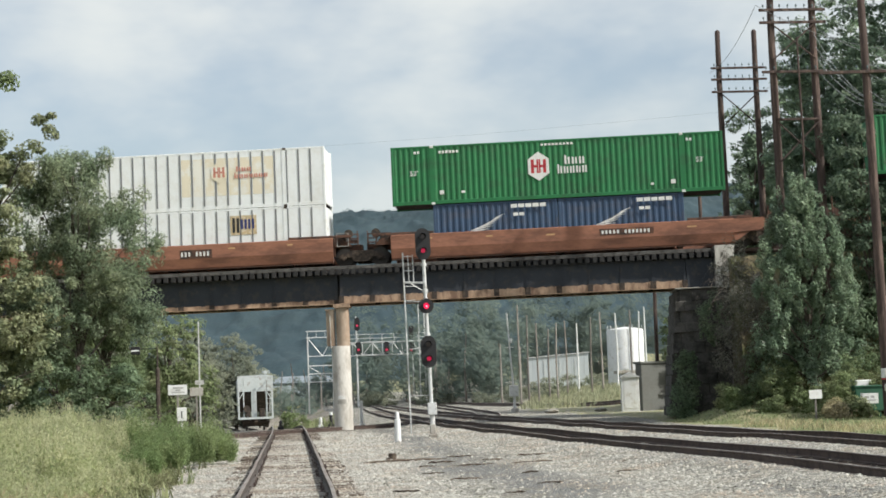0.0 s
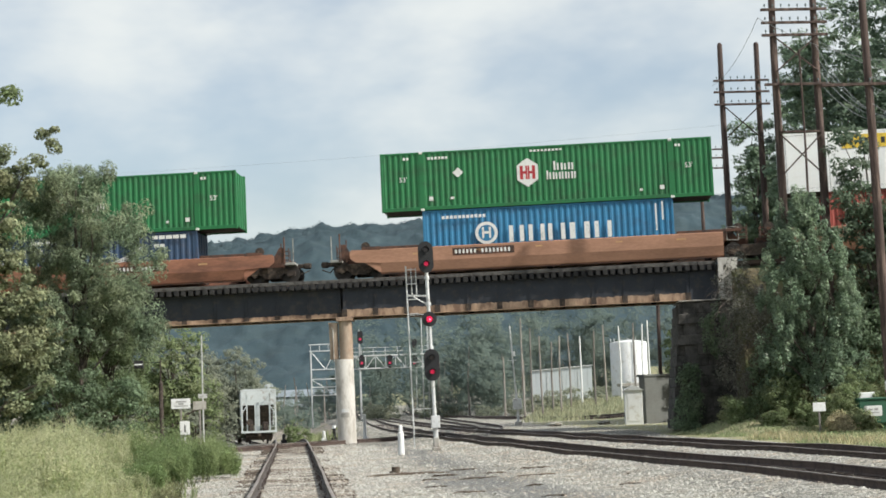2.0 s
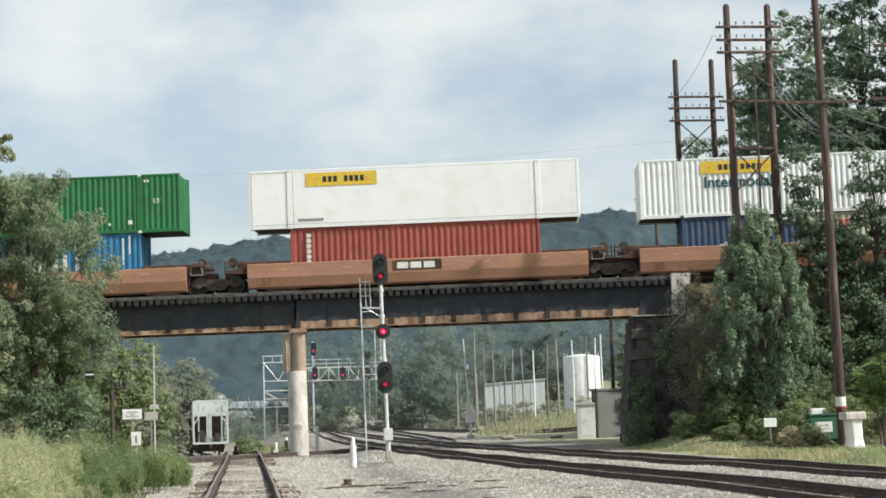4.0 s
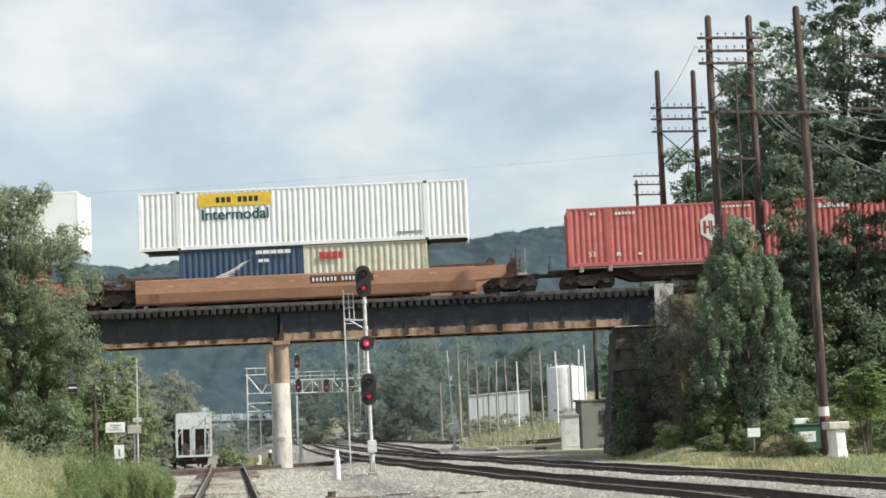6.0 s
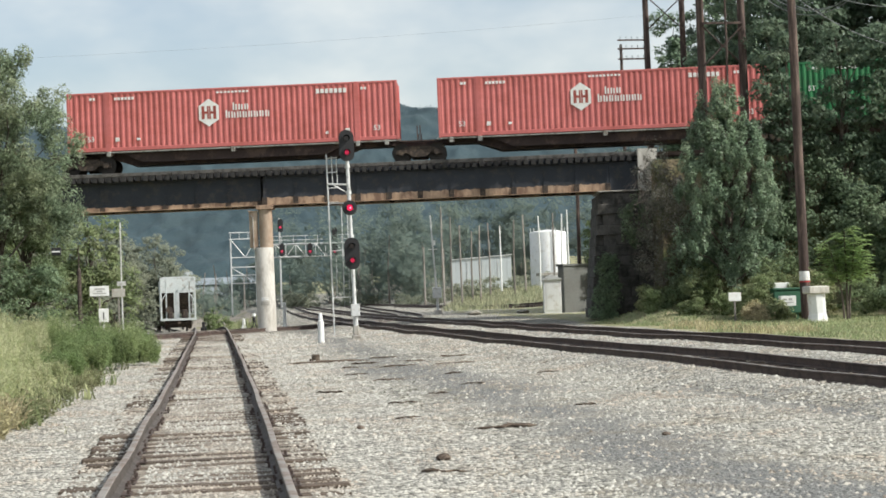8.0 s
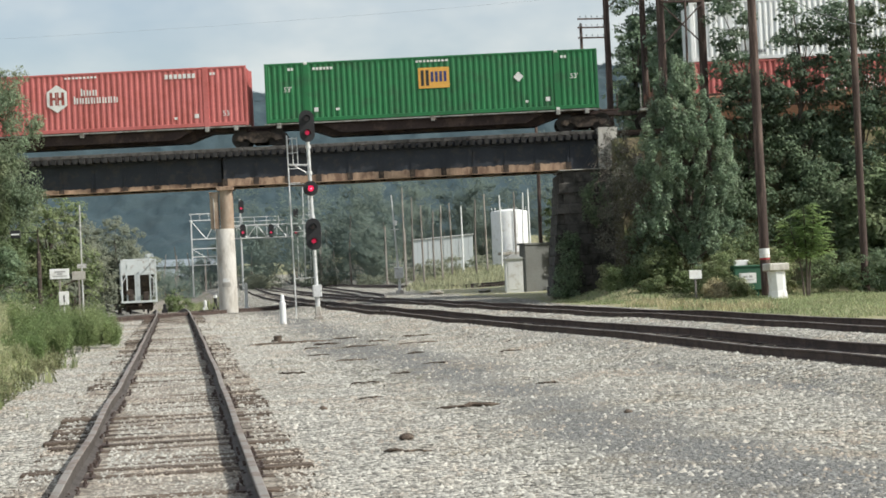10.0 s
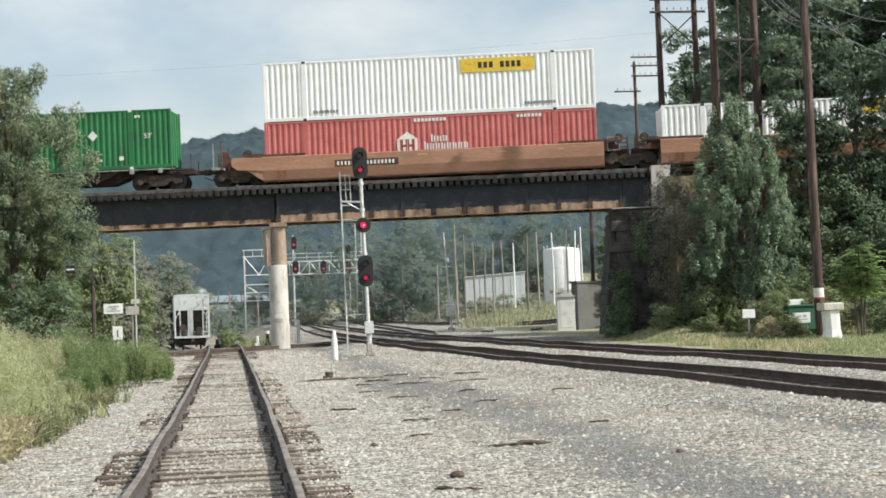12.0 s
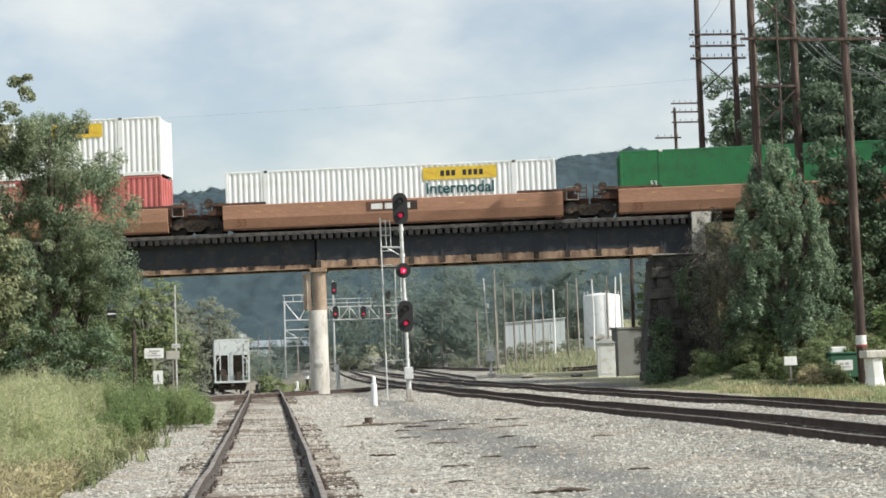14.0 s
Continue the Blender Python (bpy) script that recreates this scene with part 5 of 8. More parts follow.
def tree(label, base, lobes, leaf, seed, clumps=260, per=70, size=0.17, clump=0.55, trunk=0.22, droop=0.0, category="tree", name="tree", limbs=26, shell=0.5, up=0.35, flat=0.6, slim=1.0, sub=0, tri=False):
    """A tree: tapered trunk, limbs out to the lobes and a ragged crown of leaves."""
    rng = np.random.default_rng(seed)
    rnd = random.Random(seed)
    t = thing(name, Matrix.Translation(base), label, category)
    rel = [(l[0] - base[0], l[1] - base[1], l[2] - base[2], l[3], l[4], l[5]) for l in lobes]
    pts = crown_points(rng, boughs(rng, rel, sub) if sub else rel, clumps, shell)
    pts = pts[pts[:, 2] > 0.15]
    top = max(l[2] for l in rel)
    bm = bmesh.new()
    spine = [Vector((0, 0, -0.4))]
    for k in range(1, 6):
        spine.append(Vector((rnd.uniform(-0.15, 0.15) * k * 0.4, rnd.uniform(-0.15, 0.15) * k * 0.4, top * k / 5)))
    tube(bm, spine, [trunk * (1.25, 1, 0.85, 0.65, 0.42, 0.16)[k] for k in range(6)], 9)
    part("trunk", bm, bark, t, smooth=True)
    bm = bmesh.new()
    for i in range(limbs):
        q = Vector(pts[rnd.randrange(len(pts))])
        k = min(0.9, max(0.12, (q.z - 0.8) / max(top, 0.1) * 0.7))
        j = min(4, int(k * 5))
        a = spine[j].lerp(spine[j + 1], k * 5 - j)
        mid = a.lerp(q, 0.5) + Vector((rnd.uniform(-0.3, 0.3), rnd.uniform(-0.3, 0.3), 0.35))
        tube(bm, [a, mid, q], [trunk * 0.36, trunk * 0.22, 0.012], 5, False)
    part("branchwork", bm, bark, t, smooth=True)
    rad = rng.uniform(0.55, 1.3, (len(pts), 1)) * clump
    part("crown", cloud_mesh("crown", leaf_cards(rng, pts, rad, per, size, droop, flat, up, slim=slim, tri=tri), None, leaf), None, t)
    return t


def thicket(name, label, lobes, leaf, seed, clumps, per, size, clump, droop=0.0, category="bush", kind="", shell=0.5, up=0.35, jit=0.55, flat=0.6, slim=1.0, tri=False):
    """One mass of leaves with no trunk to be seen."""
    rng = np.random.default_rng(seed)
    pts = crown_points(rng, lobes, clumps, shell)
    rad = rng.uniform(0.55, 1.3, (len(pts), 1)) * clump
    return tagged(new(name, cloud_mesh(name, leaf_cards(rng, pts, rad, per, size, droop, flat, up, jit, slim, tri), None, leaf)), label, category, kind=kind)


def blades(name, label, places, heights, width, leaf, seed, kind="stuff", lean=0.3, category="grass"):
    """Upright grass blades, each a bent strip of two quads."""
    rng = np.random.default_rng(seed)
    n = len(places)
    a = rng.uniform(0, 2 * np.pi, n)
    side = np.stack([np.cos(a), np.sin(a), np.zeros(n)], 1) * width * rng.uniform(0.5, 1.4, (n, 1)) * 0.5
    out = rng.normal(scale=lean, size=(n, 3)) * heights[:, None]
    out[:, 2] = 0
    z = np.array([0, 0, 1.0]) * heights[:, None]
    mid = places + z * 0.6 + out * 0.35
    tip = places + z + out
    q1 = np.stack([places - side, places + side, mid + side * 0.8, mid - side * 0.8], 1)
    q2 = np.stack([mid - side * 0.8, mid + side * 0.8, tip + side * 0.25, tip - side * 0.25], 1)
    return tagged(new(name, cloud_mesh(name, np.concatenate([q1, q2]), None, leaf)), label, category, kind=kind)


LEAF_SILVER = leafy("silvery_leaves", (0.20, 0.262, 0.172), (0.29, 0.325, 0.205), 0.45, 0.5, 0.5)
LEAF_MID = leafy("summer_leaves", (0.175, 0.235, 0.125), (0.245, 0.285, 0.16), 0.4, 0.45, 0.5)
LEAF_DARK = leafy("dark_leaves", (0.175, 0.24, 0.148), (0.235, 0.285, 0.18), 0.35, 0.45, 0.5)
LEAF_GREY = leafy("grey_green_leaves", (0.20, 0.275, 0.185), (0.28, 0.35, 0.235), 0.35, 0.45, 0.45, gloss=0.36)
LEAF_BUSH = leafy("pale_bush_leaves", (0.19, 0.245, 0.115), (0.27, 0.305, 0.165), 0.4, 0.35, 0.45)
# Next two: greyed leaf colours with the haze of distance mixed in.
LEAF_FAR_HAZED = leafy("far_wood_hazed_leaves", (0.125, 0.168, 0.145), (0.165, 0.197, 0.158), 0.4, scale=0.09, island=0.05)
LEAF_HAZE = leafy("haze_tinted_leaves", (0.225, 0.25, 0.19), (0.28, 0.29, 0.21), 0.4, scale=0.12, island=0.15, through_light=0.45)
# The blue-green tint puts the valley's haze into the ridge leaves' colour.
LEAF_HILL_HAZED = leafy("hill_leaves_with_haze", (0.058, 0.092, 0.108), (0.066, 0.10, 0.112), 0.4, scale=0.06, island=0.0, through_light=0.3)
STRAW = leafy("seeding_grass", (0.46, 0.48, 0.285), (0.55, 0.54, 0.345), 0.4, island=0.12, through_light=0.5, scale=0.6)
DRY = leafy("dry_beige_grass", (0.44, 0.39, 0.25), (0.40, 0.37, 0.21), 0.35, island=0.3, through_light=0.4)
LEAF_WOOD = leafy("wood_leaves", (0.135, 0.193, 0.132), (0.185, 0.232, 0.158), 0.35, 0.3, 0.5)
LEAF_WEEDBUSH = leafy("feathery_weed_leaves", (0.21, 0.285, 0.125), (0.29, 0.345, 0.165), 0.4, 0.4, 0.5)
GRASS = leafy("mown_blades", (0.27, 0.325, 0.17), (0.36, 0.365, 0.22), 0.4, island=0.3)
WEED_STEM = leafy("green_weed_stems", (0.31, 0.365, 0.18), (0.40, 0.425, 0.225), 0.4, island=0.2, through_light=0.5, scale=0.5)
WEED = leafy("green_weeds", (0.22, 0.26, 0.13), (0.31, 0.32, 0.18), 0.4, island=0.4)
TWIG = leafy("dry_twigs", (0.215, 0.205, 0.175), (0.165, 0.17, 0.135), 0.4, island=0.35, through_light=0.4)


def build_plants():
    # trees by the side track
    tree("tall silvery-leaved tree with drooping branches", (-7.6, 63, 0.3),
         [(-7.6, 63, 8.4, 2.1, 2.2, 2.6), (-6.3, 62.5, 8.9, 1.25, 1.5, 1.5), (-7.8, 63, 10.1, 1.5, 1.6, 1.5), (-6.15, 62.5, 7.0, 1.5, 2.0, 2.3), (-8.6, 63.5, 10.0, 1.5, 1.8, 1.9), (-6.0, 62, 5.0, 1.35, 1.8, 1.8), (-8.4, 62, 5.2, 1.9, 1.8, 2.2), (-9.6, 63, 7.6, 1.6, 1.8, 2.6)],
         LEAF_SILVER, 3, 450, 150, 0.14, 0.36, 0.14, 0.5, shell=0.4, up=0.25, slim=0.6, sub=12)
    tree("leaning green tree with a forked bare trunk", (-6.9, 65.5, 0.3),
         [(-6.3, 65, 3.4, 1.5, 1.5, 1.9), (-7.8, 65, 3.0, 1.6, 1.4, 1.9), (-6.7, 65.5, 5.6, 1.5, 1.5, 1.6)], LEAF_MID, 6, 200, 110, 0.13, 0.36, 0.12, 0.3, up=0.2, slim=0.7, sub=9)
    tree("broad yellow-green tree behind the tall grass", (-10.6, 60, 0.3),
         [(-10.8, 60, 7.6, 2.0, 2.2, 3.0), (-9.9, 60, 10.6, 1.4, 1.6, 1.3), (-11.2, 60, 4.0, 2.3, 2.0, 2.6), (-9.4, 59.5, 3.2, 1.2, 1.5, 1.9), (-8.2, 60.2, 11.7, 0.7, 0.8, 0.5), (-9.3, 60.5, 4.8, 1.1, 1.3, 2.2), (-10.5, 60, 10.0, 1.6, 1.4, 1.5), (-10.9, 60.5, 9.2, 1.3, 1.0, 1.5), (-11.7, 60.6, 10.4, 1.2, 1.0, 1.4)],
         leafy("round_yellowing_leaves", (0.195, 0.235, 0.135), (0.275, 0.285, 0.165), 0.5, 0.5), 4, 560, 90, 0.15, 0.36, 0.2, shell=0.3, up=0.3, sub=11)
    tree("dark undergrowth tree in the shade", (-8.2, 62.0, 0.3), [(-8.4, 61.6, 2.3, 1.7, 1.0, 1.8), (-6.5, 61.9, 2.0, 1.1, 0.9, 1.5), (-11.4, 63, 2.4, 2.2, 1.2, 2.2), (-5.6, 63.5, 1.4, 0.7, 0.8, 1.0)], LEAF_DARK, 7, 280, 90, 0.13, 0.4, 0.08, limbs=12)
    tree("tall tree with high leafy sprays", (-13.4, 61, 0.3), [(-11.1, 61, 15.9, 1.0, 0.9, 0.75), (-10.6, 61, 13.4, 1.1, 0.9, 0.65), (-12.6, 61, 12.6, 1.6, 1.6, 1.6), (-12.9, 61, 16.6, 1.3, 1.2, 1.5), (-12.8, 61, 9.0, 1.6, 1.8, 2.4)],
         LEAF_BUSH, 5, 170, 90, 0.17, 0.36, 0.12, limbs=10)
    for i, (x, y, h, r) in enumerate(((-7.4, 104, 7.6, 2.3), (-7.4, 128, 8.4, 2.2), (-10.5, 120, 10.0, 3.0), (-5.0, 156, 9.0, 2.7), (-14, 112, 10, 3), (-9, 172, 9, 3.0), (-6.4, 186, 8.2, 2.4), (-12.5, 92, 9.0, 2.6))):
        z = height(x, y)
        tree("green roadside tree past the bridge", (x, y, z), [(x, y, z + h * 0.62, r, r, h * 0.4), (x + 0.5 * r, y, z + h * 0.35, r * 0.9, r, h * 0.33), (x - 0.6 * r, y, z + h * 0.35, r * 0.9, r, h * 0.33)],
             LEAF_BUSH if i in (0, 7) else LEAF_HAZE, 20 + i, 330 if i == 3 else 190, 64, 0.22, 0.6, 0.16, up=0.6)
    # the tree before the abutment and the wood behind it
    tree("dense upright grey-green tree beside the bridge abutment", (22.6, 72, 0.6), spire(),
         LEAF_GREY, 40, 560, 110, 0.125, 0.2, 0.16, limbs=40, shell=0.3, up=0.45, flat=1.9)
    thicket("vine_thicket", "dry brown vines and twigs over the abutment corner", [(20.6, 76.6, 6.9, 1.2, 0.9, 1.2), (20.3, 74.8, 3.4, 1.2, 1.0, 2.6), (20.8, 74.5, 5.4, 1.0, 1.0, 1.2)], TWIG, 41, 150, 80, 0.09, 0.4, 0.4, "vines", "stuff")
    vine_strands()
    thicket("vine_cover", "dark green vines hanging over the abutment stones", [(18.55, 78.6, 1.6, 0.5, 1.2, 1.8), (19.9, 78.2, 4.6, 0.7, 0.7, 1.2), (18.2, 78.0, 0.8, 0.6, 1.0, 0.8)], LEAF_DARK, 47, 110, 70, 0.12, 0.3, 0.4, "vines", "stuff")
    thicket("slope_brush", "dark tangled brush covering the embankment slope", [(21.4, 73.6, 2.2, 1.3, 1.0, 1.8), (24.2, 73.8, 3.0, 2.2, 1.1, 2.2), (26.8, 73.0, 3.4, 2.2, 1.3, 2.4), (30, 72, 3.4, 2.6, 1.5, 2.6),
             (25.5, 74.8, 5.6, 2.0, 1.0, 1.8), (28.5, 74.2, 6.2, 2.4, 1.1, 1.8)], LEAF_DARK, 45, 420, 75, 0.17, 0.5, 0.2, "brush", "stuff", 0.3)
    for i, (base, lobes, leaf, clumps) in enumerate((
            ((26.2, 74.4, 4.0), [(25.5, 74.2, 12.3, 1.15, 0.9, 1.3), (26.4, 74.2, 8.4, 1.7, 1.1, 1.7), (25.7, 74, 10.2, 1.1, 0.9, 1.0)], LEAF_WOOD, 115),
            ((28.6, 74.0, 4.0), [(28.2, 74.0, 8.6, 1.9, 1.2, 1.9), (29.3, 73.8, 6.0, 1.8, 1.2, 2.2), (29.0, 73.8, 11.2, 1.5, 1.0, 1.3), (27.9, 74, 12.9, 1.0, 0.8, 0.6)], LEAF_WOOD, 190),
            ((31.2, 73.4, 3.6), [(31.0, 73.4, 9.8, 1.9, 1.2, 2.4), (31.8, 73.2, 6.6, 2.0, 1.2, 2.4), (30.6, 73.4, 12.4, 1.4, 1.0, 1.2)], LEAF_WOOD, 200),
            ((34.2, 72.8, 3.2), [(33.8, 72.8, 12.0, 2.0, 1.3, 3.2), (34.2, 72.6, 7, 2.4, 1.4, 3.2)], LEAF_MID, 190))):
        tree("leafy tree on the embankment slope beside the train", base, lobes, leaf, 240 + i, clumps, 62, 0.2, 0.5, 0.13, up=0.25)
    k = 0
    for x, y, h, r, leaf in ((30.6, 93, 19, 3.0, LEAF_GREY), (34.5, 90, 25, 4.6, LEAF_WOOD), (40, 88, 27, 5.0, LEAF_WOOD), (31.5, 86.5, 15, 3.0, LEAF_WOOD),
                             (37.5, 85.5, 20, 3.6, LEAF_WOOD), (31.9, 113, 21, 1.8, LEAF_GREY), (31.2, 122, 13, 1.8, LEAF_FAR_HAZED), (33.9, 113.5, 21.5, 1.8, LEAF_GREY), (35.3, 112, 25.5, 2.6, LEAF_GREY), (38.6, 113, 30, 3.4, LEAF_GREY), (43, 118, 32, 4.4, LEAF_FAR_HAZED), (35.8, 121, 21, 2.6, LEAF_FAR_HAZED), (40, 104, 27, 5.0, LEAF_WOOD), (46, 102, 27, 5.0, LEAF_WOOD),
                             (30.6, 69.6, 5.0, 1.6, LEAF_MID)):
        z = height(x, y) + (3.5 if 78 < y < 95 else 0.0)
        tree("tall dark green woodland tree" if h > 15 else "leafy green tree at the wood's edge", (x, y, z - 0.3),
             [(x, y, z + h * 0.70, r * 0.85, r * 0.85, h * 0.30), (x + 0.4 * r, y - 0.5, z + h * 0.42, r, r * 0.9, h * 0.26), (x - 0.5 * r, y - 0.4, z + h * 0.38, r * 0.9, r * 0.9, h * 0.28), (x, y - 0.6, z + h * 0.17, r * 0.9, r * 0.8, h * 0.16)],
             leaf, 60 + k, 330 if y < 98 else 250, 72, 0.28, 0.7, 0.2, up=0.55, sub=15, tri=True)
        k += 1
    tree("slim yellow-green tree past the abutment", (25.2, 109, 0.0), [(25.0, 109, 4.4, 0.9, 0.8, 1.9), (25.4, 108.6, 2.4, 0.8, 0.7, 1.3)], LEAF_BUSH, 260, 60, 60, 0.17, 0.36, 0.08, limbs=8)
    sapling()
    for i, (x, y, z, rx, rz, leaf) in enumerate(((20.4, 73.2, 0.9, 0.9, 0.75, LEAF_MID), (24.9, 68.6, 0.9, 1.2, 1.0, WEED), (21.5, 65.6, 0.25, 0.45, 0.38, DRY), (27.0, 67.0, 0.8, 1.5, 0.9, LEAF_MID), (28.4, 65.5, 0.8, 1.4, 0.9, LEAF_DARK),
                                               (19.7, 74.6, 0.8, 0.9, 0.6, WEED), (24.4, 70.8, 1.3, 1.4, 1.4, LEAF_MID), (21.3, 72.6, 1.4, 1.0, 1.2, LEAF_MID), (31, 66.5, 1.2, 1.8, 1.4, LEAF_DARK), (22.2, 65.6, 0.35, 0.5, 0.35, WEED))):
        thicket("bush", "leafy green bush on the grassy margin", [(x, y, z + 0.15, rx, rx * 0.8, rz), (x + rx * 0.5, y, z * 0.7 + 0.1, rx * 0.7, rx * 0.7, rz * 0.7)], leaf, 100 + i, 90, 55, 0.12, 0.3)
    rnd = random.Random(19)
    for i, (x, y, r, h) in enumerate(((-2.0, 46.5, 0.65, 1.15), (-2.7, 44.5, 0.85, 1.6), (-3.6, 45.5, 0.9, 1.8), (-2.5, 49.0, 0.8, 1.45), (-3.2, 42.5, 0.7, 1.25), (-3.5, 40.0, 0.5, 0.8))):
        spots = [(x + rnd.uniform(-r, r) * 0.8, y + rnd.uniform(-r, r) * 0.8, h * rnd.uniform(0.6, 1.0), rnd.uniform(0.3, 0.5) * r) for k in range(18)]
        feather_weeds("bush", "low feathery green weed bush beside the track", spots, LEAF_WEEDBUSH, 130 + i, 26, 22, 0.085, "bush", "")
    thicket("bush", "hazy pale green tuft beside the sunken lead", [(0.3, 110, -0.1, 0.8, 0.8, 0.85), (-0.1, 109, 0.1, 0.45, 0.6, 1.0)], LEAF_BUSH, 150, 70, 40, 0.14, 0.3)
    thicket("bush", "broad yellow-green bush behind the signs", [(22.3, 68.0, 0.9, 0.95, 0.7, 0.9), (23.2, 68.6, 1.3, 0.8, 0.7, 1.0), (21.6, 67.8, 0.55, 0.5, 0.5, 0.55)], LEAF_BUSH, 151, 130, 60, 0.1, 0.26)
    thicket("bush", "upright leafy bush at the foot of the brush", [(20.9, 71.6, 1.4, 0.6, 0.5, 0.9), (21.5, 71.9, 1.9, 0.35, 0.4, 0.6)], LEAF_BUSH, 152, 70, 50, 0.1, 0.26)
    for k, (x, y, r) in enumerate(((20.2, 70.6, 0.55), (21.7, 70.2, 0.7), (22.9, 70.0, 0.6))):
        thicket("bush", "low sunlit shrub at the foot of the brush", [(x, y, r * 0.8, r, r * 0.7, r * 0.85), (x + 0.5 * r, y, r * 1.2, r * 0.6, r * 0.5, r * 0.7)], LEAF_BUSH, 155 + k, 55, 50, 0.1, 0.24)
    thicket("bush", "small leafy bush at the abutment's foot", [(19.1, 72.6, 0.9, 0.35, 0.4, 0.6)], LEAF_BUSH, 153, 40, 40, 0.1, 0.22)
    weed_mounds()
    grass_fields()
    far_woods()


def spire():
    """The boughs of an upright tree: slim spindles that stand round a tall cone."""
    rnd = random.Random(17)
    out = []
    for k in range(64):
        z = 1.6 + 8.2 * (k / 63) ** 0.9
        r = float(np.interp(z, (1.6, 3.5, 5.2, 7.0, 8.6, 9.8), (1.5, 2.2, 2.35, 1.8, 1.05, 0.3)))
        a = k * 2.4 + rnd.uniform(-0.3, 0.3)
        r *= rnd.uniform(0.8, 1.05)
        out.append((22.5 + r * math.cos(a) - 0.06 * (z - 5), 72 + 0.8 * r * math.sin(a), z, rnd.uniform(0.34, 0.52), 0.42, rnd.uniform(0.7, 1.15)))
    return out + [(22.5, 72, 4.4, 1.3, 1.0, 2.4), (22.4, 72, 7.0, 0.9, 0.7, 1.8)]


def vine_strands():
    """Bare vines and dead stalks that arch down the bank from the abutment's top."""
    rng = np.random.default_rng(43)
    n = 500
    x, d = rng.uniform(19.7, 22.4, n), rng.uniform(0, 1, n)
    root = np.stack([x, 76.9 - 2.6 * d - 0.2 * (x - 19), 7.3 - 5.6 * d - 0.3 * np.abs(x - 20.5)], 1)
    out = np.stack([rng.normal(-0.1, 0.5, n), rng.uniform(-1.1, -0.1, n), rng.uniform(-0.2, 0.9, n)], 1)
    drop = rng.uniform(0.3, 1.5, (n, 1)) * np.array([0, 0, -1.0])
    w = rng.uniform(0.006, 0.014, (n, 1))
    side = np.cross(out, rng.normal(size=(n, 3)))
    side *= w / np.linalg.norm(side, axis=1, keepdims=True)
    at = [root + out * u + drop * u * u for u in (0, 0.25, 0.5, 0.75, 1.0)]
    quads = np.concatenate([np.stack([p - side, p + side, q + side, q - side], 1) for p, q in zip(at, at[1:])])
    tagged(new("vine_strands", cloud_mesh("vine_strands", quads, None, bark)), "bare grey vines and stalks trailing down the bank", "vines", kind="stuff")


def sapling():
    """A young tree with several stems and long feathered leaves that fan out."""
    rnd = random.Random(9)
    t = thing("young_tree", pose(24.45, 63.4, height(24.45, 63.4)), "young light green tree with feathered leaves", "tree")
    bm = bmesh.new()
    tips = []
    for dx, dy, top in ((0.0, 0.0, 3.5), (0.3, 0.1, 3.1), (-0.4, 0.05, 2.9)):
        tube(bm, [(dx * 0.25, dy * 0.3, -0.2), (dx * 0.5 + 0.03, dy, 1.1), (dx * 1.5, dy, top)], [0.05, 0.04, 0.018], 7)
        tips.append((dx * 1.5, dy, top))
    part("trunk", bm, bark, t)
    quads = []
    for i in range(240):
        tx, ty, top = tips[rnd.randrange(3)]
        a = rnd.uniform(0, 2 * math.pi)
        u0 = rnd.uniform(0.48, 1.0)
        root = np.array([tx * u0, ty, top * u0])
        ln = rnd.uniform(0.55, 1.0) * (1.65 - 0.75 * u0)
        rise = rnd.uniform(0.15, 0.75)
        d = np.array([math.cos(a), math.sin(a), 0])
        for j in range(9):
            u = (j + 1.5) / 10
            p = root + d * ln * u + np.array([0, 0, rise * u - 0.5 * u * u])
            for k in (-1, 1):
                q = np.array([-d[1], d[0], rnd.uniform(-0.5, 0.1)]) * k
                tip = p + np.array([q[0], q[1], -abs(q[2])]) * 0.17 * (1.2 - 0.6 * u) + d * 0.06
                w = d * rnd.uniform(0.035, 0.055)
                m = (p + tip) / 2
                quads.append([p, m + w, tip, m - w])
    part("crown", cloud_mesh("crown", np.array(quads), None, leafy("feathered_leaves", (0.26, 0.365, 0.15), (0.33, 0.42, 0.18), 0.4, 0.4, 0.5)), None, t)


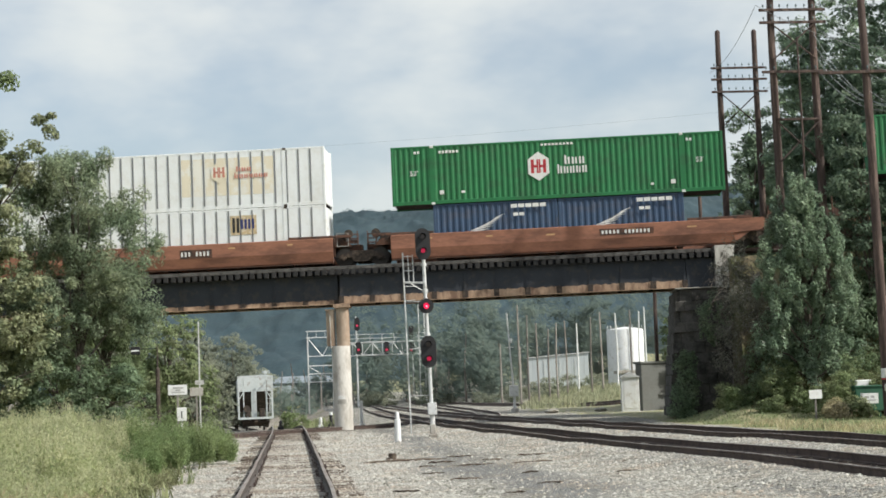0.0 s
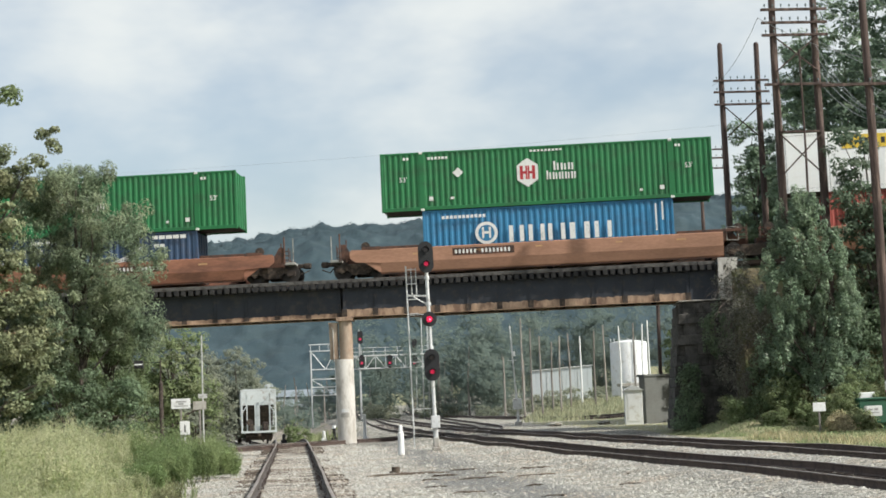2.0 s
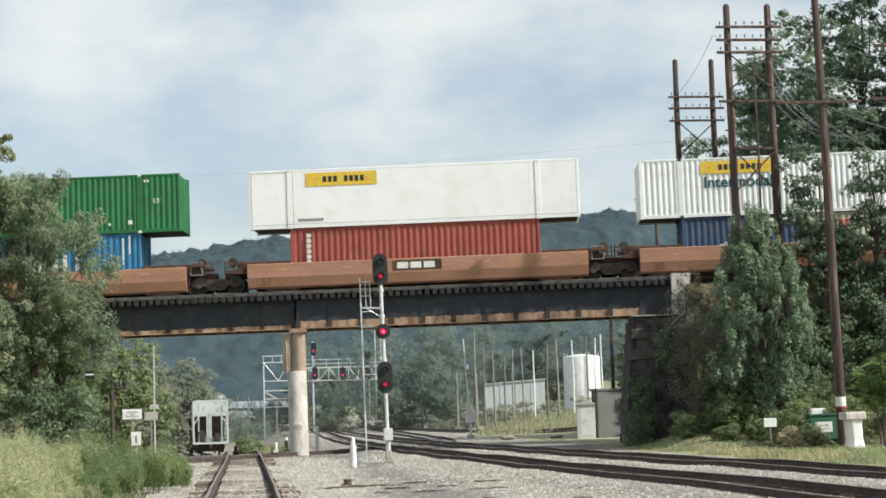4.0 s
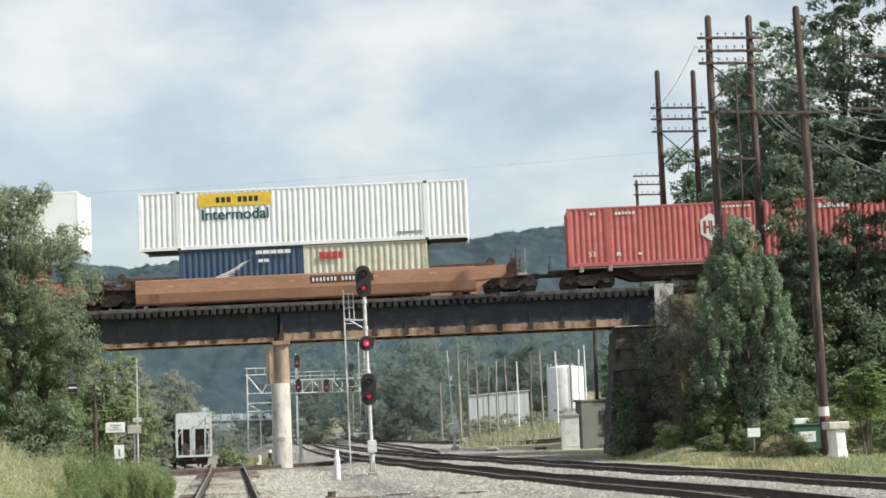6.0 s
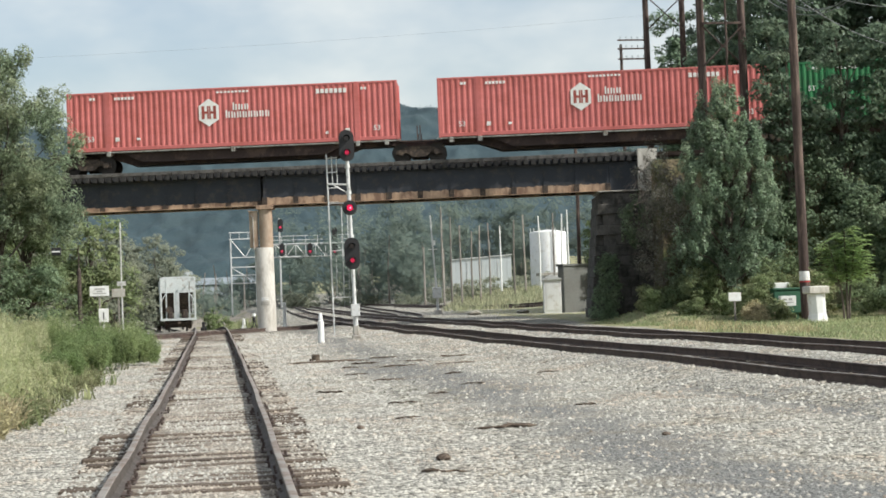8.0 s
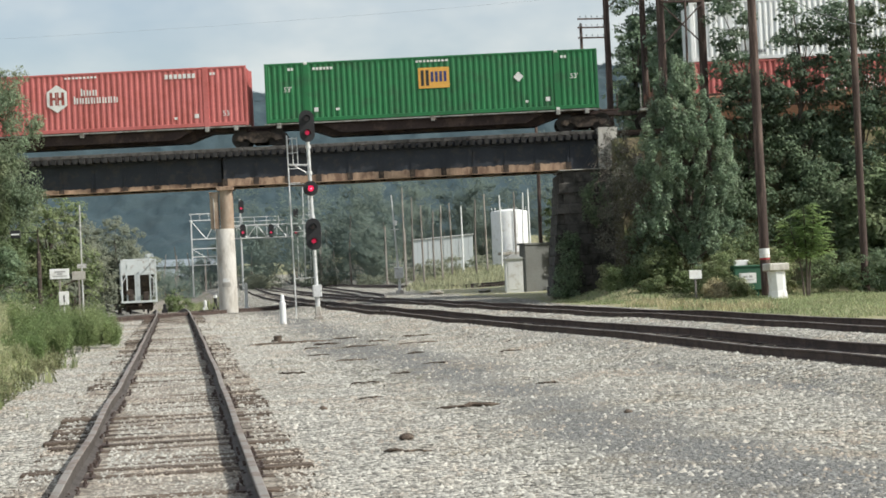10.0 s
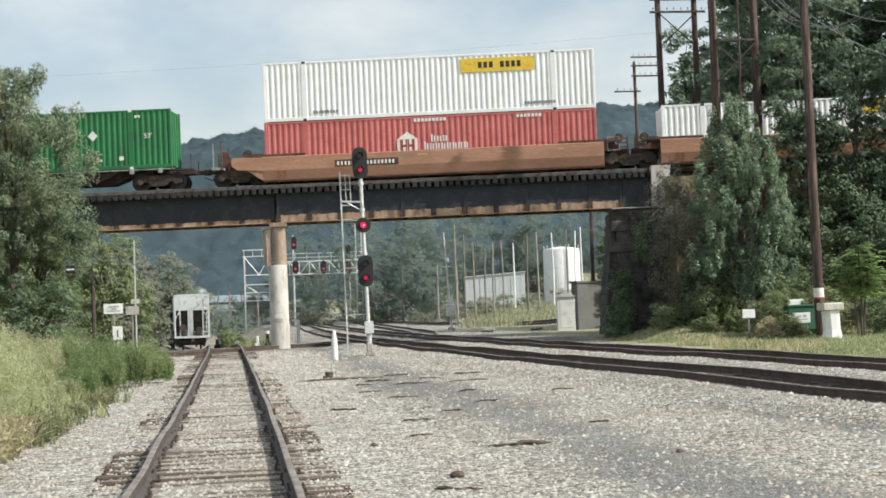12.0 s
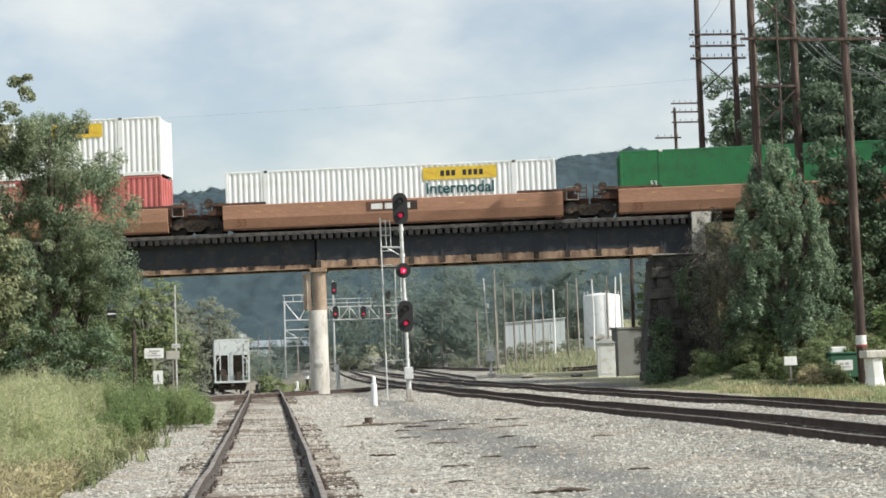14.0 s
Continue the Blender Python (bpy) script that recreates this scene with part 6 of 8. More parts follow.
def feather_weeds(name, label, spots, leaf, seed, stems=15, per=12, size=0.10, category="weeds", kind="stuff", reach=(0.12, 1.0)):
    """Soft arching plants: each spot (x, y, height, spread) sends up stems set with narrow leaves over part of their reach."""
    rng = np.random.default_rng(seed)
    sp = np.array(spots)
    n = len(sp)
    base = np.stack([sp[:, 0], sp[:, 1], np.array([height(a, b) for a, b in sp[:, :2]])], 1)[:, None, None]
    az = rng.uniform(0, 2 * np.pi, (n, stems, 1))
    out = np.sqrt(rng.uniform(0, 1, (n, stems, 1))) * sp[:, 3][:, None, None]
    h = sp[:, 2][:, None, None] * rng.uniform(0.7, 1.08, (n, stems, 1)) * (1 - 0.28 * (out / sp[:, 3][:, None, None]) ** 2)
    u = rng.uniform(*reach, (n, stems, per)) ** 0.75
    px = np.cos(az) * out * u ** 1.5
    py = np.sin(az) * out * u ** 1.5
    p = base + np.stack([px, py, h * u], -1) + rng.normal(scale=0.035, size=(n, stems, per, 3))
    d = np.stack([np.cos(az) * out * 1.4 + 0 * u, np.sin(az) * out * 1.4 + 0 * u, h + 0 * u], -1)
    d /= np.linalg.norm(d, axis=-1, keepdims=True)
    d = d + rng.normal(scale=0.95, size=d.shape)
    d /= np.linalg.norm(d, axis=-1, keepdims=True)
    w = np.cross(d, rng.normal(size=d.shape))
    w /= np.linalg.norm(w, axis=-1, keepdims=True)
    ln = size * rng.uniform(0.6, 1.4, (n, stems, per, 1)) * (1.25 - 0.5 * u[..., None])
    q = np.stack([p - w * ln * 0.12, p + w * ln * 0.12, p + d * ln], -2).reshape(-1, 3, 3)
    return tagged(new(name, cloud_mesh(name, q, None, leaf)), label, category, kind=kind)


def weed_mounds():
    """Billowing pale weeds that fill the ground left of the side track."""
    rng = np.random.default_rng(21)
    spots = []
    for x, y, r, h in ((-4.15, 31, 1.0, 1.55), (-4.6, 27.0, 0.95, 1.35), (-4.2, 35.6, 0.8, 1.2), (-5.9, 33.4, 1.2, 1.75), (-5.2, 38.6, 1.1, 1.65), (-6.4, 29.2, 1.1, 1.6), (-4.5, 42.4, 0.9, 1.45), (-7.4, 37, 1.3, 1.75),
                       (-6.0, 45.5, 1.3, 1.7), (-4.6, 50, 1.0, 1.4), (-8.3, 43, 1.4, 1.75), (-6.9, 52.5, 1.4, 1.6), (-9.3, 48.5, 1.6, 1.8), (-4.7, 56, 1.0, 1.2), (-8.7, 57, 1.6, 1.6), (-11, 53, 1.8, 1.7), (-11.8, 58.5, 1.8, 1.6),
                       (-3.4, 29.2, 0.45, 0.8), (-3.35, 33.2, 0.4, 0.7), (-3.6, 53, 0.8, 0.9), (-3.6, 25.2, 0.6, 0.75), (-5.7, 24.4, 0.9, 1.2), (-3.5, 38.2, 0.4, 0.55), (-4.0, 59.5, 1.0, 0.95), (-6.2, 60.5, 1.2, 1.1)):
        for k in range(int(62 * r * r) + 8):
            q, a = r * 1.08 * rng.uniform(0, 1) ** 0.5, rng.uniform(0, 2 * math.pi)
            spots.append((x + q * math.cos(a), y + q * math.sin(a), h * max(0.12, 1 - (q / r) ** 2.2) ** 0.7 * rng.uniform(0.85, 1.08), rng.uniform(0.14, 0.28)))
    for k in range(420):
        y = rng.uniform(24, 61)
        spots.append((rng.uniform(-3.6 - 0.22 * (y - 22), -3.3), y, rng.uniform(0.35, 0.7), 0.25))
    feather_weeds("tall_weeds", "billowing yellow-green weeds beside the track", spots, WEED_STEM, 22, 9, 7, 0.09, reach=(0.05, 0.75))
    feather_weeds("weed_plumes", "pale feathery plumes on the tall weeds", spots, STRAW, 25, 8, 12, 0.074, reach=(0.45, 1.0))
    low = [(rng.uniform(-3.3, -2.45), rng.uniform(23, 37), rng.uniform(0.15, 0.4), 0.3) for k in range(30)]
    feather_weeds("edge_weeds", "low dark green weeds along the gravel's edge", low, leafy("dull_weeds", (0.17, 0.2, 0.1), (0.26, 0.25, 0.14), 0.45, 0.4), 24, 12, 9, 0.1)
    spots = [(rng.uniform(-4.4, -2.75), rng.uniform(18.0, 25.5), rng.uniform(0.25, 0.5), 0.4) for k in range(150)]
    feather_weeds("dry_grass", "dry beige grass in the corner by the weeds", spots, DRY, 23, 14, 8, 0.13)


def grass_fields():
    rng = np.random.default_rng(77)

    def spread(n, x0, x1, y0, y1, keep):
        x, y = rng.uniform(x0, x1, n), rng.uniform(y0, y1, n)
        k = np.array([keep(a, b) for a, b in zip(x, y)])
        x, y = x[k], y[k]
        return np.stack([x, y, np.array([height(a, b) for a, b in zip(x, y)])], 1)

    def edge(y):
        return -3.0 - 0.012 * (y - 25) + 0.35 * math.sin(y * 0.9) + 0.25 * math.sin(y * 2.3)
    p = spread(9000, -5, -1.9, 22, 70, lambda a, b: edge(b) - 0.5 < a < edge(b) + 0.55 and noise.noise(Vector((a, b * 0.6, 9))) > -0.05)
    blades("verge_weeds", "short green weeds at the gravel's edge", p, rng.uniform(0.08, 0.34, len(p)), 0.03, WEED, 2, lean=0.35)
    p = spread(26000, 16.2, 27.5, 42, 77, lambda a, b: a > 17.0 + 0.5 * math.sin(b))
    blades("mown_verge", "short green grass strip beside the main track", p, rng.uniform(0.04, 0.15, len(p)), 0.03, GRASS, 3, lean=0.4)
    p = spread(2600, 16.4, 20.5, 50, 64.5, lambda a, b: 16.9 + 0.4 * math.sin(b * 1.3) < a < 19.2 and noise.noise(Vector((a * 0.6, b * 0.3, 12))) > -0.1)
    blades("dry_verge", "dry beige grass along the main track's edge", p, rng.uniform(0.1, 0.32, len(p)), 0.03, DRY, 6, lean=0.35)
    p = spread(24000, 12, 60, 135, 215, lambda a, b: a > 14 + (b - 110) * 0.16)
    blades("yard_grass", "long pale green grass behind the yard tracks", p, rng.uniform(0.2, 0.6, len(p)), 0.06, leafy("pale_yard_grass", (0.29, 0.31, 0.20), (0.37, 0.36, 0.24), 0.45, island=0.25, scale=0.15), 4, lean=0.2)
    p = spread(7000, -6, 4.5, 90, 180, lambda a, b: a < -4.5 + (b - 90) * -0.04 or 1.2 < a < 3.2)
    blades("dip_grass", "rough grass beside the sunken lead", p, rng.uniform(0.2, 0.7, len(p)), 0.05, WEED, 5, lean=0.25)


def far_woods():
    rng = np.random.default_rng(12)
    lobes = []
    # tree line behind the yard, past the bridge
    for i in range(150):
        x = rng.uniform(-16, 82)
        y = rng.uniform(205, 285)
        if (x < 14 and y < 240) or (26 < x < 48 and y < 232):
            y += 50
        h = rng.uniform(7, 12.5) * (0.55 if x < 8 else 1.35 if x < 26 else 1.5)
        z = height(x, y)
        r = rng.uniform(2.2, 3.6)
        lobes += [(x, y, z + h * 0.58, r, r, h * 0.46), (x + r * 0.5, y - 1, z + h * 0.28, r * 0.9, r, h * 0.3)]
    # leaves nearly all face the light: low contrast in place of haze
    thicket("far_wood", "mixed green wood behind the yard", lobes, LEAF_FAR_HAZED, 50, 4600, 52, 0.37, 1.15, category="wood", kind="stuff", jit=0.15, up=1.6, flat=0.8, tri=True)
    far_trunks(lobes)
    lobes = []
    for i in range(60):
        x, y = rng.uniform(9, 75), rng.uniform(188, 202)
        if x < 22:
            y += 22
        h = rng.uniform(1.0, 2.4)
        z = height(x, y)
        lobes.append((x, y, z + h * 0.4, h * 0.7, h * 0.7, h * 0.5))
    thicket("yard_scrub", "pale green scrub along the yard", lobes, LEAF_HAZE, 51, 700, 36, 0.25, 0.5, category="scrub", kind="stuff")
    # wooded ridge: a rolling canopy of soft crowns with a ragged fringe of leaves
    xs = np.arange(-112, 262, 0.95)
    ys = np.arange(384, 606, 1.9)
    crowns = [(rng.uniform(-110, 260), rng.uniform(402, 602), rng.uniform(0.3, 0.8), rng.uniform(2.4, 4.6)) for i in range(4400)]
    crowns += [(rng.uniform(-110, 260), rng.uniform(525, 600), rng.uniform(0.3, 1.1), rng.uniform(1.6, 3.4)) for i in range(700)]
    gx, gy = np.meshgrid(xs, ys)
    top = np.array([[(ridge(x, y) + 6.0) * smooth01(384, 402, y) - 2.0 for x in xs] for y in ys])
    for x, y, up, r in crowns:
        i0, i1 = np.searchsorted(xs, (x - 2 * r, x + 2 * r))
        j0, j1 = np.searchsorted(ys, (y - 2 * r, y + 2 * r))
        top[j0:j1, i0:i1] += up * np.exp(-((gx[j0:j1, i0:i1] - x) ** 2 + (gy[j0:j1, i0:i1] - y) ** 2) / (0.32 * r * r))
    top += rng.normal(scale=0.2, size=top.shape)
    bm = bmesh.new()
    g = [[bm.verts.new((xs[i], ys[j], top[j, i])) for i in range(len(xs))] for j in range(len(ys))]
    for j in range(len(ys) - 1):
        for i in range(len(xs) - 1):
            bm.faces.new((g[j][i], g[j][i + 1], g[j + 1][i + 1], g[j + 1][i]))
    me = finish(bm, "ridge_canopy", LEAF_HILL_HAZED)
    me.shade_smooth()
    tagged(new("ridge_canopy", me), "wooded ridge behind the valley, haze tinted blue-green into its leaves", "wood", kind="stuff")
    # the leafy edge of the crest
    n = 9000
    x, y = rng.uniform(-108, 258, n), rng.uniform(530, 572, n)
    z = top[np.searchsorted(ys, y), np.searchsorted(xs, x)] + rng.uniform(-0.4, 0.5, n) * (0.5 + 0.5 * np.sin(x * 0.9 + 2 * np.sin(x * 0.31)))
    p = np.stack([x, y, z], 1)
    rad = rng.uniform(0.25, 0.6, (n, 1))
    tagged(new("crest_leaves", cloud_mesh("crest_leaves", leaf_cards(rng, p, rad, 5, 0.42, 0.0, 0.8, 1.6, 0.15, 1.0, True), None, LEAF_HILL_HAZED)), "dark leafy edge of the wooded ridge", "wood", kind="stuff")
    bm = bmesh.new()
    xs = [-700 + 35 * i for i in range(44)]
    ys = [400 + 20 * j for j in range(24)]
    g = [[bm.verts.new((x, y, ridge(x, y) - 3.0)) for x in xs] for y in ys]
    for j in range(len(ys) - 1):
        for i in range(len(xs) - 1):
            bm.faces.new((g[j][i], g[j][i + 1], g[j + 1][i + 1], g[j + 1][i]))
    # ground tinted like the ridge leaves, haze included in its colour
    solid("hill", bm, surf("hill_ground_with_haze", (0.045, 0.075, 0.07), 0.95, var=0.4, scale=0.05, fine=0.5, bump=0.0, second=(0.03, 0.05, 0.05), amount=0.45), "dark green wooded hill", "hill", kind="structure", smooth=True)


def far_trunks(lobes):
    """Slim trunks standing among the leaves of the wood behind the yard."""
    rng = np.random.default_rng(13)
    bm = bmesh.new()
    for i in range(60):
        x, y, z, r, _, h = lobes[rng.integers(len(lobes))]
        x, y = x + rng.uniform(-2, 2), y - r - rng.uniform(0, 1.5)
        z = height(x, y)
        top = rng.uniform(4, 9)
        tube(bm, [(x, y, z - 0.3), (x + rng.uniform(-0.2, 0.2), y, z + top * 0.5), (x + rng.uniform(-0.4, 0.4), y, z + top)], [0.16, 0.12, 0.06], 5)
    solid("far_trunks", bm, grey_wood, "slim grey trunks among the far trees", "trunks", kind="stuff")


def ridge(x, y):
    """Height of the hill beyond the valley."""
    crest = 47.0 + 0.055 * min(110, max(-30, x) + 30) + 1.1 * math.sin(x * 0.041) + 0.9 * math.sin(x * 0.113 + 1)
    crest += 3.0 * smooth01(78, 92, x) + 1.8 * smooth01(104, 126, x) - 1.6 * smooth01(38, 58, x) * (1 - smooth01(76, 84, x))
    return crest * smooth01(405, 560, y) + 6


# ---------------------------------------------------------------- line-side things
def signal_head(parent, x, z, tall, lit, y=-0.3):
    """A colour light head: backboard, hoods and lenses."""
    bm = bmesh.new()
    w = 0.29
    if tall:
        ring = [(x + w * math.cos(a), z + 0.32 + w * math.sin(a)) for a in np.linspace(0, math.pi, 11)] + [(x + w * math.cos(a), z - 0.32 + w * math.sin(a)) for a in np.linspace(math.pi, 2 * math.pi, 11)]
    else:
        ring = [(x + w * math.cos(a), z + w * math.sin(a)) for a in np.linspace(0, 2 * math.pi, 22)[:-1]]
    prism(bm, ring, "y", y, y + 0.02)
    head = part("signal_head", bm, hood_black, parent, "black round-ended backboard")
    bm = bmesh.new()
    box(bm, x - 0.15, x + 0.15, y + 0.02, y + 0.26, z - (0.45 if tall else 0.17), z + (0.45 if tall else 0.17), 0.03)
    part("lamp_case", bm, hood_black, head)
    for lz, on in lit:
        bm = bmesh.new()
        n = 14
        outer = [(x + 0.135 * math.cos(a), z + lz + 0.135 * math.sin(a)) for a in np.linspace(-0.35, math.pi + 0.35, n)]
        inner = [(x + 0.122 * math.cos(a), z + lz + 0.122 * math.sin(a)) for a in np.linspace(-0.35, math.pi + 0.35, n)]
        prism(bm, outer + inner[::-1], "y", y - 0.24, y)
        part("hood", bm, hood_black, head)
        bm = bmesh.new()
        disc(bm, (x, y - 0.03, z + lz), "y", 0.115 if on == 2 else 0.085, 0.03, 18)
        part("lens", bm, lamp_red if on == 2 else lamp_dim if on else lens_dark, head, "glowing red lens" if on else "dark lens")
        if on == 2:
            bm = bmesh.new()
            disc(bm, (x + 0.02, y - 0.036, z + lz - 0.01), "y", 0.034, 0.006, 12)
            part("lamp_core", bm, lamp_core, head)


def build_signal():
    sg = thing("railway_signal", pose(5.375, 64.8, 0, 0, -1.15, 0), "tall silver signal mast with three heads showing red", "signal")
    bm = bmesh.new()
    tube(bm, [(0, 0, -0.3), (0, 0, 0.95)], [0.10, 0.10], 14)
    tube(bm, [(0, 0, 0.95), (0, 0, 7.55)], [0.075, 0.07], 14)
    for z in (0.95, 6.6, 5.6, 3.9):
        tube(bm, [(0, 0, z - 0.06), (0, 0, z + 0.06)], [0.105, 0.105], 14)
    part("mast", bm, silver, sg, "silver painted tubular mast", True)
    bm = bmesh.new()
    box(bm, -0.16, 0.16, -0.16, 0.16, 0.0, 0.12, 0.02)
    box(bm, -0.11, 0.11, -0.11, 0.11, 0.12, 0.5, 0.03)
    part("base_casting", bm, concrete, sg)
    bm = bmesh.new()
    box(bm, -0.17, 0.17, -0.28, -0.07, 0.85, 1.32, 0.02)
    part("junction_box", bm, silver, sg, "grey steel junction box")
    signal_head(sg, -0.02, 7.38, True, ((0.28, 0), (-0.26, 1)))
    signal_head(sg, -0.02, 5.0, False, ((0.0, 2),))
    signal_head(sg, -0.02, 3.25, True, ((0.28, 0), (-0.26, 1)))
    for z in (7.38, 5.0, 3.25):
        bm = bmesh.new()
        box(bm, -0.06, 0.06, -0.28, 0.0, z - 0.06, z + 0.06, 0.01)
        part("bracket", bm, silver, sg)
    # ladder with its cage, standing off to one side
    lad = part("ladder", finish(_ladder(), "ladder", silver), None, sg, "silver steel access ladder")
    bm = bmesh.new()
    for z in (5.25, 5.8, 6.4, 6.95):
        tube(bm, [(-0.78, 0.0, z), (-0.4, 0.0, z)], [0.016, 0.016], 6)
    for x in (-0.42, -0.6):
        tube(bm, [(x, 0.0, 5.95), (x, 0.0, 7.0)], [0.018, 0.018], 6)
    tube(bm, [(-0.8, 0, 5.95), (0, 0, 5.9)], [0.022, 0.022], 6)
    tube(bm, [(-0.55, 0, 5.9), (0, 0, 5.55)], [0.02, 0.02], 6)
    tube(bm, [(-0.8, -0.35, 5.95), (0, -0.35, 5.9), (0, 0.25, 5.9), (-0.8, 0.25, 5.95), (-0.8, -0.35, 5.95)], [0.018] * 5, 6)
    part("platform_rail", bm, silver, lad)


def _ladder():
    bm = bmesh.new()
    tube(bm, [(-0.84, 0.0, 0.15), (-0.80, 0.0, 7.1)], [0.02, 0.02], 6)
    tube(bm, [(-0.80, 0.3, 0.15), (-0.76, 0.3, 7.1)], [0.02, 0.02], 6)
    z = 0.45
    while z < 7.0:
        tube(bm, [(-0.84 + 0.04 * z / 7, 0.0, z), (-0.80 + 0.04 * z / 7, 0.3, z)], [0.013, 0.013], 5)
        z += 0.3
    for z in (1.6, 3.4, 5.2):
        tube(bm, [(-0.82, 0.1, z), (0, 0.0, z)], [0.014, 0.014], 5)
    return bm


def pole(label, x, y, z, top, r=0.17, lean=0.0):
    p = thing("utility_pole", pose(x, y, z, 0, lean, 0), label, "utility pole")
    bm = bmesh.new()
    h = top - z
    tube(bm, [(0, 0, -0.8), (0, 0, h * 0.3), (0.04, 0, h * 0.65), (0.0, 0, h - 0.12), (0, 0, h)], [r * 1.08, r, r * 0.9, r * 0.76, r * 0.45], 12)
    part("shaft", bm, pole_wood, p, smooth=True)
    return p


def crossarm(p, z, x0, x1, y=-0.2, pins=8):
    bm = bmesh.new()
    box(bm, x0, x1, y - 0.05, y + 0.05, z - 0.06, z + 0.06, 0.01)
    a = part("crossarm", bm, pole_wood, p)
    bm = bmesh.new()
    tube(bm, [(0, y, 0.055), (0, y, 0.15), (0, y, 0.17), (0, y, 0.26)], [0.014, 0.014, 0.045, 0.03], 6)
    me = finish(bm, "insulator", INSULATOR)
    for i in range(pins):
        part("insulator", me, None, a, at=pose(x0 + (x1 - x0) * (i + 0.5) / pins, 0, z))
    return a


INSULATOR = surf("glass_insulator", (0.12, 0.15, 0.15), 0.2, var=0.15, bump=0.0, spec=0.6)


def h_frame(label, x, y, z, top, gap, arms, arm_x, braces, bars_at=()):
    """Two poles joined by crossarms and a lattice of braces."""
    p = thing("utility_pole", pose(x, y, z), label, "utility pole", "H-frame poles")
    h = top - z
    for dx in (0, gap):
        bm = bmesh.new()
        tube(bm, [(dx, 0, -0.8), (dx + 0.02, 0, h * 0.4), (dx - 0.02, 0, h * 0.8), (dx, 0, h - 0.1), (dx, 0, h)], [0.21, 0.19, 0.165, 0.15, 0.08], 12)
        part("shaft", bm, pole_wood, p, smooth=True)
    for q in arms:
        crossarm(p, q - z, arm_x[0], arm_x[1])
    for z0, z1 in braces:
        bm = bmesh.new()
        for a, b in (((0, z0 - z), (gap, z1 - z)), ((gap, z0 - z), (0, z1 - z))):
            tube(bm, [(a[0], -0.2, a[1]), (b[0], -0.2, b[1])], [0.035, 0.035], 6)
        part("brace", bm, pole_wood, p)
    for q in bars_at:
        bm = bmesh.new()
        box(bm, 0.0, gap, -0.24, -0.16, q - z - 0.05, q - z + 0.05, 0.01)
        part("cross_bar", bm, pole_wood, p)
    return p


def cable(label, a, b, sag, r=0.012):
    a, b = Vector(a), Vector(b)
    bm = bmesh.new()
    pts = []
    for i in range(15):
        t = i / 14
        p = a.lerp(b, t)
        p.z -= sag * 4 * t * (1 - t)
        pts.append(p)
    tube(bm, pts, [r] * 15, 5)
    solid("cable", bm, wire_black, label, "cable")


def build_poles():
    h_frame("dark creosoted two-pole frame in front of the train", 22.45, 75.0, 4.0, 20.3, 1.95, (19.18, 18.57, 17.99, 15.7), (-0.6, 2.5), ((16.3, 17.9), (11.5, 13.4)), (13.5,))
    h_frame("dark creosoted two-pole frame behind the train", 25.75, 97.0, 6.0, 22.4, 2.2, (20.09, 19.41, 18.67), (-0.55, 2.8), ((16.6, 18.6),))
    p = pole("tall brown utility pole with a white band near its foot", 23.8, 66.2, 0.0, 18.5, 0.19, -0.7)
    bm = bmesh.new()
    tube(bm, [(0, 0, 1.62), (0, 0, 2.0)], [0.208, 0.206], 14)
    part("white_band", bm, white_paint, p, "white painted band")
    bm = bmesh.new()
    tube(bm, [(0, 0, 1.55), (0, 0, 1.6)], [0.209, 0.209], 14)
    part("red_band", bm, RED_MARK, p, "thin red painted band")
    crossarm(p, 14.0, -2.0, 1.6)
    p = pole("brown utility pole with a long top crossarm", 27.98, 66.0, 0.0, 16.4, 0.15, -0.5)
    crossarm(p, 16.3, -2.0, 2.0)
    crossarm(p, 14.1, -2.3, 0.2)
    p = pole("distant utility pole with four short crossarms", 32.4, 130, 6.0, 20.6, 0.15)
    crossarm(p, 18.19 - 6, -1.7, 0.4, pins=4)
    for z in (19.65, 20.6, 21.4):
        crossarm(p, z - 6.0 - 0.15 * (z - 18), -0.3, 2.0, pins=5)
    pole("thin grey pole beside the two-pole frame", 23.4, 74.3, 4.0, 17.2, 0.055)
    pole("brown pole standing past the bridge", 24.05, 110, 0.0, 12.5, 0.11)
    pole("brown pole standing past the bridge", 24.75, 113, 0.0, 12.0, 0.11)
    # cables slung between the frames
    for x, z in ((21.7, 18.8), (24.6, 17.6)):
        cable("thin dark line cable in a long sag", (x, 74.8, z), (x + 10.5, 66.0, z - 2.6), 1.8)
        cable("thin dark line cable running back", (x, 74.8, z), (x + 3.4, 96.8, z + 1.0), 0.5)
    for i in range(4):
        z = 17.4 - 0.6 * i
        cable("slack grey service cable hanging in a bundle", (24.3 + 0.05 * i, 74.6, z), (25.0 + 0.5 * i, 66.4, 12.6 + 0.22 * i), 0.9 + 0.12 * i, 0.014)
    for z0, z1 in ((13.9, 13.0), (13.2, 10.6), (14.3, 14.6)):
        cable("slack grey service cable leaving the pole", (23.7, 66.0, z0), (30.5, 62.0, z1), 1.1, 0.014)
    cable("very thin cable slung low across the sky", over(-60, 18.3, 17.4), (25.75, 97.0, 17.5), 0.9, 0.004)


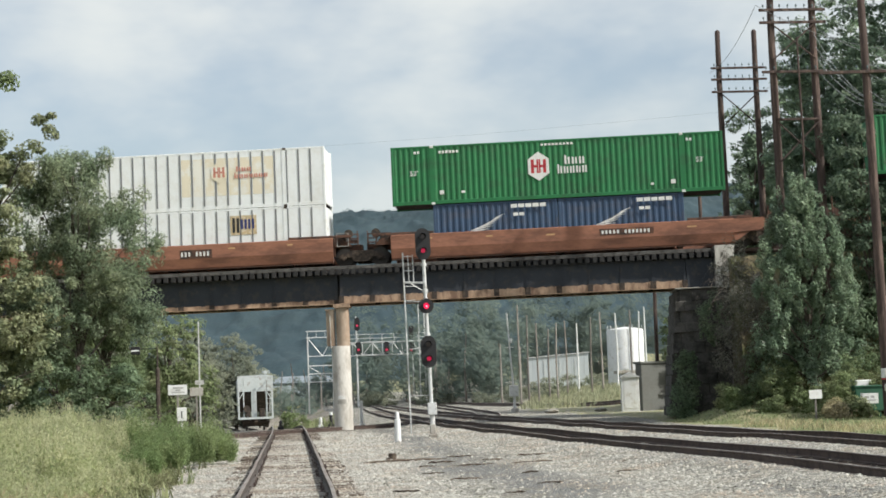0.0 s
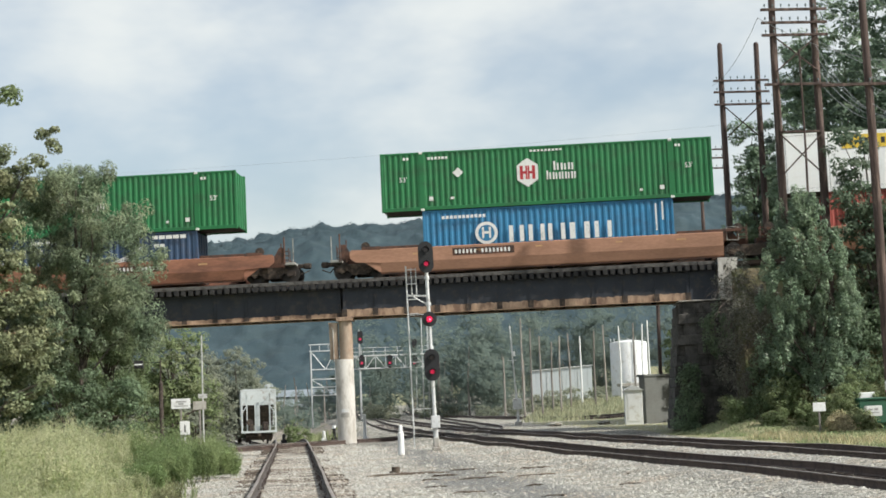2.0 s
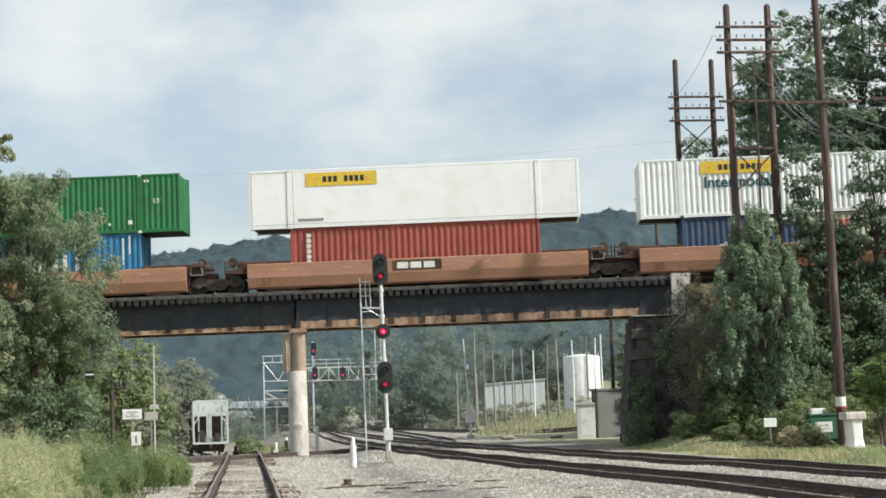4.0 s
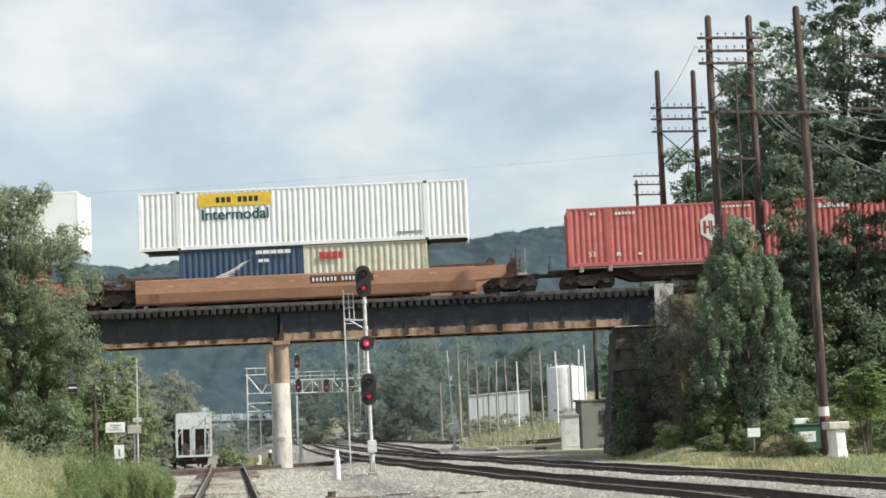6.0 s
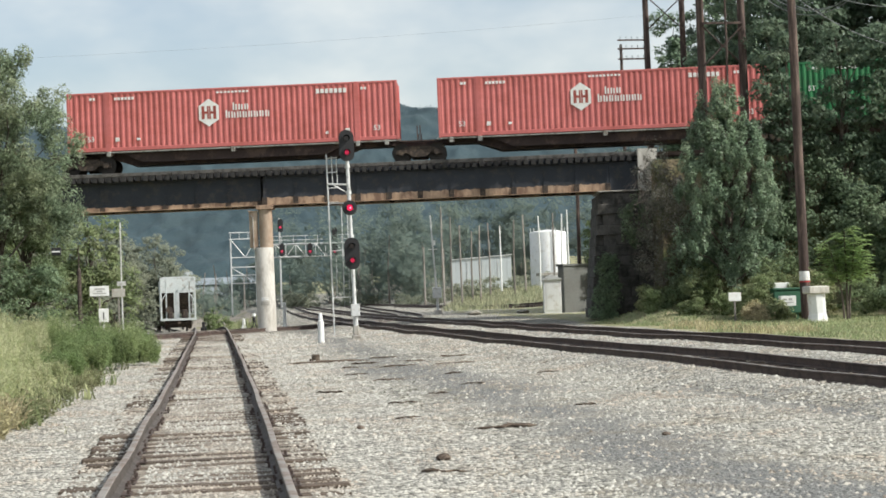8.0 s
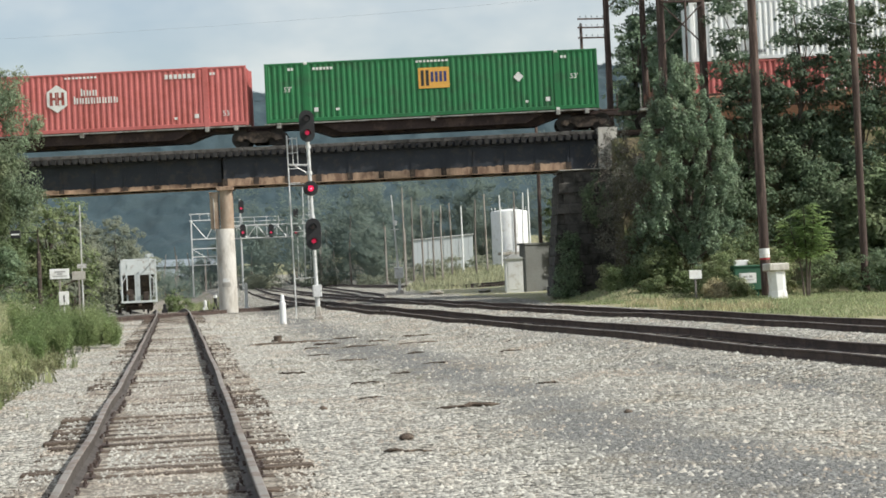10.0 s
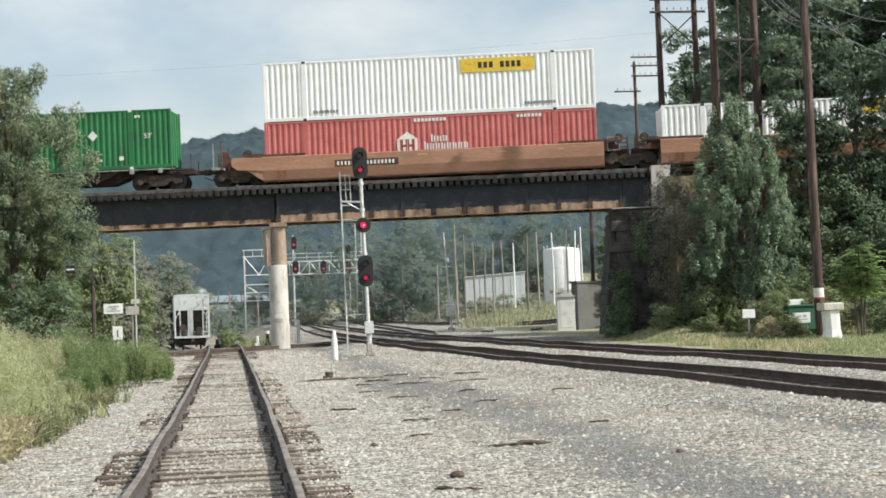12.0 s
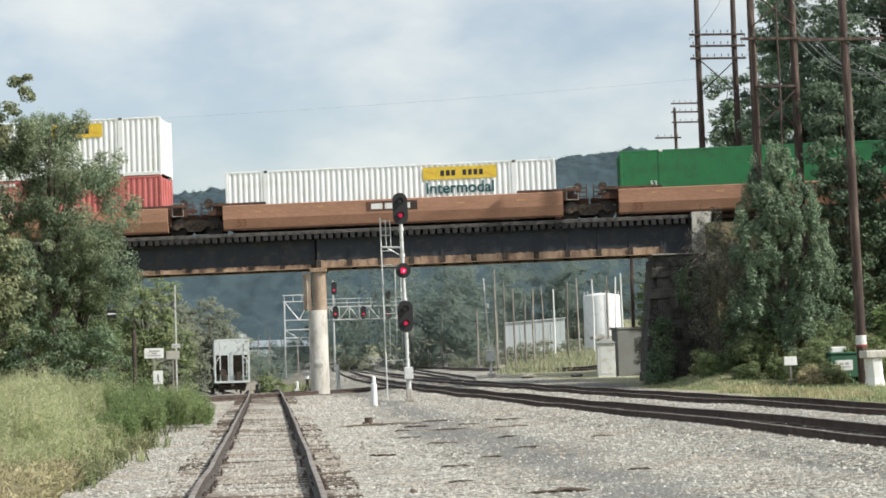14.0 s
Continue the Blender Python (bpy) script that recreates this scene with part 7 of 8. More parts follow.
def sign(label, x, y, z, w, h, post_top, text="", board=None, tilt=0.0, lower=None):
    s = thing("sign", pose(x, y, z, 0, 0, tilt), label, "sign")
    bm = bmesh.new()
    box(bm, -0.035, 0.035, -0.02, 0.05, -0.3, post_top, 0.006)
    part("post", bm, grey_wood if not text else silver, s)
    bm = bmesh.new()
    box(bm, -w / 2, w / 2, -0.045, -0.022, post_top - h, post_top + 0.02, 0.008)
    part("board", bm, board or white_paint, s, "white board")
    if text:
        writing("numeral", text, h * 0.8, black_ink, s, pose(0, -0.048, post_top - h * 0.8) @ UP)
    return s


def build_lineside():
    # signs on the weedy side
    s = sign("white board sign on a post among the weeds", -4.9, 75.0, -0.1, 0.83, 0.42, 2.5)
    mark(s, [(-0.2, 0.25, 2.36, 2.42), (-0.1, 0.12, 2.26, 2.32), (-0.28, 0.3, 2.18, 2.22)], CAST, -0.05, "stencil")
    sign("small grey-white board sign on a post", -4.25, 78.0, -0.1, 0.6, 0.36, 2.38, board=concrete)
    sign("small white sign with a black numeral one", -4.68, 74, -0.1, 0.42, 0.56, 1.52, "1")
    # right-hand signs and the concrete stand
    s = sign("white board sign with grey bars on a slim post", 23.25, 66.9, 0.0, 0.74, 0.4, 1.0)
    mark(s, [(-0.22, -0.02, 0.83, 0.9), (-0.28, 0.26, 0.72, 0.76), (0.05, 0.2, 0.83, 0.92)], CAST, -0.05, "stencil")
    sign("white board sign on a post by the bushes", 20.75, 66.0, 0.0, 0.52, 0.33, 1.22)
    bm = bmesh.new()
    box(bm, -0.35, 0.35, -0.12, 0.12, 1.28, 1.54, 0.03)
    for x in (-0.3, 0.3):
        box(bm, x - 0.03, x + 0.03, -0.03, 0.03, -0.2, 1.3)
    solid("marker_board", bm, white_paint, "white marker board on two short legs", "sign", at=pose(23.45, 68.15, 0.02))
    bm = bmesh.new()
    box(bm, -0.6, 0.6, -0.28, 0.28, 0.3, 1.28, 0.03)
    box(bm, -0.65, 0.65, -0.33, 0.33, 1.26, 1.34, 0.02)
    for x in (-0.45, 0.45):
        box(bm, x - 0.05, x + 0.05, -0.05, 0.05, -0.2, 0.32)
    solid("equipment_case", bm, surf("dull_green_paint", (0.028, 0.10, 0.06), 0.6, var=0.2, bump=0.1), "dull green equipment case behind the sign", "case", at=pose(23.45, 67.6, 0.0))
    b = thing("concrete_stand", pose(23.1, 63.0, 0.0), "white painted concrete stand with a grey cap", "stand")
    bm = bmesh.new()
    tube(bm, [(0, 0, -0.3), (0, 0, 0.1), (0.0, 0, 0.35), (-0.04, 0, 1.1)], [0.44, 0.38, 0.33, 0.34], 8)
    part("pedestal", bm, white_paint, b, "chipped white concrete pedestal")
    bm = bmesh.new()
    box(bm, -0.45, 0.37, -0.4, 0.4, 1.1, 1.4, 0.04)
    part("cap", bm, pale_concrete, b, "grey concrete cap")
    # white post and stub by the track
    bm = bmesh.new()
    tube(bm, [(0, 0, -0.3), (0, 0, 0.02), (0.0, 0, 0.78), (0, 0, 0.8)], [0.125, 0.12, 0.11, 0.075], 14)
    tube(bm, [(0, 0, 0.8), (0, 0, 1.0), (0, 0, 1.06)], [0.075, 0.07, 0.03], 12)
    solid("white_post", bm, white_paint, "short white stepped pipe post in the gravel", "post", at=pose(3.8, 61.2, 0), smooth=True)
    bm = bmesh.new()
    tube(bm, [(0, 0, -0.1), (0, 0, 0.16)], [0.12, 0.11], 10)
    box(bm, -0.17, -0.02, -0.1, 0.06, -0.02, 0.05, 0.02)
    solid("tie_stub", bm, tie_wood, "dark cut stub standing in the gravel", "stump", at=pose(2.62, 44.8, 0.0))
    # far dwarf signal and its case
    d = thing("railway_signal", pose(16.1, 122, 0), "slender silver signal mast with a case at its foot", "signal")
    bm = bmesh.new()
    tube(bm, [(0, 0, -0.2), (0, 0, 1.1), (-0.2, 0, 4.5), (-0.35, 0, 7.2)], [0.13, 0.08, 0.06, 0.05], 10)
    part("mast", bm, silver, d, smooth=True)
    bm = bmesh.new()
    box(bm, -0.32, 0.3, -0.25, 0.25, 1.15, 1.95, 0.04)
    part("case", bm, silver, d, "silver equipment case")
    bm = bmesh.new()
    tube(bm, [(-0.55, 0, 4.7), (0.1, 0, 4.7)], [0.03, 0.03], 6)
    tube(bm, [(-0.15, -0.1, 5.0), (-0.15, -0.1, 5.35)], [0.12, 0.12], 8)
    part("bracket", bm, silver, d)
    bm = bmesh.new()
    box(bm, -0.25, 0.25, -0.25, 0.25, -0.2, 0.3, 0.03)
    part("footing", bm, pale_concrete, d)
    # relay hut and low wall beyond the abutment
    h = thing("relay_hut", pose(21.35, 106, 0.1, 0, 0, -8), "small white relay hut with a low pitched roof", "hut")
    bm = bmesh.new()
    box(bm, -0.55, 0.55, -0.6, 0.6, -0.3, 2.05, 0.02)
    part("body", bm, white_paint, h)
    bm = bmesh.new()
    prism(bm, [(-0.68, 2.05), (0.68, 2.05), (0.0, 2.38)], "y", -0.7, 0.7)
    part("roof", bm, silver, h)
    bm = bmesh.new()
    box(bm, -0.4, 0.4, -0.62, -0.602, 0.1, 1.85, 0.01)
    part("door", bm, white_paint, h)
    bm = bmesh.new()
    box(bm, 0, 6.5, -0.3, 0.3, -0.4, 3.4, 0.04)
    box(bm, -0.08, 6.6, -0.38, 0.38, 3.4, 3.55, 0.02)
    solid("retaining_wall", bm, surf("dark_grey_wall", (0.14, 0.145, 0.138), 0.95, var=0.2, scale=0.7, fine=10, bump=0.4, second=(0.13, 0.13, 0.122), amount=0.35, spread=0.3), "dark grey retaining wall beside the underpass", "wall", kind="structure", at=pose(22.35, 108, -0.4, 0, 0, 30))
    # the post with a black box by the weeds
    p = thing("lineside_post", pose(-4.67, 61, 0), "dark post with a black signal box high up", "post")
    bm = bmesh.new()
    tube(bm, [(0, 0, -0.3), (0, 0, 2.85), (0, 0, 2.95), (0, 0, 3.7)], [0.09, 0.075, 0.025, 0.02], 8)
    part("shaft", bm, dark_tie, p)
    bm = bmesh.new()
    box(bm, -0.92, -0.6, -0.14, 0.14, 3.42, 3.7, 0.02)
    box(bm, -0.6, 0.01, -0.012, 0.012, 3.6, 3.622)
    part("lamp_box", bm, hood_black, p)
    bm = bmesh.new()
    box(bm, -0.9, -0.62, -0.146, -0.141, 3.53, 3.575)
    part("white_stripe", bm, white_paint, p)
    bm = bmesh.new()
    tube(bm, [(0, 0, -0.4), (0, 0, 6.6)], [0.055, 0.04], 8)
    box(bm, -0.25, 0.25, -0.05, 0.05, 3.0, 3.25)
    solid("thin_pole", bm, silver, "thin pale pole among the trees", "pole", at=pose(-5.15, 98, -0.4))


def gantry():
    """The signal bridge over the tracks in the distance."""
    g = thing("signal_gantry", pose(3.2, 212, 0.0), "silver lattice signal gantry over the tracks", "gantry")
    for x in (-0.9, 2.2):
        bm = bmesh.new()
        for dy in (0, 1.2):
            tube(bm, [(x, dy, -0.5), (x, dy, 8.9)], [0.1, 0.09], 6)
        for z in (0.8, 2.2, 3.6, 5.0, 6.4, 7.8):
            tube(bm, [(x, 0, z), (x, 1.2, z)], [0.05, 0.05], 5)
        part("tower_leg", bm, silver, g)
    bars_of = [((-1.1 if z > 8 else -0.9, z), (2.2, z), 0.07) for z in (3.4, 4.4, 5.4, 6.6, 8.9, 9.7)] + [((x, 8.9), (x, 9.7), 0.035) for x in (-0.9, 0.2, 1.3)]
    bars_of += [((-0.9, 8.9), (0.9, 6.6), 0.05), ((0.9, 6.6), (2.2, 8.9), 0.05), ((-0.9, 5.4), (2.2, 3.4), 0.04)]
    for (x0, z0), (x1, z1), r in bars_of:
        bm = bmesh.new()
        tube(bm, [(x0, 0, z0), (x1, 0, z1)], [r, r], 6)
        part("tower_brace", bm, silver, g)
    bm = bmesh.new()
    for z in (6.5, 8.1):
        for dy in (0, 1.2):
            tube(bm, [(2.2, dy, z), (14.6, dy, z)], [0.08, 0.08], 6)
    for i in range(10):
        x = 2.2 + 1.24 * i
        tube(bm, [(x, 0, 6.5), (x, 0, 8.1)], [0.045, 0.045], 5)
        tube(bm, [(x, 0, 6.5 if i % 2 else 8.1), (x + 1.24, 0, 8.1 if i % 2 else 6.5)], [0.045, 0.045], 5)
    part("truss", bm, silver, g)
    bm = bmesh.new()
    for z in (8.6, 9.1):
        tube(bm, [(2.4, 0, z), (14.4, 0, z)], [0.035, 0.035], 5)
    for i in range(9):
        tube(bm, [(2.4 + 1.5 * i, 0, 8.1), (2.4 + 1.5 * i, 0, 9.1)], [0.035, 0.035], 5)
    part("walkway_rail", bm, silver, g)
    for x in (13.4,):
        bm = bmesh.new()
        for dx in (-0.35, 0.35):
            tube(bm, [(x + dx, 0.3, -0.6), (x + dx, 0.3, 12.6)], [0.09, 0.07], 6)
        z = 0.5
        while z < 8:
            tube(bm, [(x - 0.35, 0.3, z), (x + 0.35, 0.3, z)], [0.03, 0.03], 5)
            z += 0.9
        part("support_mast", bm, silver, g)
    bm = bmesh.new()
    tube(bm, [(5.2, 0.2, -0.6), (5.2, 0.2, 11.4)], [0.13, 0.1], 8)
    part("support_mast", bm, silver, g)
    bm = bmesh.new()
    tube(bm, [(12.2, 0.3, 6.5), (12.2, 0.3, 1.2)], [0.07, 0.07], 6)
    part("hanger", bm, silver, g)
    for x, z, on in ((5.3, 10.4, 1), (5.4, 7.4, 1), (8.9, 7.3, 1), (12.0, 7.2, 1), (12.0, 9.2, 0)):
        bm = bmesh.new()
        ring = [(x + 0.34 * math.cos(a), z + (0.5 if math.sin(a) > 0 else -0.5) + 0.34 * math.sin(a)) for a in np.linspace(0.01, 2 * math.pi + 0.01, 17)[:-1]]
        prism(bm, ring, "y", -0.5, -0.42)
        hd = part("signal_head", bm, hood_black, g)
        bm = bmesh.new()
        disc(bm, (x, -0.56, z - 0.2), "y", 0.16, 0.05, 12)
        part("lens", bm, lamp_far if on else lens_dark, hd)


def hopper_car():
    h = thing("hopper_car", pose(-2.95, 145, -1.08, 0, 0, 3), "grey covered hopper car seen from its end", "hopper car")
    body = surf("hopper_grey", (0.52, 0.56, 0.56), 0.7, var=0.2, scale=1, fine=10, bump=0.15, second=(0.30, 0.27, 0.24), amount=0.2)
    bm = bmesh.new()
    prism(bm, [(-1.38, 1.6), (1.38, 1.6), (1.42, 4.35), (1.2, 4.72), (-1.2, 4.72), (-1.42, 4.35)], "y", 4.2, 15.0)
    prism(bm, [(-1.38, 3.35), (1.38, 3.35), (1.42, 4.35), (1.2, 4.72), (-1.2, 4.72), (-1.42, 4.35)], "y", 1.6, 4.2)
    part("body", bm, body, h, "grey steel hopper body")
    # the dark iron colour here stands for shade inside the open end
    bm = bmesh.new()
    prism(bm, [(1.7, 3.35), (4.2, 1.6), (4.2, 3.35)], "x", -1.3, 1.3)
    part("slope_sheet", bm, TRUCK, h, "slope sheet coloured dark for the shade in the open end")
    for x, w, y in ((-1.42, 0.07, 0.5), (-0.98, 0.05, 0.9), (0.98, 0.05, 0.9), (1.42, 0.075, 0.5)):
        bm = bmesh.new()
        box(bm, x - w, x + w, y, y + 0.13, 1.1, 4.62, 0.01)
        part("end_post", bm, body, h)
    bm = bmesh.new()
    box(bm, -1.5, 1.5, 0.5, 0.63, 4.52, 4.66, 0.01)
    box(bm, -1.5, 1.5, 0.3, 2.2, 1.0, 1.16)
    for x in (-1.42, 1.42):
        tube(bm, [(x, 0.6, 4.58), (x, 2.2, 4.66)], [0.05, 0.05], 6)
        tube(bm, [(x, 0.6, 2.6), (x * 0.7, 1.6, 3.3)], [0.035, 0.035], 6)
    part("end_frame", bm, body, h, "open end frame with posts")
    bm = bmesh.new()
    prism(bm, [(-0.32, 1.16), (0.12, 1.16), (0.12, 3.35), (-0.32, 3.35)], "y", 1.15, 1.6)
    part("centre_strut", bm, body, h, "pale centre strut")
    bm = bmesh.new()
    for z in (1.5, 1.9, 2.3, 2.7, 3.1, 3.5, 3.9, 4.3):
        tube(bm, [(1.0, 0.45, z), (1.4, 0.45, z)], [0.018, 0.018], 5)
    part("ladder", bm, silver, h)
    bm = bmesh.new()
    tube(bm, [(0.9, 0.5, 1.2), (0.9, 0.5, 5.1)], [0.03, 0.03], 6)
    disc(bm, (0.9, 0.42, 4.95), "y", 0.16, 0.06, 12)
    part("brake_staff", bm, body, h)
    bm = bmesh.new()
    disc(bm, (-0.75, 0.6, 1.9), "y", 0.3, 0.08, 18)
    part("brake_wheel", bm, TRUCK, h)
    for x0, x1, z1 in ((-0.85, -0.45, 1.75), (0.3, 0.8, 1.9)):
        bm = bmesh.new()
        box(bm, x0, x1, 0.8, 1.3, 1.16, z1, 0.05)
        part("brake_valve", bm, TRUCK, h)
    bm = bmesh.new()
    box(bm, -1.15, 1.15, 0.9, 1.6, 0.45, 0.98, 0.06)
    tube(bm, [(-1.2, 0.7, 0.75), (1.2, 0.7, 0.75)], [0.07, 0.07], 8)
    part("end_sill", bm, TRUCK, h, "grimy dark end sill and rigging")
    bm = bmesh.new()
    box(bm, -0.12, 0.12, -0.5, 0.5, 0.72, 1.0, 0.02)
    part("coupler", bm, TRUCK, h)
    fm, wm, bo, sp = TRUCK_PARTS
    for y in (2.2, 13.2):
        t = part("truck", finish(_bolster_blank(), "truck", TRUCK), None, h, at=pose(0, y, 0, 0, 0, 90))
        part("bolster", bo, None, t)
        for yy in (-0.98, 0.98):
            part("side_frame", fm, None, t, at=pose(0, yy, 0))
        for dx in (-0.875, 0.875):
            part("wheel_set", wm, None, t, at=pose(dx, 0, 0.46))


ROOF_GREY = surf("dull_metal_roof", (0.23, 0.265, 0.295), 0.6, var=0.2, scale=0.5, fine=4, bump=0.1)


def yard_far():
    """Tank, shed, posts and roofs behind the yard."""
    tk = thing("storage_tank", pose(41.0, 205, 2.4), "round white steel storage tank", "tank")
    bm = bmesh.new()
    tube(bm, [(0, 0, -1.5), (0, 0, 5.9), (0, 0, 6.0)], [2.25, 2.25, 2.2], 36)
    part("shell", bm, white_paint, tk, smooth=True)
    bm = bmesh.new()
    tube(bm, [(0, 0, 6.0), (0, 0, 6.2), (0, 0, 6.3)], [2.2, 1.2, 0.2], 36)
    part("roof", bm, white_paint, tk)
    bm = bmesh.new()
    for k in range(14):
        a = 2 * math.pi * k / 14
        tube(bm, [(2.15 * math.cos(a), 2.15 * math.sin(a), 6.0), (2.15 * math.cos(a), 2.15 * math.sin(a), 6.5)], [0.03, 0.03], 5)
    part("roof_rail", bm, silver, tk)
    bm = bmesh.new()
    for dx in (-0.22, 0.22):
        tube(bm, [(0.3 + dx, -2.32, -1.2), (0.3 + dx, -2.32, 6.5)], [0.035, 0.035], 5)
    part("ladder", bm, silver, tk)
    sh = thing("storage_shed", pose(35.0, 218, 3.2, 0, 0, -6), "long low pale blue-grey metal shed", "shed")
    bm = bmesh.new()
    prism(bm, [(-4.2, -1.5), (3.6, -1.5), (3.6, 2.75), (-4.2, 2.3)], "y", 0, 6)
    part("wall", bm, surf("pale_blue_siding", (0.50, 0.54, 0.56), 0.6, var=0.1, scale=0.6, fine=5, bump=0.1, second=(0.40, 0.43, 0.45), amount=0.3, streak=(6, 6, 0.3)), sh)
    bm = bmesh.new()
    prism(bm, [(-4.35, 2.3), (3.75, 2.77), (3.75, 2.9), (-4.35, 2.43)], "y", -0.15, 6.15)
    part("roof", bm, silver, sh)
    for x in (-2.2, -0.2, 1.8):
        bm = bmesh.new()
        box(bm, x - 0.04, x + 0.04, -0.05, 0.0, -1.4, 2.3)
        part("wall_seam", bm, silver, sh)
    bm = bmesh.new()
    box(bm, 0, 9.0, 0, 3.0, 0, 0.35, 0.03)
    for x in (0.6, 3.4, 6.2, 8.6):
        box(bm, x - 0.12, x + 0.12, 0.2, 0.5, -3.5, 0)
    solid("loading_platform", bm, concrete, "low concrete loading platform beside the tank", "platform", at=pose(38.6, 198, 3.0))
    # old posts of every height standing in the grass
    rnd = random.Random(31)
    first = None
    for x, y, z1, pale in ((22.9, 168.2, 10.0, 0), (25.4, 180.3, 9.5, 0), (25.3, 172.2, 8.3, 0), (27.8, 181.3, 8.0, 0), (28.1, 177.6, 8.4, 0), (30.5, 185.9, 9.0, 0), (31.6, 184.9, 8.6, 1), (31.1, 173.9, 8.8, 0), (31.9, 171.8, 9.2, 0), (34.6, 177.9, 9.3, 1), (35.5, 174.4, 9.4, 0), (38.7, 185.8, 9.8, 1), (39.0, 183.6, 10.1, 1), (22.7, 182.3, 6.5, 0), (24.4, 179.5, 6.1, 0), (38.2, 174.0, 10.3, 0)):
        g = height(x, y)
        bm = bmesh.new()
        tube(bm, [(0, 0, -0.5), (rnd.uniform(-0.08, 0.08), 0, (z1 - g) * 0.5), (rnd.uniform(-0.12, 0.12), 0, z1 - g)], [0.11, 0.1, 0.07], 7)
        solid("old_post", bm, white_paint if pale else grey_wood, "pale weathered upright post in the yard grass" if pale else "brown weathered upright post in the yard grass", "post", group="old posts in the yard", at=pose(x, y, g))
    # roofs in the valley, left of the gantry
    for i, (x, y, z, w, d, h) in enumerate(((-4.0, 330, 0.2, 11, 8, 3.2), (3.0, 345, 2.0, 12, 9, 3.4), (-12, 350, 3.5, 14, 9, 3.4))):
        b = thing("low_building", pose(x, y, z - 1.0, 0, 0, 12 - 8 * i), "low pale building with a shallow metal roof", "building")
        bm = bmesh.new()
        box(bm, -w / 2, w / 2, 0, d, -2, h)
        part("wall", bm, surf("blue_grey_siding", (0.075, 0.092, 0.11), 0.8, var=0.2, bump=0.1), b)
        bm = bmesh.new()
        prism(bm, [(-0.5, h), (d + 0.5, h), (d / 2, h + 1.4)], "x", -w / 2 - 0.5, w / 2 + 0.5)
        part("roof", bm, ROOF_GREY, b)
        for q in (-0.3, 0.05, 0.32):
            bm = bmesh.new()
            box(bm, w * q - 0.6, w * q + 0.6, -0.04, 0.0, 0.9, 2.2)
            part("window", bm, lens_dark, b)
    for x, y in ((24.3, 121), (25.4, 123)):
        bm = bmesh.new()
        tube(bm, [(0, 0, -0.1), (0.25, 0, 0.5), (0.6, 0.1, 0.9)], [0.12, 0.1, 0.05], 6)
        tube(bm, [(0, 0, 0.1), (0.6, 0.3, 0.15)], [0.1, 0.08], 6)
        solid("switch_stand", bm, TRUCK, "dark track switch stand", "switch stand", at=pose(x, y, height(x, y)))
    for x, y, h, dark in ((1.58, 92, 0.55, 0), (2.6, 112, 1.2, 0), (3.62, 88, 1.35, 0), (2.13, 92, 0.75, 1), (-0.57, 91, 0.45, 1)):
        z = height(x, y)
        p = thing("lineside_marker" if dark else "white_post", pose(x, y, z), "short black lineside marker with a pale cap" if dark else "short white lineside post", "post")
        bm = bmesh.new()
        tube(bm, [(0, 0, -0.2), (0, 0, h), (0, 0, h + 0.05)], [0.09, 0.085, 0.04], 10)
        part("stem", bm, hood_black if dark else white_paint, p)
        bm = bmesh.new()
        box(bm, -0.16, 0.16, -0.12, 0.12, -0.1, 0.2, 0.02)
        part("foot", bm, hood_black if dark else white_paint, p)
        if dark and h > 0.5:
            bm = bmesh.new()
            tube(bm, [(0, 0, h - 0.06), (0, 0, h + 0.1)], [0.11, 0.09], 10)
            part("cap", bm, white_paint, p)


def stone_mesh(rng, name, label, x, y, s, material):
    """Low irregular stones: an uneven four-sided foot and a top that is off centre."""
    z = np.array([height(a, b) for a, b in zip(x, y)]) + s * 0.12 + np.where((np.abs(x + 0.1) < 1.3) & (y < 70), 0.022, 0.0)
    for line in (MAIN_NEAR, MAIN_FAR):
        off = np.abs(x - np.interp(y, [q[1] for q in line], [q[0] for q in line]))
        z += np.interp(off, (0, 0.82, 0.95, 1.6, 2.5), (0.08, 0.065, 0.14, 0.105, 0))
    n = len(x)
    d = np.array([(1, 0, -0.25), (0, 1, -0.25), (-1, 0, -0.25), (0, -1, -0.25), (0.12, 0.1, 0.58)], float)
    v = d[None] * (s[:, None, None] * rng.uniform(0.65, 1.35, (n, 5, 1)))
    v[:, 4, :2] += s[:, None] * rng.uniform(-0.4, 0.4, (n, 2))
    a = rng.uniform(0, 6.28, n)
    ca, sa = np.cos(a)[:, None], np.sin(a)[:, None]
    v = np.stack([v[..., 0] * ca - v[..., 1] * sa, v[..., 0] * sa + v[..., 1] * ca, v[..., 2]], -1) + np.stack([x, y, z], 1)[:, None]
    tri = np.array([(0, 1, 4), (1, 2, 4), (2, 3, 4), (3, 0, 4)])
    me = bpy.data.meshes.new(name)
    me.vertices.add(n * 5)
    me.vertices.foreach_set("co", v.astype(np.float32).ravel())
    f = (np.arange(n)[:, None, None] * 5 + tri[None]).reshape(-1)
    me.loops.add(len(f))
    me.loops.foreach_set("vertex_index", f.astype(np.int32))
    me.polygons.add(len(f) // 3)
    me.polygons.foreach_set("loop_start", np.arange(0, len(f), 3, dtype=np.int32))
    me.update(calc_edges=True)
    me.materials.append(material)
    tagged(new(name, me), label, "stones", kind="stuff")


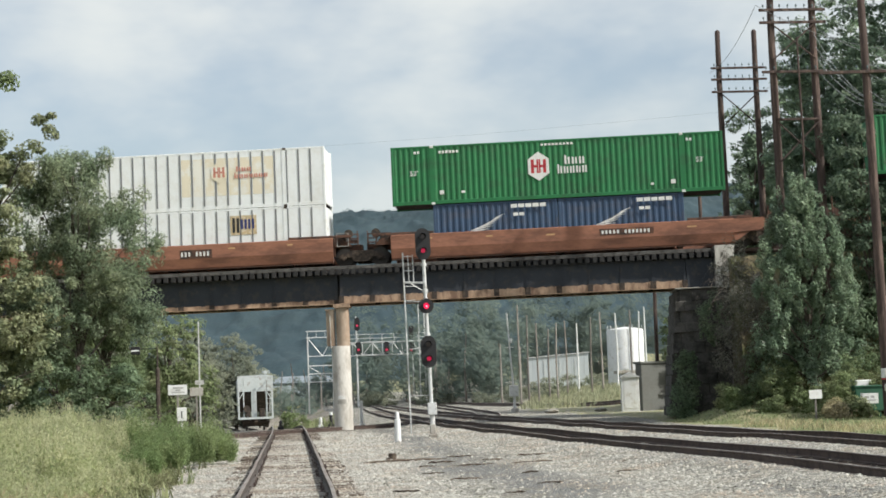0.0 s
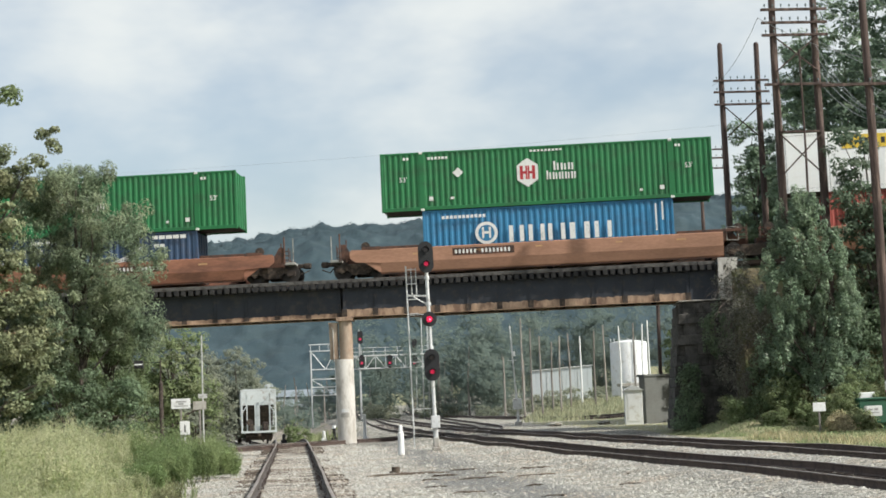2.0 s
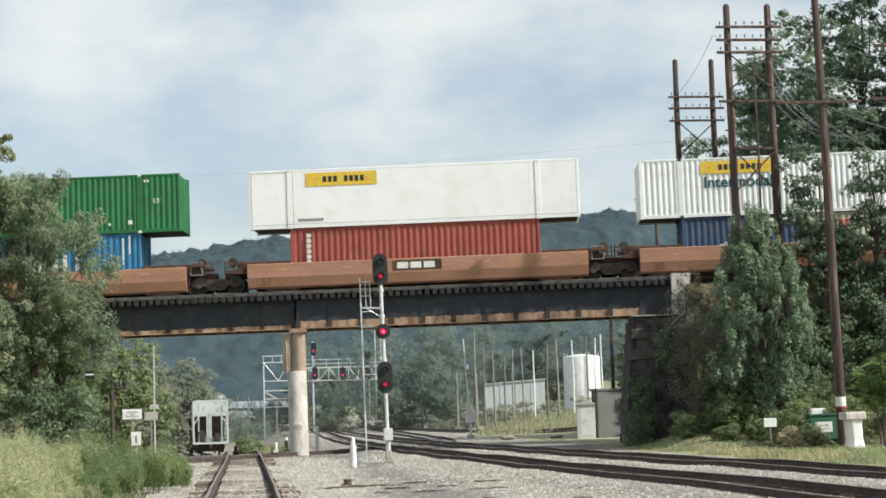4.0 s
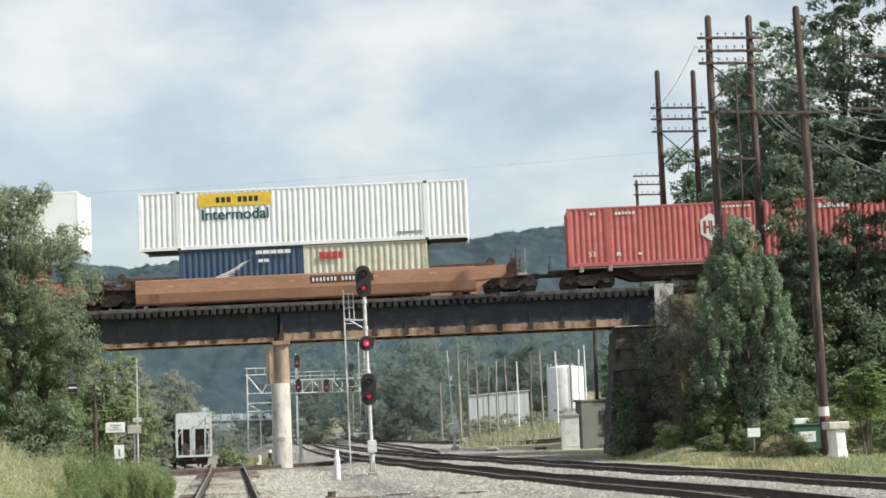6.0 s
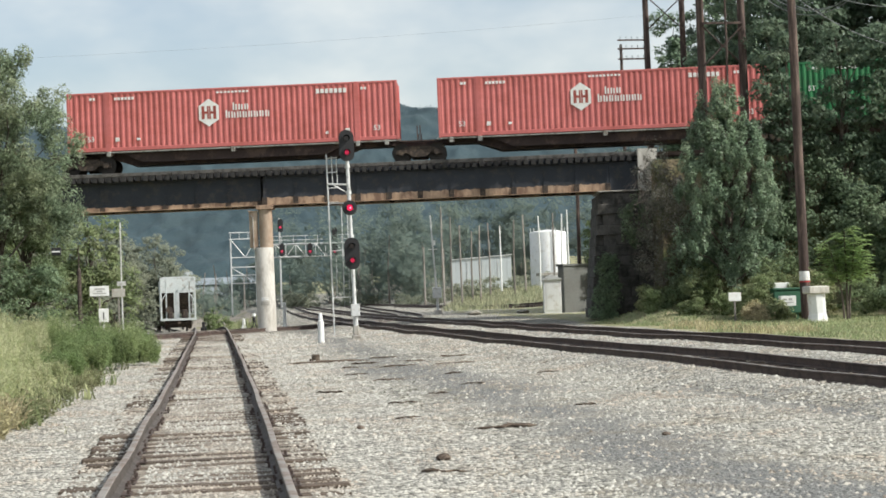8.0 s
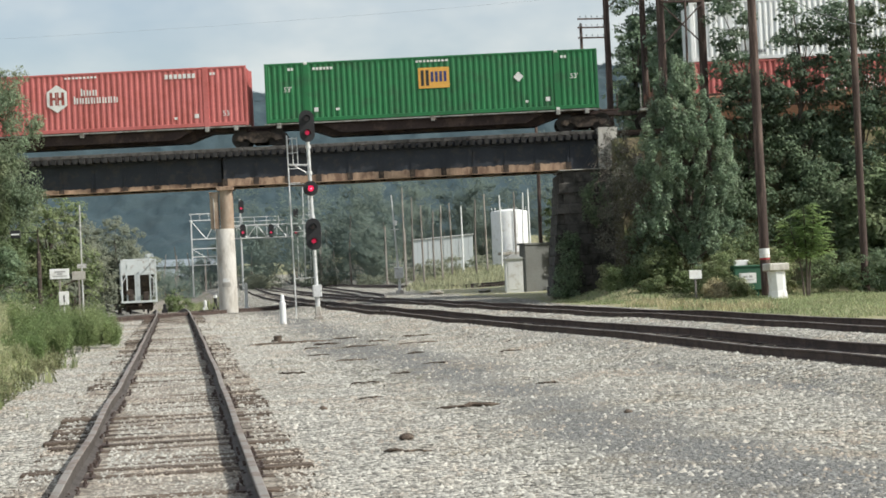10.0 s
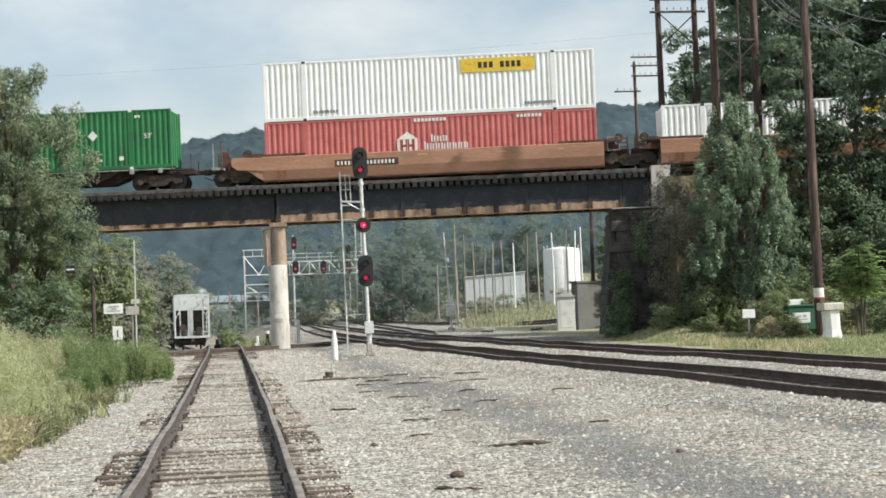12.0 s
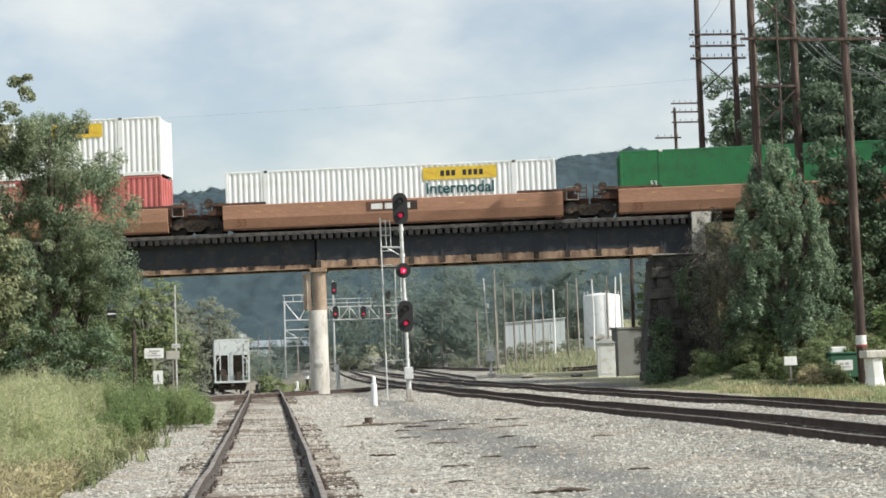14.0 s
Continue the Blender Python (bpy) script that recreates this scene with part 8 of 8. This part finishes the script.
def loose_stones(rng, name, label, n, material, fine, small, large):
    """Stones over the near yard, where the gravel is coarse (fine 0) or fine (1); few lie on the rails' feet."""
    y = 11 + 66 * rng.uniform(0, 1, n) ** 1.7
    x = rng.uniform(-3.4, 16.5, n)
    zone = np.array([fineness(a, b) for a, b in zip(x, y)])
    keep = (x < 0.43 * y + 3.0) & (x > -0.13 * y - 1.5) & (rng.uniform(size=n) < (zone if fine else 1.15 - zone))
    keep &= (np.abs(x + 0.1) > 1.35) | (rng.uniform(size=n) < 0.75)
    keep &= np.abs(np.abs(x + 0.1) - 0.7525) > 0.13
    for line in (MAIN_NEAR, MAIN_FAR):
        off = np.abs(x - np.interp(y, [q[1] for q in line], [q[0] for q in line]))
        keep &= (np.abs(off - 0.7525) > 0.12) & ((off > 0.9) | (rng.uniform(size=n) < 0.3))
    x, y = x[keep], y[keep]
    s = small + (large - small) * rng.uniform(0, 1, len(x)) ** 1.8
    stone_mesh(rng, name, label, x, y, s * (1 + y / 80) * np.where(np.abs(x + 0.1) < 1.4, 0.75, 1.0), material)


def scatter():
    """Loose ballast, sticks and rotten wood on the gravel."""
    rng = np.random.default_rng(8)
    loose_stones(rng, "loose_ballast", "loose pale ballast stones on the gravel", 105000, stone, 0, 0.010, 0.032)
    loose_stones(rng, "fine_gravel", "fine dark grey gravel strewn over the yard", 80000, stone_fine, 1, 0.008, 0.022)
    # stones lying over the side track's ties
    m = 15000
    y = 12 + 52 * rng.uniform(0, 1, m) ** 1.5
    x = rng.uniform(-1.45, 1.25, m)
    k = np.abs(np.abs(x + 0.1) - 0.7525) > 0.13
    stone_mesh(rng, "track_ballast", "pale ballast stones strewn over the ties", x[k], y[k], rng.uniform(0.009, 0.022, k.sum()) * (1 + y[k] / 80), stone)
    # coarser stones beyond the signal
    m = 12000
    x, y = rng.uniform(-4, 27, m), rng.uniform(78, 150, m)
    stone_mesh(rng, "far_ballast", "grey ballast stones past the signal", x, y, rng.uniform(0.02, 0.055, m), stone)
    # weeds and dark litter dotted over the yard
    pts = []
    for i in range(900):
        x, y = rng.uniform(1.6, 9.5), rng.uniform(26, 100)
        if noise.noise(Vector((x * 0.5, y * 0.16, 31))) > 0.18:
            pts += [(x + rng.normal(0, 0.18), y + rng.normal(0, 0.5), height(x, y)) for k in range(5)]
    pts = np.array(pts)
    q = leaf_cards(rng, pts, np.full((len(pts), 1), 0.05), 3, 0.07, 0.0, 0.3, 1.2)
    tagged(new("litter", cloud_mesh("litter", q, None, TWIG)), "dry leaf litter and dead weeds on gravel", "litter", kind="stuff")
    rnd = random.Random(4)
    for x, y, ln, r, a in ((3.55, 20.9, 0.85, 0.045, 8), (2.85, 43.3, 2.2, 0.05, 10), (3.4, 33.5, 0.7, 0.035, 12), (3.0, 36.5, 0.6, 0.03, 20), (4.9, 35.0, 0.5, 0.03, 30), (2.15, 16.2, 0.5, 0.03, -30),
                           (5.3, 24.2, 0.35, 0.03, 5), (1.95, 29.5, 0.5, 0.03, -15), (2.6, 23.2, 0.4, 0.02, 14), (6.2, 44, 0.9, 0.04, 18), (7.6, 38, 0.6, 0.03, 24), (3.6, 41.2, 0.7, 0.04, 12), (4.2, 39.2, 1.0, 0.035, 22), (4.9, 41.8, 0.6, 0.03, 6), (3.1, 39.4, 0.5, 0.03, 30),
                           (5.6, 39.8, 1.1, 0.03, 16), (4.4, 44.6, 0.8, 0.03, 12), (2.9, 26.6, 0.5, 0.03, 8), (3.7, 28.4, 0.45, 0.025, 26), (4.6, 30.4, 0.5, 0.03, 14), (6.6, 33.4, 0.55, 0.03, 20), (8.1, 47.0, 1.2, 0.035, 20)):
        bm = bmesh.new()
        r *= 0.6
        pts = [(-ln / 2, 0, 0.0)] + [(ln * (k / 7 - 0.5), rnd.uniform(-0.06, 0.06), r * rnd.uniform(0.3, 1.1)) for k in range(1, 7)] + [(ln / 2, 0, r * 0.3)]
        tube(bm, pts, [r * 0.25] + [r * rnd.uniform(0.55, 1.3) for k in range(6)] + [r * 0.2], 6)
        solid("wood_scrap", bm, tie_wood, "splintered dark wood scrap lying on gravel", "wood scrap", group="wood scraps", at=pose(x, y, height(x, y) + 0.01, 0, 0, a))
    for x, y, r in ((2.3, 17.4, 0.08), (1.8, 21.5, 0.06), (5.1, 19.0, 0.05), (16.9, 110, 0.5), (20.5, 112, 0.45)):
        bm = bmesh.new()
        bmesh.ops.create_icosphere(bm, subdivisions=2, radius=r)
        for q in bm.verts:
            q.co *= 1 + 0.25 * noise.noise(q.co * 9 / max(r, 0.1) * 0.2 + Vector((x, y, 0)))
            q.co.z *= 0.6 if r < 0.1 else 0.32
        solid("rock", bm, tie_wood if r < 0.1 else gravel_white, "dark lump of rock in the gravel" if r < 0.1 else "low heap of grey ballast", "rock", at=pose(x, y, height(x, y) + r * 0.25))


# ---------------------------------------------------------------- build
build_bridge()
build_train()
build_signal()
build_poles()
build_lineside()
gantry()
hopper_car()
yard_far()
build_plants()
scatter()
build_tracks()


def motions():
    """The train runs across the bridge from right to left without stopping, and its wheels roll."""
    for ob, s0, z in MOVERS:
        walk(ob, [(t, over_pose(s_at(s0, t), 0, z)) for t in (0, 2, 4, 6, 8, 10, 12, 14)])
    for ob, dx in WHEELS:
        walk(ob, [(k / 30, pose(dx, 0, 0.46, 0, math.degrees((s_at(0, k / 30)) / 0.46) % 360, 0)) for k in range(421)])


motions()
